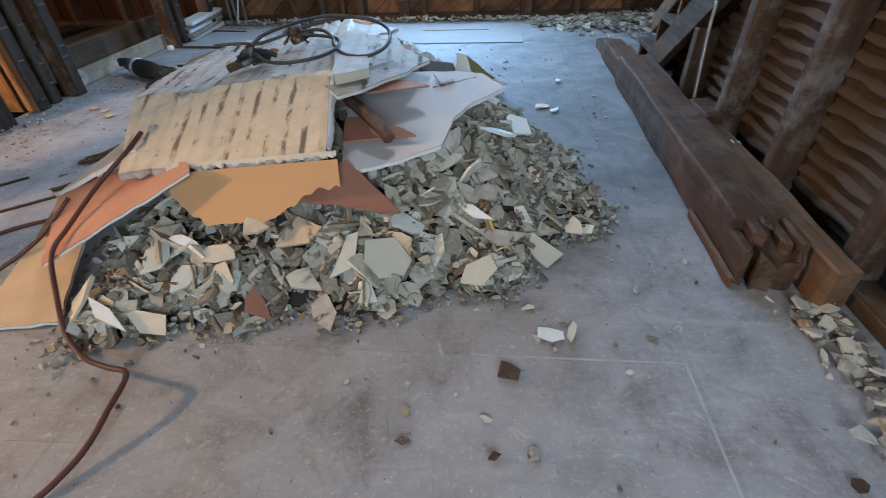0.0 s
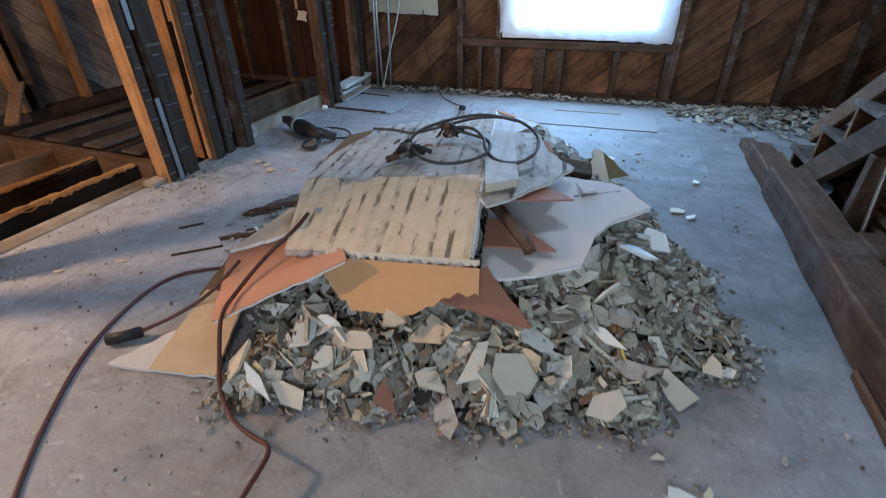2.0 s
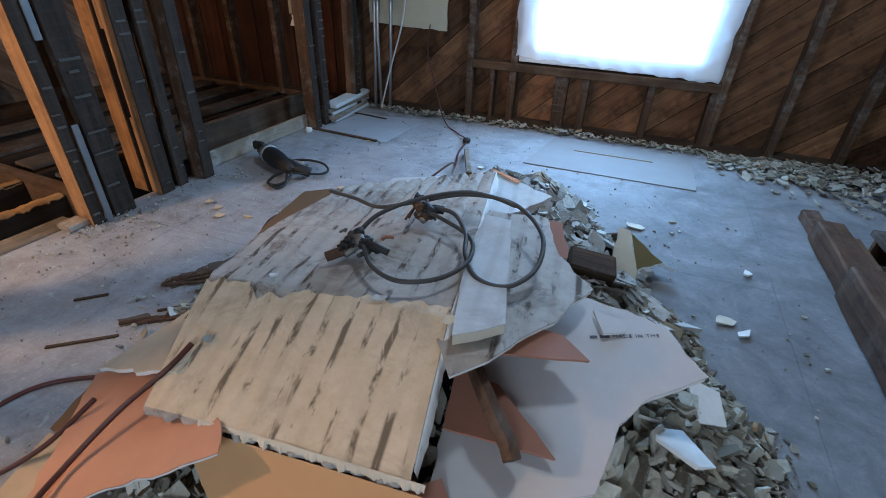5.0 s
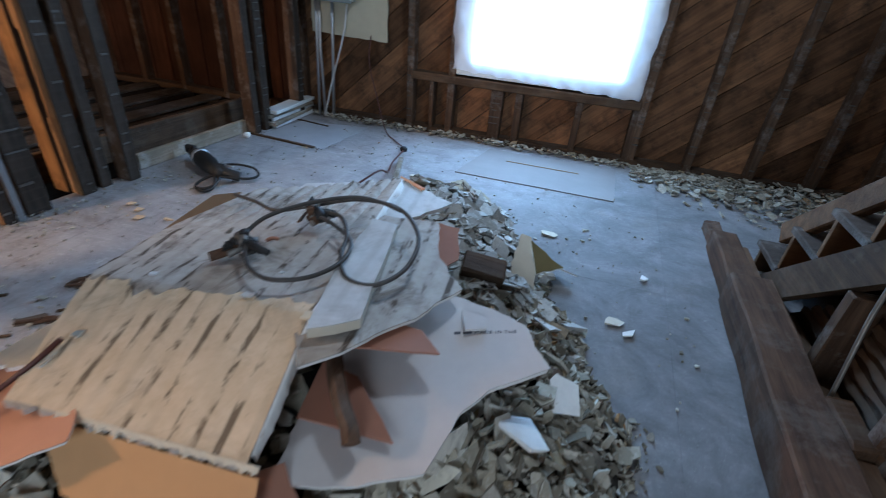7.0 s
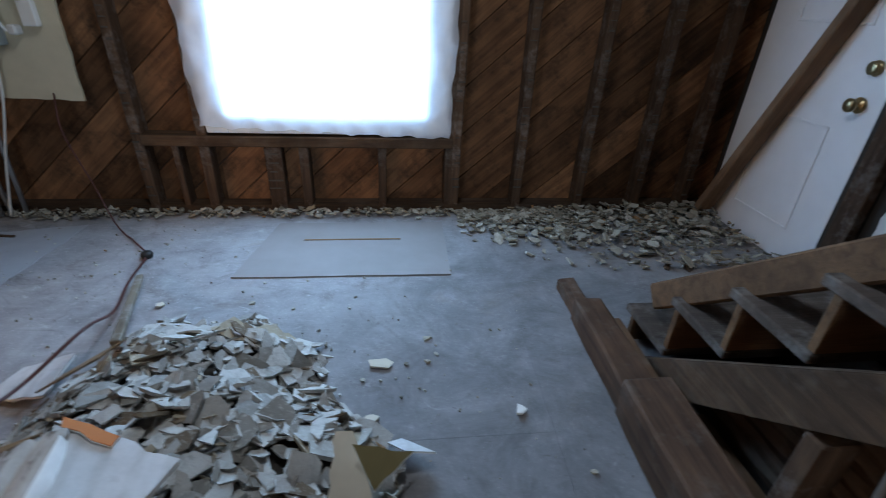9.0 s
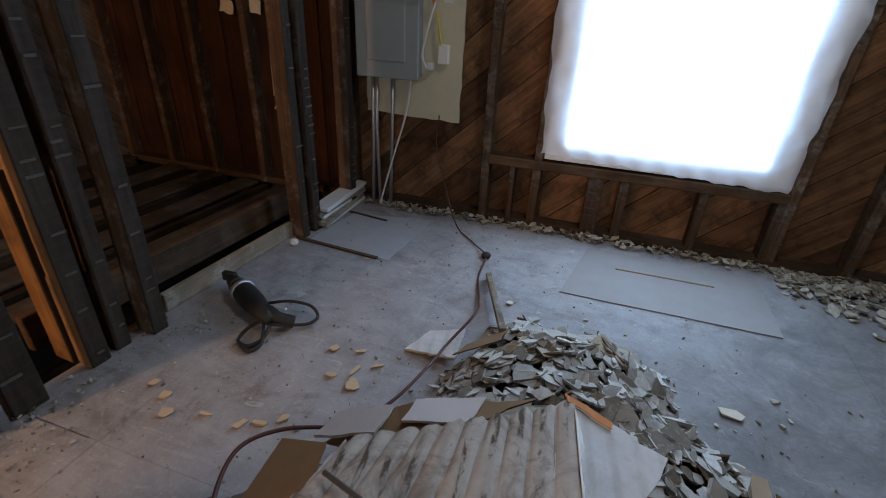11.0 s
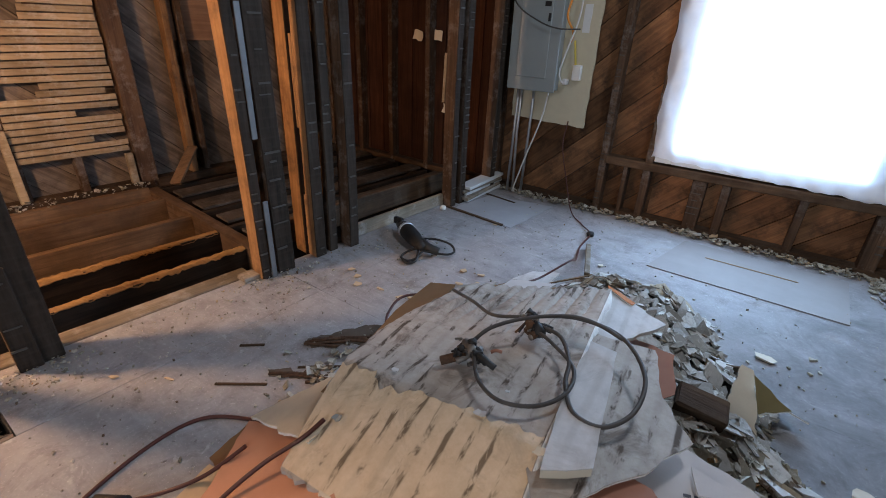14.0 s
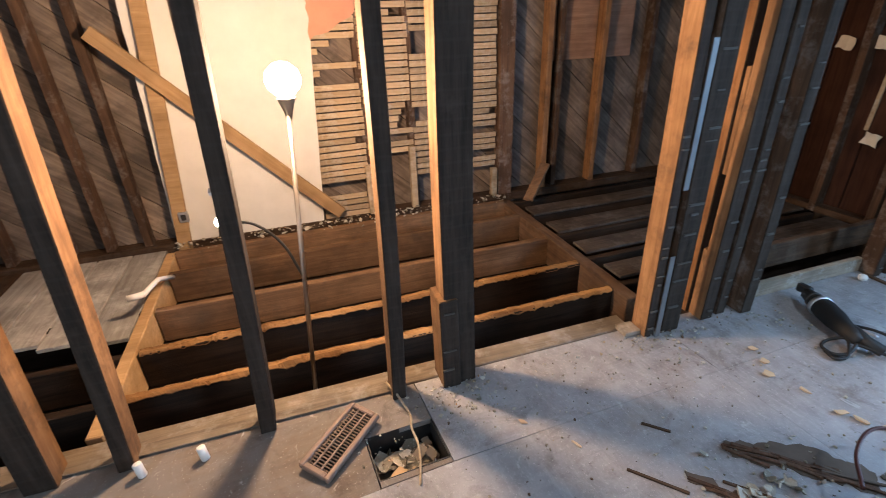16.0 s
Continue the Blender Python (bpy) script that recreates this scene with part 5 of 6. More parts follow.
def chips_mesh(name, places, material, parent, label, kind_stuff=True):
    """Many flakes in one mesh; places yields (seed, size, matrix)."""
    vs, fs = [], []
    for seed, size, m in places:
        top, low = chip_points(random.Random(seed), size)
        base = len(vs)
        vs += [tuple(m @ Vector(p)) for p in top + low]
        fs += chip_faces(len(top), base)
    me = bpy.data.meshes.new(name)
    me.from_pydata(vs, [], fs)
    me.materials.append(material)
    ob = new(name, me)
    if parent is not None:
        ob.parent = parent
    ob["label"] = label
    if kind_stuff:
        ob["kind"] = "stuff"
    return ob


def slope_turn(x, y, r, loose):
    e = 0.03
    nx, ny = (mound(x - e, y) - mound(x + e, y)) / (2 * e), (mound(x, y - e) - mound(x, y + e)) / (2 * e)
    up = Vector((nx * 0.8 + r.gauss(0, loose), ny * 0.8 + r.gauss(0, loose), 1)).normalized()
    return up.to_track_quat("Z", "Y").to_matrix().to_4x4() @ Matrix.Rotation(r.uniform(0, math.tau), 4, "Z")


cr = random.Random(11)
protos = []
for i in range(36):
    top, low = chip_points(random.Random(900 + i), 1.0 * (0.036 + 0.028 * (i % 6) / 5))
    me = bpy.data.meshes.new("plaster_piece")
    me.from_pydata(top + low, [], chip_faces(len(top), 0))
    me.materials.append(M_CHIP)
    protos.append(me)

# ---------- the broken wall panels on the heap ----------
def panel_z(x, y):
    """The panel lies level at the back and bends down towards its near edge."""
    z = 0.385 + 0.10 * (x + 0.67) + -0.01 * (y - 1.867)
    bend = max(0.0, 1.83 - y)
    return z - 0.37 * bend - 0.12 * bend * max(0.0, x + 0.7)


NL, NR, FR, FL = (-0.925, 1.53), (-0.362, 1.545), (-0.515, 2.66), (-0.985, 2.42)


def panel_xy(s, t):
    a = (NL[0] + (NR[0] - NL[0]) * s, NL[1] + (NR[1] - NL[1]) * s)
    b = (FL[0] + (FR[0] - FL[0]) * s, FL[1] + (FR[1] - FL[1]) * s)
    return a[0] + (b[0] - a[0]) * t - 0.075 * (1 - s) * math.sin(math.pi * t), a[1] + (b[1] - a[1]) * t


def groove(s, t):
    """Marks of the laths: shallow channels, deepest at the far end."""
    k = abs(math.sin(s * math.pi * 10 + 0.5 * math.sin(t * 4)))
    return -0.010 * (1 - k) ** 2 * (0.06 + 3.6 * max(0, t - 0.6)) - 0.003 * max(0.0, noise.noise((s * 14, t * 6, 3)))


def top_panel_at(s, t):
    x, y = panel_xy(s, t)
    if s in (0, 1):
        x += 0.010 * noise.noise((t * 26, s * 9, 1))
    if t in (0, 1):
        y += 0.016 * noise.noise((s * 24, t * 9, 2))
    return x, y, panel_z(x, y) + groove(s, t) + 0.004 * noise.noise((s * 4, t * 4, 5))


panel = root("broken_wall_panel", None, "large broken wall panel with stained lath marks on the heap", "wall panel")
part("plaster_slab", thicken(grid(96, 80, top_panel_at), 0.013), M_PLASTERBACK, panel, "grey stained plaster back")


def paper_at(s, t):
    edge = 0.285 + 0.035 * noise.noise((s * 5, 0, 8)) + 0.02 * noise.noise((s * 21, 0, 4)) + (0.03 if s < 0.2 else 0)
    x, y, z = top_panel_at(min(0.999, max(0.001, 0.004 + s * 0.99)), 0.004 + t * edge)
    return x, y, z + 0.0035 + (0.005 if t == 1 else 0) * (0.5 + noise.noise((s * 30, 1, 1)))


part("tan_paper", grid(96, 30, paper_at), M_PAPER, panel, "tan paper facing with a torn edge")


def fringe_at(s, t):
    x = -0.79 + s * 0.45
    y0 = NL[1] + (NR[1] - NL[1]) * ((x - NL[0]) / (NR[0] - NL[0]))
    rag = 0.011 * max(0.0, noise.noise((s * 23, 2, 7)) + 0.5 * noise.noise((s * 70, 2, 3)) + 0.12)
    return x, y0 + 0.006 - t * (0.006 + rag), panel_z(x, y0) + 0.007 - t * t * (0.008 + rag)


part("torn_fringe", thicken(grid(120, 4, fringe_at), 0.003), M_CREAM, panel, "white torn gypsum edge")


def side_fringe_at(s, t):
    x, y = panel_xy(1.0, 0.02 + 0.96 * s)
    rag = 0.006 + 0.034 * abs(noise.noise((s * 7, 5, 2))) + 0.010 * abs(noise.noise((s * 31, 5, 2)))
    return x - 0.002 + t * rag, y, panel_z(x, y) + 0.001 - t * t * (0.012 + rag * 0.7)


part("torn_side", thicken(grid(80, 4, side_fringe_at), 0.005), M_TORN, panel, "white broken side edge")


def flap_at(s, t):
    x = -0.80 + s * 0.462
    y0 = NL[1] + (NR[1] - NL[1]) * ((x - NL[0]) / (NR[0] - NL[0]))
    drop = 0.018 + 0.108 * min(1, (s / 0.26)) ** 0.6 * (1 if s < 0.62 else max(0.42, 1 - (s - 0.62) * 2.4)) + 0.012 * noise.noise((s * 22, 0, 3))
    z0 = panel_z(x, y0) - 0.012
    return x + 0.01 * t, y0 - 0.004 - t * drop * 0.75, z0 - t * drop * (0.95 - 0.1 * t)


part("amber_flap", grid(70, 16, flap_at), M_AMBER, panel, "amber paper flap hanging over the edge")


for fx, fy, fs, mt in ((-0.565, 1.845, 0.016, M_CHALK), (-0.845, 1.86, 0.010, M_CHALK), (-0.885, 1.68, 0.013, M_PANEL), (-0.40, 1.82, 0.014, M_CREAM), (-0.55, 1.95, 0.006, M_CHALK)):
    o = ragged([(fx - fs, fy - fs * 0.6), (fx + fs, fy - fs * 0.4), (fx + fs * 0.6, fy + fs * 0.7), (fx - fs * 0.7, fy + fs * 0.5)], fs * 0.2, fs * 0.5, int(fx * -1000))
    part("peeled_flake", plate(o, lambda x, y, fx=fx: panel_z(x, y) + 0.010 + 0.3 * abs(x - fx), 0.003), mt, panel, "curled white flake")


COVERS = []


def inside(out, x, y):
    odd = False
    for i, a in enumerate(out):
        b = out[i - 1]
        if (a[1] > y) != (b[1] > y) and x < (b[0] - a[0]) * (y - a[1]) / (b[1] - a[1]) + a[0]:
            odd = not odd
    return odd


def covered(x, y, z, reach=0.0):
    """True below a sheet that lies on the heap, or where a flake would pierce it."""
    spots = [(x, y)] + ([(x + reach, y), (x - reach, y), (x, y + reach), (x, y - reach)] if reach else [])
    return any(z > h(u, v) - 0.032 and inside(out, u, v) for out, h in COVERS for u, v in spots)


COVERS.append(([NL, NR, FR, FL], panel_z))
COVERS.append(([(-0.80, 1.54), (-0.34, 1.55), (-0.335, 1.46), (-0.48, 1.42), (-0.74, 1.42)], lambda x, y: panel_z(x, 1.54) - 0.012 - 1.25 * (1.54 - y)))


def flat_piece(name, pts, seed, thick, mat, label, category, rough=0.006, step=0.03, edge=None, shape=None, bends=()):
    """A torn sheet piece through three or more room points (its first three set its plane)."""
    p = [Vector(q) for q in pts]
    nrm = (p[1] - p[0]).cross(p[2] - p[0]).normalized()
    if nrm.z < 0:
        nrm = -nrm

    def h(x, y):
        return p[0].z - (nrm.x * (x - p[0].x) + nrm.y * (y - p[0].y)) / nrm.z

    h = shape or h
    rt = root(name, None, label, category)
    COVERS.append(([(q.x, q.y) for q in p], h))
    out = ragged([(q.x, q.y) for q in p], rough, step, seed)
    part("face_sheet", plate(out, h, 0.0025, None, bends), mat, rt)
    cx, cy = sum(o[0] for o in out) / len(out), sum(o[1] for o in out) / len(out)
    core = [(cx + (o[0] - cx) * 0.985, cy + (o[1] - cy) * 0.985) for o in out]
    part("core", plate(core, lambda x, y: h(x, y) - 0.0026, thick, None, bends), edge or M_TORN, rt, "pale broken core")
    return rt, h


flat_piece("salmon_board", [(-1.235, 1.63, 0.125), (-1.06, 1.325, 0.115), (-0.70, 1.49, 0.285), (-0.86, 1.66, 0.30)], 31, 0.007, M_SALMON, "salmon painted drywall piece with torn edges on the heap", "drywall piece")
flat_piece("beige_board", [(-1.24, 1.64, 0.13), (-0.9, 1.60, 0.295), (-0.93, 1.86, 0.30), (-1.12, 1.85, 0.20)], 32, 0.011, M_CREAM, "beige drywall piece with crumbled edges on the heap", "drywall piece")
flat_piece("brown_board", [(-0.50, 1.49, 0.215), (-0.185, 1.49, 0.170), (-0.33, 1.60, 0.262)], 33, 0.007, M_BROWNPAPER, "brown painted drywall triangle sticking out of the heap", "drywall piece", 0.003, 0.03, M_BROWNPAPER)
def gypsum_z(x, y):
    """The stiff board lies almost level and juts out over the rubble."""
    return 0.29 + 0.1 * (x + 0.1) + 0.12 * (y - 1.8)


gyp, gyp_h = flat_piece("gypsum_board", [(-0.345, 1.567, 0.24), (-0.205, 1.60, 0.255), (-0.08, 1.66, 0.275), (-0.062, 1.74, 0.285), (-0.05, 1.80, 0.29), (-0.01, 1.865, 0.3), (0.06, 1.918, 0.32), (0.107, 1.955, 0.33), (0.066, 2.005, 0.33), (0.033, 2.07, 0.335), (-0.054, 2.107, 0.33), (-0.20, 2.14, 0.32), (-0.42, 2.1, 0.3)], 34, 0.012, M_GYPSUM, "broken pale gypsum board with printed lettering", "drywall piece", 0.003, 0.02, None, gypsum_z)

text = bpy.data.curves.new("printed_text", "FONT")
text.body, text.size, text.extrude = "MADE IN THE", 0.0135, 0.0003
text.space_character = 1.25
text.materials.append(M_INK)
tx = new("printed_text", text)
tx.parent = gyp
tx["label"] = "small printed grey lettering"
_tn = Vector((-0.1, -0.12, 1.0)).normalized()
_td = Vector((0.151, 0.045, 0))
_td = (_td - _tn * _td.dot(_tn)).normalized()
_ts = _tn.cross(_td)


def on_gypsum(x, y):
    z = gyp_h(x, y) + 0.0012
    return Matrix(((_td.x, _ts.x, _tn.x, x), (_td.y, _ts.y, _tn.y, y), (_td.z, _ts.z, _tn.z, z), (0, 0, 0, 1)))


tx.matrix_local = on_gypsum(-0.078, 2.012)
for bx, bw in ((-0.125, 0.016), (-0.104, 0.021)):
    bar = part("print_bar", box(0, bw, 0.001, 0.009, 0, 0.0004), M_INK, gyp, "small printed mark")
    bar.matrix_local = on_gypsum(bx, 2.012 + (bx + 0.078) * 0.3)

flat_piece("grey_plaster_sheet", [(-0.36, 1.705, 0.393), (-0.305, 1.773, 0.386), (-0.249, 1.882, 0.382), (-0.19, 1.985, 0.377), (-0.138, 2.105, 0.371), (-0.235, 2.21, 0.375), (-0.30, 2.40, 0.37), (-0.46, 2.35, 0.385), (-0.41, 1.78, 0.395)], 35, 0.010, M_PLASTERBACK, "grey plaster sheet piece below the panel", "plaster piece", 0.006, 0.03, None, lambda x, y: 0.378 - 0.08 * (x + 0.2) - 0.01 * (y - 2.0))
flat_piece("rust_flap", [(-0.38, 1.83, 0.285), (-0.285, 1.812, 0.292), (-0.152, 1.688, 0.290), (-0.36, 1.69, 0.270)], 36, 0.004, M_RUSTPAPER, "rust painted pointed paper flap lying on the gypsum board", "paper flap", 0.002, 0.03, M_RUSTPAPER)
flat_piece("paper_flake", [(-0.128, 2.071, 0.336), (-0.10, 2.005, 0.330), (-0.056, 2.025, 0.333), (-0.061, 2.06, 0.337)], 51, 0.003, M_GYPSUM, "small pale paper flake lying on the gypsum board", "paper", 0.003, 0.03)
flat_piece("rust_flap", [(-0.30, 1.825, 0.362), (-0.124, 1.871, 0.364), (-0.185, 1.928, 0.362), (-0.235, 1.932, 0.360), (-0.33, 1.93, 0.360)], 37, 0.003, M_RUSTPAPER, "rust painted pointed paper flap jutting out below the grey sheet", "paper flap", 0.002, 0.03, M_RUSTPAPER)
flat_piece("white_board", [(-0.378, 1.772, 0.428), (-0.294, 1.845, 0.425), (-0.374, 2.25, 0.43), (-0.45, 2.25, 0.43), (-0.425, 2.0, 0.43)], 38, 0.026, M_CHALK, "white painted board stack beside the stained panel", "board", 0.004, 0.05, M_CREAM)
flat_piece("far_white_board", [(-0.535, 2.69, 0.375), (-0.31, 2.60, 0.36), (-0.37, 2.44, 0.372), (-0.46, 2.31, 0.392), (-0.54, 2.45, 0.39)], 39, 0.011, M_CHALK, "white drywall piece at the heap's far side", "drywall piece", 0.006)
flat_piece("pink_board", [(-0.40, 2.55, 0.30), (-0.255, 2.515, 0.315), (-0.215, 2.36, 0.29), (-0.28, 2.30, 0.31), (-0.38, 2.36, 0.325)], 40, 0.010, M_RUSTPAPER, "dull red painted plaster piece on the heap", "plaster piece", 0.005)
flat_piece("pale_chunk", [(-0.075, 2.585, 0.10), (0.035, 2.595, 0.05), (0.01, 2.69, 0.125), (-0.028, 2.775, 0.21), (-0.065, 2.765, 0.22), (-0.072, 2.67, 0.165)], 41, 0.018, M_CREAM, "pale cream plaster chunk leaning on the heap", "plaster piece", 0.006, 0.02)
flat_piece("olive_chunk", [(-0.025, 2.728, 0.215), (0.116, 2.80, 0.084), (0.02, 2.69, 0.10)], 42, 0.006, M_OLIVE, "olive painted plaster flake leaning on the heap", "plaster piece", 0.003)
flat_piece("white_flap", [(0.095, 2.81, 0.075), (0.175, 2.82, 0.05), (0.09, 2.885, 0.03), (0.05, 2.85, 0.055)], 54, 0.005, M_CHALK, "curled white drywall flap at the heap's foot", "drywall piece", 0.004)
flat_piece("fibreboard_strip", [(-1.02, 1.74, 0.285), (-0.96, 1.77, 0.305), (-1.0, 2.30, 0.335), (-1.02, 2.40, 0.335), (-1.14, 2.40, 0.285), (-1.13, 2.18, 0.285)], 43, 0.008, M_KRAFT, "brown fibreboard strip below the stained panel", "board", 0.003, 0.1, M_KRAFT)
flat_piece("far_card", [(-1.10, 2.50, 0.16), (-0.90, 2.45, 0.30), (-0.60, 2.70, 0.33), (-0.78, 2.64, 0.29), (-0.94, 2.60, 0.24)], 44, 0.005, M_KRAFT, "brown card sheet at the heap's far edge", "card", 0.006, 0.04, M_KRAFT, lambda x, y: min(0.335, 0.30 + 0.55 * (x + 0.90)) if x < -0.9 else 0.30 + 0.11 * (x + 0.9))
flat_piece("far_drywall_strip", [(-1.13, 2.50, 0.205), (-0.95, 2.49, 0.30), (-0.94, 2.585, 0.30), (-1.10, 2.59, 0.22)], 45, 0.008, M_GYPSUM, "pale drywall strip at the heap's far edge", "drywall piece", 0.005)
flat_piece("far_drywall_strip", [(-0.90, 2.53, 0.318), (-0.74, 2.57, 0.335), (-0.72, 2.66, 0.335), (-0.89, 2.605, 0.318)], 52, 0.006, M_GYPSUM, "pale drywall strip lying at the heap's far edge", "drywall piece", 0.005)
flat_piece("floor_drywall", [(-1.13, 3.11, 0.012), (-0.92, 3.09, 0.05), (-0.93, 3.27, 0.05), (-1.07, 3.24, 0.02)], 46, 0.008, M_CHALK, "white drywall piece lying on the floor by the heap", "drywall piece", 0.004)
flat_piece("folded_card", [(-0.93, 3.08, 0.07), (-0.77, 3.14, 0.14), (-0.76, 3.26, 0.11), (-0.90, 3.16, 0.05)], 53, 0.004, M_KRAFT, "brown folded card standing on the far rubble", "card", 0.005, 0.04, M_KRAFT)
flat_piece("tan_board", [(-1.20, 1.20, 0.016), (-1.0, 1.225, 0.018), (-1.09, 1.50, 0.075), (-1.23, 1.49, 0.065)], 47, 0.010, M_TANBOARD, "tan drywall piece lying against the heap", "drywall piece", 0.004)
flat_piece("tan_scrap", [(-1.335, 1.185, 0.012), (-1.19, 1.20, 0.014), (-1.17, 1.37, 0.03), (-1.24, 1.34, 0.03)], 48, 0.008, M_GYPSUM, "cream drywall scrap lying on the floor", "drywall piece", 0.006)
flat_piece("kraft_scrap", [(-1.30, 1.52, 0.02), (-1.18, 1.50, 0.05), (-1.20, 1.63, 0.12), (-1.25, 1.63, 0.10)], 49, 0.006, M_KRAFT, "brown torn card scrap beside the heap", "card", 0.005, 0.03, M_KRAFT)
flat_piece("orange_scrap", [(-0.54, 2.69, 0.385), (-0.53, 2.665, 0.385), (-0.43, 2.625, 0.376), (-0.425, 2.645, 0.375)], 50, 0.004, plain("orange_paint", (0.55, 0.19, 0.06), 0.8, 0, 20, 0.2), "orange torn paper strip at the heap's far side", "paper", 0.005)
blk = thing("wood_block", box(-0.072, 0.072, -0.045, 0.045, -0.025, 0.025, 0.006, None, 0.004), M_BOARD_X, "dark rotten wood block lying on the heap", "wood block")
blk.matrix_world = pose(-0.145, 2.44, 0.225, 14, 8, 8)
spl = thing("wood_splinter", tube([(-0.37, 1.86, 0.325), (-0.345, 1.82, 0.330), (-0.315, 1.77, 0.331), (-0.275, 1.715, 0.325), (-0.235, 1.675, 0.305), (-0.222, 1.655, 0.295)], 0.019, 6), M_BEAM, "dark splintered stick lying on the gypsum board", "stick")
for i, (a, b) in enumerate((((-0.16, 1.66, 0.14), (0.02, 1.52, 0.085)), ((0.03, 1.72, 0.12), (0.05, 1.52, 0.085)), ((-0.10, 1.60, 0.13), (-0.12, 1.50, 0.11)))):
    thing("lath_stick", tube([a, b], 0.009, 5), M_LATH if i else M_CREAM, "broken pale stick in the rubble", "stick", "sticks in the rubble")
cut = thing("long_offcut", box(-0.014, 0.014, -0.28, 0.28, -0.011, 0.011, 0.003, None, 0, 6), M_PLATE, "pale worn timber strip lying from the far rubble to the floor", "offcut")
cut.matrix_world = Matrix.Translation((-0.865, 3.495, 0.070)) @ (Vector((-0.95, 3.756, 0.028)) - Vector((-0.777, 3.233, 0.11))).to_track_quat("Y", "Z").to_matrix().to_4x4()
thing("yellow_wire", tube(spline([(-0.02, 1.66, 0.125), (0.04, 1.60, 0.115), (0.06, 1.53, 0.09), (0.10, 1.48, 0.06)]), 0.004), M_YELLOW, "yellow wire bit in the rubble", "wire", smooth=True)

# cable coil on the panel
M_DULL = plain("corroded_metal", (0.20, 0.185, 0.165), 0.6, 0.6, 40, 0.6)
coil = root("cable_coil", None, "coil of thick dirty black cable with metal connectors on the panel", "cable")
part("cable", tube(spline([(-0.97, 2.31, 0.375), (-0.86, 2.27, 0.39), (-0.76, 2.23, 0.40), (-0.66, 2.25, 0.425), (-0.52, 2.29, 0.46), (-0.38, 2.27, 0.47), (-0.285, 2.17, 0.455), (-0.27, 2.05, 0.435), (-0.315, 1.965, 0.425),
                          (-0.385, 1.96, 0.43), (-0.435, 2.03, 0.44), (-0.46, 2.11, 0.445), (-0.52, 2.19, 0.45), (-0.60, 2.215, 0.44)]), 0.0058, 10), M_CABLE, coil, "", True)
part("cable", tube(spline([(-0.715, 2.03, 0.43), (-0.69, 2.10, 0.455), (-0.62, 2.19, 0.470), (-0.52, 2.265, 0.478), (-0.44, 2.278, 0.474), (-0.37, 2.262, 0.468)]), 0.0058, 10), M_CABLE, coil, "", True)
part("cable", tube(spline([(-0.68, 1.99, 0.43), (-0.62, 1.92, 0.425), (-0.54, 1.885, 0.43), (-0.46, 1.92, 0.435), (-0.42, 2.0, 0.44), (-0.44, 2.09, 0.445), (-0.53, 2.16, 0.44), (-0.60, 2.19, 0.44)]), 0.0055, 10), M_CABLE, coil, "", True)
part("connector", tube([(-0.735, 2.035, 0.418), (-0.70, 2.01, 0.43), (-0.685, 1.995, 0.428)], 0.013, 10), M_DULL, coil, "grey metal connector", True)
part("connector", tube([(-0.645, 2.245, 0.43), (-0.60, 2.205, 0.44), (-0.575, 2.185, 0.435)], 0.016, 12), M_BLACK, coil, "dark connector", True)
part("connector", tube([(-0.76, 1.95, 0.395), (-0.735, 1.98, 0.40), (-0.71, 2.0, 0.405)], 0.013, 8), M_BEAM, coil, "rusty clamp", True)
for i, (a, b, q, mt) in enumerate((((-0.70, 2.02, 0.405), (-0.645, 2.00, 0.415), 0.011, M_BLACK), ((-0.72, 1.97, 0.40), (-0.69, 2.05, 0.41), 0.009, M_DULL), ((-0.62, 2.22, 0.425), (-0.56, 2.23, 0.43), 0.012, M_BLACK), ((-0.60, 2.17, 0.42), (-0.585, 2.24, 0.425), 0.010, M_DULL))):
    part("fitting", tube([a, [(u + v) / 2 + 0.004 for u, v in zip(a, b)], b], q, 8), mt, coil, "small dark fitting", True)
part("wire_stub", tube(spline([(-0.68, 2.0, 0.43), (-0.645, 1.985, 0.435), (-0.61, 1.985, 0.425)]), 0.009, 8), M_BLACK, coil, "", True)
part("orange_bit", tube(spline([(-0.655, 2.04, 0.42), (-0.645, 2.05, 0.425), (-0.632, 2.06, 0.42)]), 0.005, 8), M_RUSTPAPER, coil, "", True)



def fittings(x, y, z, spread, count, seed):
    """A knot of old clamps, sleeves and wire ends on the cable."""
    r = random.Random(seed)
    for i in range(count):
        a, tilt, ln = r.uniform(0, 6.28), r.uniform(-0.25, 0.35), r.uniform(0.014, 0.03)
        c = Vector((x + r.gauss(0, spread), y + r.gauss(0, spread * 0.8), z + r.uniform(-0.012, 0.03)))
        d = Vector((math.cos(a), math.sin(a), tilt)).normalized() * ln / 2
        q = r.choice((0.006, 0.009, 0.012, 0.014))
        mt = r.choice((M_BLACK, M_DULL, M_BEAM, M_BLACK, M_CABLE))
        if i % 3 == 2:
            b = c + Vector((r.gauss(0, 0.018), r.gauss(0, 0.018), -0.01))
            part("wire_end", tube(spline([c - d, c + Vector((0, 0, 0.012)), b]), 0.0035, 6), mt, coil, "", True)
        else:
            bm = tube([c - d, c - d * 0.7, c, c + d * 0.7, c + d], q, 8)
            for v in bm.verts:
                v.co += Vector((r.gauss(0, 1), r.gauss(0, 1), r.gauss(0, 1))) * q * 0.12
            part("clamp", bm, mt, coil, "small corroded fitting", True)


fittings(-0.705, 2.005, 0.412, 0.022, 22, 5)
fittings(-0.625, 2.215, 0.422, 0.018, 20, 6)

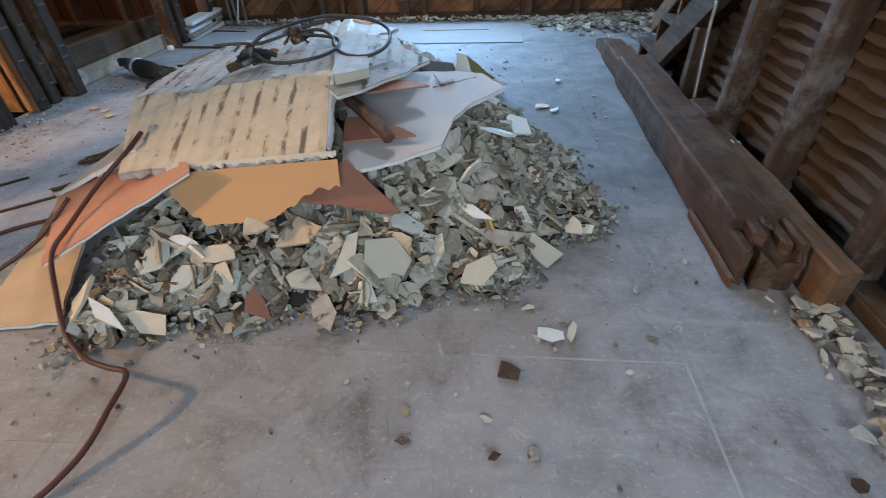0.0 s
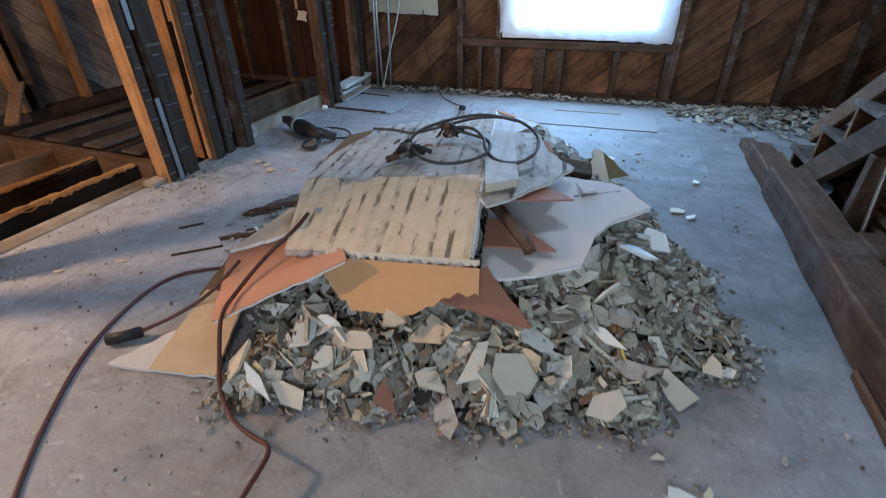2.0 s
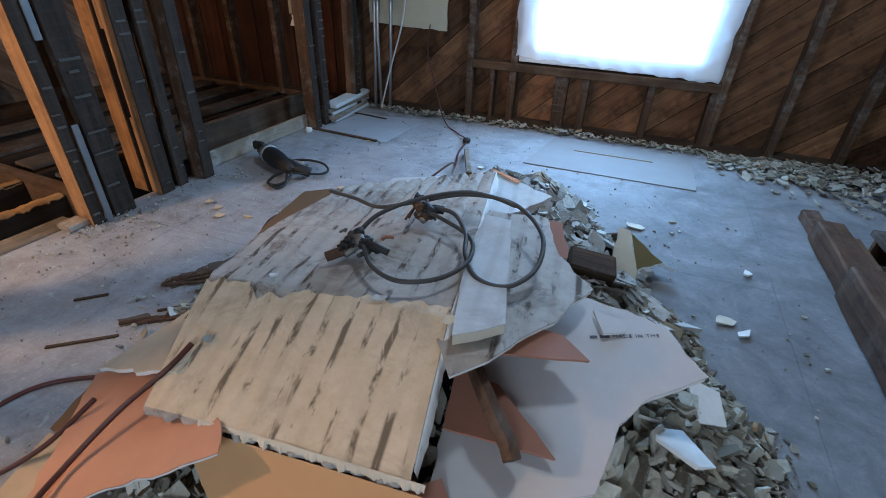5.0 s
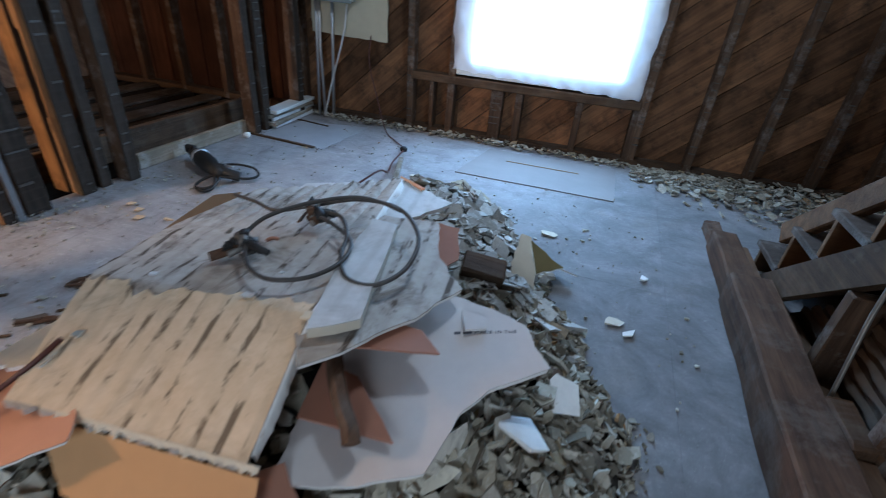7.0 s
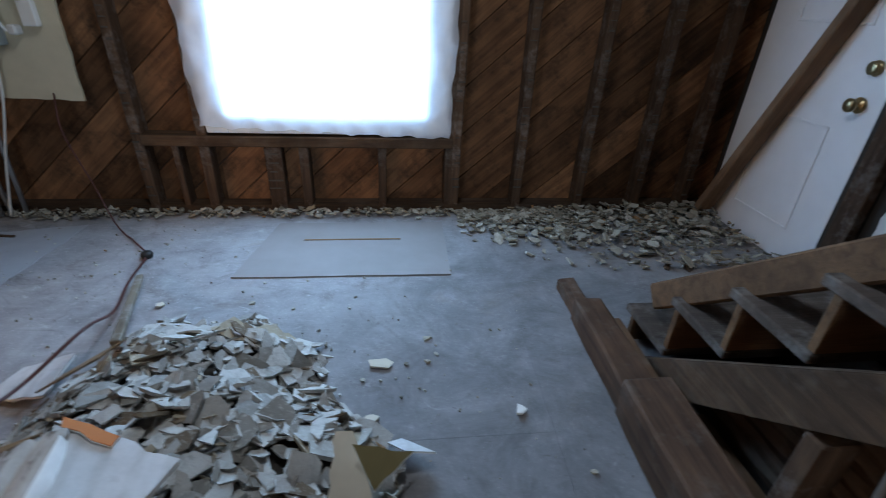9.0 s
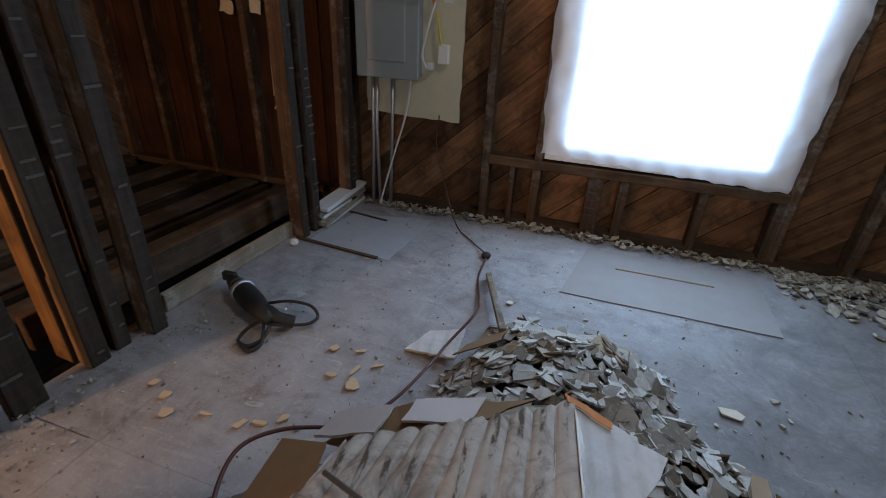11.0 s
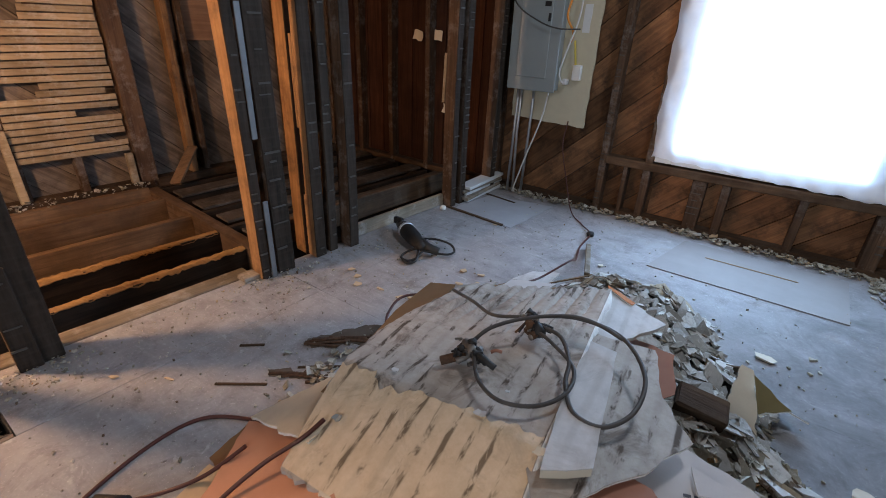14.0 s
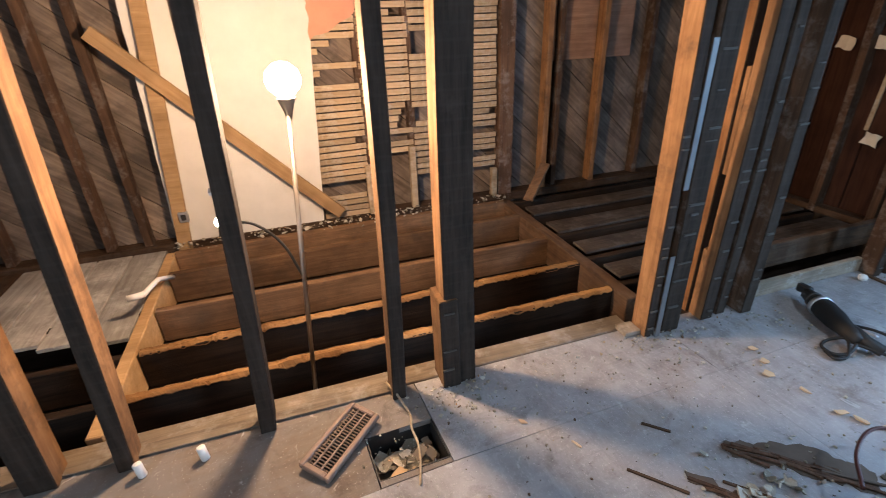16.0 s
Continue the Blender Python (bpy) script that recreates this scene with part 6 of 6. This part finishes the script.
# cords on the floor
cord = root("extension_cord", None, "dark red extension cord winding over the floor and heap", "cord")
part("cord_length", tube(spline([(-1.02, 0.50, 0.006), (-0.87, 0.66, 0.006), (-0.77, 0.79, 0.006), (-0.715, 0.89, 0.02), (-0.695, 0.98, 0.05), (-0.70, 1.05, 0.06), (-0.77, 1.08, 0.04), (-0.86, 1.12, 0.02), (-0.94, 1.18, 0.03), (-0.985, 1.25, 0.08),
                                 (-1.02, 1.33, 0.145), (-1.03, 1.42, 0.165), (-0.99, 1.52, 0.225), (-0.93, 1.60, 0.285), (-0.91, 1.66, 0.315)]), 0.006, 8), M_REDCORD, cord, "", True)
part("cord_length", tube(spline([(-1.22, 2.22, 0.10), (-1.30, 2.32, 0.12), (-1.325, 2.44, 0.14), (-1.26, 2.54, 0.13), (-1.12, 2.62, 0.11)]), 0.006, 8), M_REDCORD, cord, "", True)
part("cord_length", tube(spline([(-1.12, 2.62, 0.11), (-1.02, 2.74, 0.13), (-0.97, 2.95, 0.12), (-0.96, 3.1, 0.09), (-0.90, 3.3, 0.12), (-0.94, 3.52, 0.03), (-1.0, 3.75, 0.006), (-1.01, 3.94, 0.012)]), 0.0055, 8), M_REDCORD, cord, "", True)
part("cord_length", tube(spline([(-1.0, 0.45, 0.006), (-1.10, 0.72, 0.006), (-1.20, 0.83, 0.006), (-1.325, 1.0, 0.006), (-1.445, 1.215, 0.006), (-1.50, 1.44, 0.006), (-1.475, 1.60, 0.006), (-1.33, 1.70, 0.006), (-1.16, 1.73, 0.03)]), 0.0065, 8), M_REDCORD, cord, "", True)
lead = root("cord_lead", None, "short dark cord with a black plug lying on the scrap", "cord")
part("lead", tube(spline([(-1.33, 1.305, 0.030), (-1.26, 1.38, 0.05), (-1.19, 1.46, 0.09), (-1.12, 1.55, 0.17)]), 0.006, 8), M_REDCORD, lead, "", True)
part("plug_body", tube([(-1.41, 1.255, 0.02), (-1.37, 1.28, 0.022), (-1.33, 1.305, 0.028)], 0.018, 10), M_BLACK, lead, "black plug", True)
thing("trim_piece", box(-0.04, 0.04, -0.005, 0.005, 0, 0.007, 0.002), M_CREAM, "small white trim piece on the floor", "trim").matrix_world = pose(-0.845, 0.795, 0, 0, 0, 40)

# rotten floor patch
M_PALECHIPS = chip_material("pale_chips", True, True, 0.72)
M_ROT = plain("rotten_wood", (0.12, 0.09, 0.067), 0.95, 0, 18, 0.6)
rot = root("rotten_patch", None, "rotten dark floor patch with splintered wood", "floor damage")
for i, (pts, seed) in enumerate((([(-1.56, 2.10), (-1.50, 2.07), (-1.22, 2.36), (-1.27, 2.43), (-1.44, 2.33)], 70), ([(-1.40, 2.02), (-1.33, 1.99), (-1.14, 2.14), (-1.19, 2.20)], 71), ([(-1.52, 1.88), (-1.49, 1.86), (-1.26, 2.03), (-1.30, 2.05)], 72))):
    part("dark_rot" if i != 1 else "bare_subfloor", plate(ragged(pts, 0.012, 0.016, seed), lambda x, y: 0.003 + 0.002 * noise.noise((x * 30, y * 30, 0)), 0.0035), M_PATCH if i == 1 else M_ROT, rot)
chips_mesh("rot_debris", ((random.Random(i).random(), 0.005 + 0.017 * random.Random(i + 90).random() ** 2, pose(-1.27 + random.Random(i + 1).gauss(0, 0.09), 2.04 + random.Random(i + 2).gauss(0, 0.11), 0.009, random.Random(i + 3).gauss(0, 20), random.Random(i + 4).gauss(0, 20), i * 37)) for i in range(0, 550, 5)), M_CHIPS, rot, "crumbled plaster bits")
for i in range(26):
    r = random.Random(500 + i)
    f, a, ln = r.random(), r.gauss(41, 5), r.uniform(0.05, 0.2)
    x, y = (-1.50 + 0.26 * f, 2.11 + 0.25 * f + r.uniform(-0.025, 0.045)) if i % 4 else (-1.46 + 0.2 * f, 1.90 + 0.1 * f)
    ob = part("splinter", box(-ln / 2, ln / 2, -r.uniform(0.003, 0.009), r.uniform(0.003, 0.008), 0, 0.008, 0.002), M_BEAM if i % 5 else M_ROT, rot)
    ob.matrix_local = pose(x, y, 0.003, 0, r.uniform(-3, 3), a)
for i, (x, y, a, ln) in enumerate(((-1.53, 1.77, 38, 0.19), (-1.36, 2.03, 40, 0.22), (-1.70, 1.93, 42, 0.1))):
    thing("wood_sliver", box(-ln / 2, ln / 2, -0.006, 0.006, 0, 0.007, 0.002), M_BOARD_X, "thin dark wood sliver lying on the floor", "sliver", "slivers on the floor").matrix_world = pose(x, y, 0, 0, 0, a)

# ---------- broken plaster: single pieces near, the rest joined ----------
def under(x, y, need, reach):
    """Height of the heap's surface, pressed down where a sheet lies on it."""
    h = mound(x, y)
    for out, hh in COVERS:
        for u, v in ((x, y), (x + reach, y), (x - reach, y), (x, y + reach), (x, y - reach)):
            if inside(out, u, v):
                h = min(h, hh(u, v) - need)
    return h


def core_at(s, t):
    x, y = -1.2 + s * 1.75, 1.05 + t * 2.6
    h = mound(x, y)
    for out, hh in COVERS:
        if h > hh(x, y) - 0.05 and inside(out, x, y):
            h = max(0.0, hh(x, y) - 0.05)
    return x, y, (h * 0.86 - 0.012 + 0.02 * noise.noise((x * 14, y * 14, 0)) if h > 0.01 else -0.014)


# near-black core paints in the shade of the gaps between the pieces
part("rubble_core", grid(90, 120, core_at), M_SHADED_DEBRIS, rubble, "fine debris below the broken pieces, darkened like shaded gaps")


n_parts = 0
tries = 0
while n_parts < 290 and tries < 6000:
    tries += 1
    x, y = cr.uniform(-1.05, 0.5), cr.uniform(1.12, 1.75)
    h = mound(x, y)
    if h < 0.012 or (y > 1.56 and x < -0.2):
        continue
    h = under(x, y, 0.065, 0.025)
    if h < 0.012:
        continue
    s = (0.42 + 0.85 * cr.random() ** 1.4) * (1.0 if x < 0.05 else 0.55)
    m = Matrix.Translation((x, y, h + cr.uniform(-0.012, 0.014))) @ slope_turn(x, y, cr, cr.choice((0.5, 0.5, 0.8, 1.8))) @ Matrix.Scale(s, 4)
    shared("plaster_piece", cr.choice(protos), rubble, m)
    n_parts += 1


# larger pieces that stand out on the near slope: x, y, size, finish
M_GREYGREEN = plain("grey_green_paint", (0.52, 0.53, 0.47), 0.8, 0, 14, 0.2)
FINISH = {"W": M_TORN, "G": M_GREYGREEN, "T": M_PAPER, "C": M_CREAM, "D": M_PLASTERBACK, "B": M_BROWNPAPER}
for i, (x, y, s, f) in enumerate([(-0.78, 1.35, 0.055, "G"), (-0.72, 1.40, 0.045, "W"), (-0.92, 1.25, 0.05, "C"), (-0.855, 1.215, 0.07, "W"), (-0.70, 1.315, 0.06, "G"), (-0.76, 1.22, 0.05, "C"), (-0.55, 1.435, 0.05, "T"), (-0.435, 1.44, 0.06, "T"),
                                  (-0.42, 1.335, 0.055, "C"), (-0.305, 1.38, 0.052, "G"), (-0.205, 1.385, 0.056, "C"), (-0.355, 1.285, 0.055, "D"), (-0.515, 1.27, 0.045, "B"), (-0.16, 1.475, 0.050, "G"), (0.01, 1.56, 0.05, "W"), (0.085, 1.50, 0.062, "D"), (0.185, 1.51, 0.055, "C"),
                                  (0.02, 1.385, 0.052, "C"), (0.075, 1.85, 0.06, "W"), (0.17, 2.06, 0.06, "W"), (-0.62, 1.36, 0.04, "C"), (-0.58, 1.31, 0.042, "G"), (-0.25, 1.30, 0.036, "C"), (0.30, 1.62, 0.04, "C"), (0.05, 1.62, 0.05, "D")]):
    r = random.Random(700 + i)
    top, low = chip_points(r, s, 0.5)
    me = bpy.data.meshes.new("large_piece")
    me.from_pydata(top + low, [], chip_faces(len(top), 0))
    me.materials.append(FINISH[f])
    shared("large_piece", me, rubble, Matrix.Translation((x, y, mound(x, y) + 0.026)) @ slope_turn(x, y, r, 0.18))


def pile_places(count, x0, x1, y0, y1, lo, hi, loose, seed, sink=0.02):
    r = random.Random(seed)
    got = 0
    while got < count:
        x, y = r.uniform(x0, x1), r.uniform(y0, y1)
        h = mound(x, y)
        if h < 0.008:
            continue
        got += 1
        size = lo + (hi - lo) * r.random() ** 1.7
        h = under(x, y, 0.034 + size * 1.0, size * 0.8)
        if h < 0.006:
            continue
        yield r.random(), size, Matrix.Translation((x, y, h + r.uniform(-sink, 0.012))) @ slope_turn(x, y, r, loose * r.choice((0.7, 1.0, 2.2)))


M_GREYCHIPS = chip_material("grey_chips", True, False, 0.66)
chips_mesh("plaster_rubble", pile_places(1000, -1.0, 0.25, 1.1, 1.5, 0.008, 0.028, 0.7, 4, 0.03), M_CHIPS, rubble, "small broken grey plaster pieces")
chips_mesh("plaster_rubble", pile_places(1900, -1.1, 0.25, 1.1, 2.4, 0.012, 0.052, 0.7, 1), M_CHIPS, rubble, "broken grey plaster pieces")
chips_mesh("plaster_rubble", pile_places(1700, 0.0, 0.52, 1.25, 2.9, 0.008, 0.036, 0.85, 2), M_GREYCHIPS, rubble, "small broken grey plaster pieces")
chips_mesh("plaster_rubble", pile_places(2100, -1.1, 0.2, 2.3, 3.6, 0.012, 0.062, 0.3, 3), M_PALECHIPS, rubble, "broken grey plaster pieces")


def scatter(count, region, lo, hi, seed, heap=0.0, loose=0.15):
    r = random.Random(seed)
    for _ in range(count):
        x, y, f = region(r)
        size = lo + (hi - lo) * r.random() ** 2.2
        up = Vector((r.gauss(0, loose), r.gauss(0, loose), 1)).normalized()
        yield r.random(), size, Matrix.Translation((x, y, size * 0.16 + 0.003 + heap * f * r.random())) @ up.to_track_quat("Z", "Y").to_matrix().to_4x4() @ Matrix.Rotation(r.uniform(0, 6.28), 4, "Z")


def stuff(name, places, label, category):
    ob = chips_mesh(name, places, M_CHIPS, None, label)
    return tagged(ob, label, category, "", "stuff")


def corner_region(r):
    x = r.uniform(0.45, 1.95)
    f = min(1, (x - 0.4) / 1.0)
    y = 4.45 - abs(r.gauss(0, 0.27)) * (0.3 + f)
    return x, max(3.78, y), f


stuff("corner_rubble", scatter(2200, corner_region, 0.007, 0.034, 5, 0.055, 0.3), "heap of pale broken plaster along the wall by the door", "rubble")
stuff("wall_rubble", scatter(520, lambda r: (r.uniform(-1.95, 0.5), 4.44 - abs(r.gauss(0, 0.035)), 1), 0.008, 0.03, 6, 0.03, 0.4), "plaster bits along the foot of the wall", "rubble")
stuff("stair_rubble", scatter(240, lambda r: (0.86 - abs(r.gauss(0, 0.055)), r.uniform(0.75, 1.36), 1), 0.006, 0.030, 7, 0.012, 0.3), "plaster bits along the stair wall", "rubble")
stuff("partition_rubble", scatter(430, lambda r: ((lambda y: (edge_x(y) + 0.05 + abs(r.gauss(0, 0.13)), y, 1))(r.choice((r.uniform(1.2, 3.1), r.gauss(1.34, 0.09), r.gauss(2.3, 0.12))))), 0.002, 0.010, 8, 0.008, 0.3), "small plaster bits along the partition", "rubble")
def ledge_region(r):
    p = L @ Vector((-1.90 + abs(r.gauss(0, 0.07)), r.uniform(0.0, 2.45), 0))
    return p.x, p.y, 1


ledge = stuff("ledge_rubble", scatter(300, ledge_region, 0.004, 0.022, 14, 0.02, 0.4), "plaster and lath bits along the foot of the far wall", "rubble")
ledge.location.z = 0.036
stuff("floor_bits", scatter(1050, lambda r: (r.choice((r.uniform(-2.1, -0.9), r.uniform(-2.1, -0.9), r.uniform(-0.9, 0.6))), r.uniform(0.2, 4.3), 0), 0.0012, 0.0075, 9), "scattered small plaster bits on the floor", "rubble")
stuff("heap_edge_bits", scatter(150, lambda r: ((lambda a, q: (-0.35 + math.cos(a) * q * 0.95, 2.1 + math.sin(a) * q * 1.25, 0))(r.uniform(0, 6.28), r.uniform(0.88, 1.2))), 0.003, 0.016, 10), "small plaster bits round the heap", "rubble")


def rim_region(r):
    """Just outside the heap's foot."""
    while True:
        x, y = r.uniform(-1.15, 0.62), r.uniform(1.05, 2.2)
        k = 0.02 + 0.08 * r.random() ** 2
        if mound(x, y) < 0.004 and mound(x + (-0.3 - x) * k, y + (2.0 - y) * k) > 0.004:
            return x, y, 0


stuff("heap_crumbs", scatter(650, rim_region, 0.002, 0.015, 15, 0.004, 0.4), "fine plaster crumbs at the foot of the heap", "rubble")
stuff("hole_rubble", scatter(70, lambda r: (r.uniform(-2.07, -1.92), r.uniform(0.96, 1.18), 0), 0.014, 0.04, 12, 0.06, 0.5), "rubble in the floor hole", "rubble").location.z = -0.1

for i, (x, y, s, a) in enumerate(((0.185, 1.225, 0.034, 20), (0.235, 1.235, 0.034, 75), (0.325, 2.63, 0.036, 10), (0.375, 2.575, 0.036, 60), (0.14, 1.31, 0.02, 30), (0.03, 3.205, 0.038, 0), (0.45, 2.98, 0.020, 40), (0.0, 2.97, 0.026, 25), (-0.81, 3.58, 0.022, 20), (-1.59, 3.70, 0.02, 5), (0.83, 1.20, 0.035, 15), (0.80, 1.08, 0.03, 70), (-1.75, 1.62, 0.02, 20), (-1.92, 1.50, 0.017, 50), (-1.32, 2.89, 0.028, 10), (-1.25, 2.94, 0.032, 80), (-1.18, 2.99, 0.03, 40), (-1.23, 2.87, 0.028, 15), (-1.38, 3.02, 0.022, 65), (-1.28, 3.04, 0.02, 30), (-1.42, 2.62, 0.026, 20), (-1.36, 2.66, 0.022, 70), (-1.60, 2.59, 0.02, 5), (-1.78, 2.61, 0.026, 35), (-1.86, 2.64, 0.022, 60), (-1.72, 2.55, 0.022, 15), (-1.47, 2.60, 0.024, 50))):
    top, low = chip_points(random.Random(300 + i), s)
    me = bpy.data.meshes.new("plaster_chip")
    me.from_pydata(top + low, [], chip_faces(len(top), 0))
    me.materials.append(M_TANBOARD if x < -1.1 else M_CREAM if i % 3 else M_TORN)
    ob = tagged(new("plaster_chip", me), "pale plaster chip lying loose on the floor", "plaster chip", "loose chips on the floor")
    ob.matrix_world = pose(x, y, 0.009, 0, 3, a)
for i, (x, y, s) in enumerate(((0.085, 1.12, 0.026), (0.045, 0.93, 0.012), (0.66, 0.90, 0.014))):
    top, low = chip_points(random.Random(400 + i), s)
    me = bpy.data.meshes.new("bark_piece")
    me.from_pydata(top + low, [], chip_faces(len(top), 0))
    me.materials.append(M_BEAM)
    ob = tagged(new("bark_piece", me), "dark wood fragment lying on the floor", "wood fragment", "wood fragments on the floor")
    ob.matrix_world = pose(x, y, 0.008, 0, 4, 30 * i)
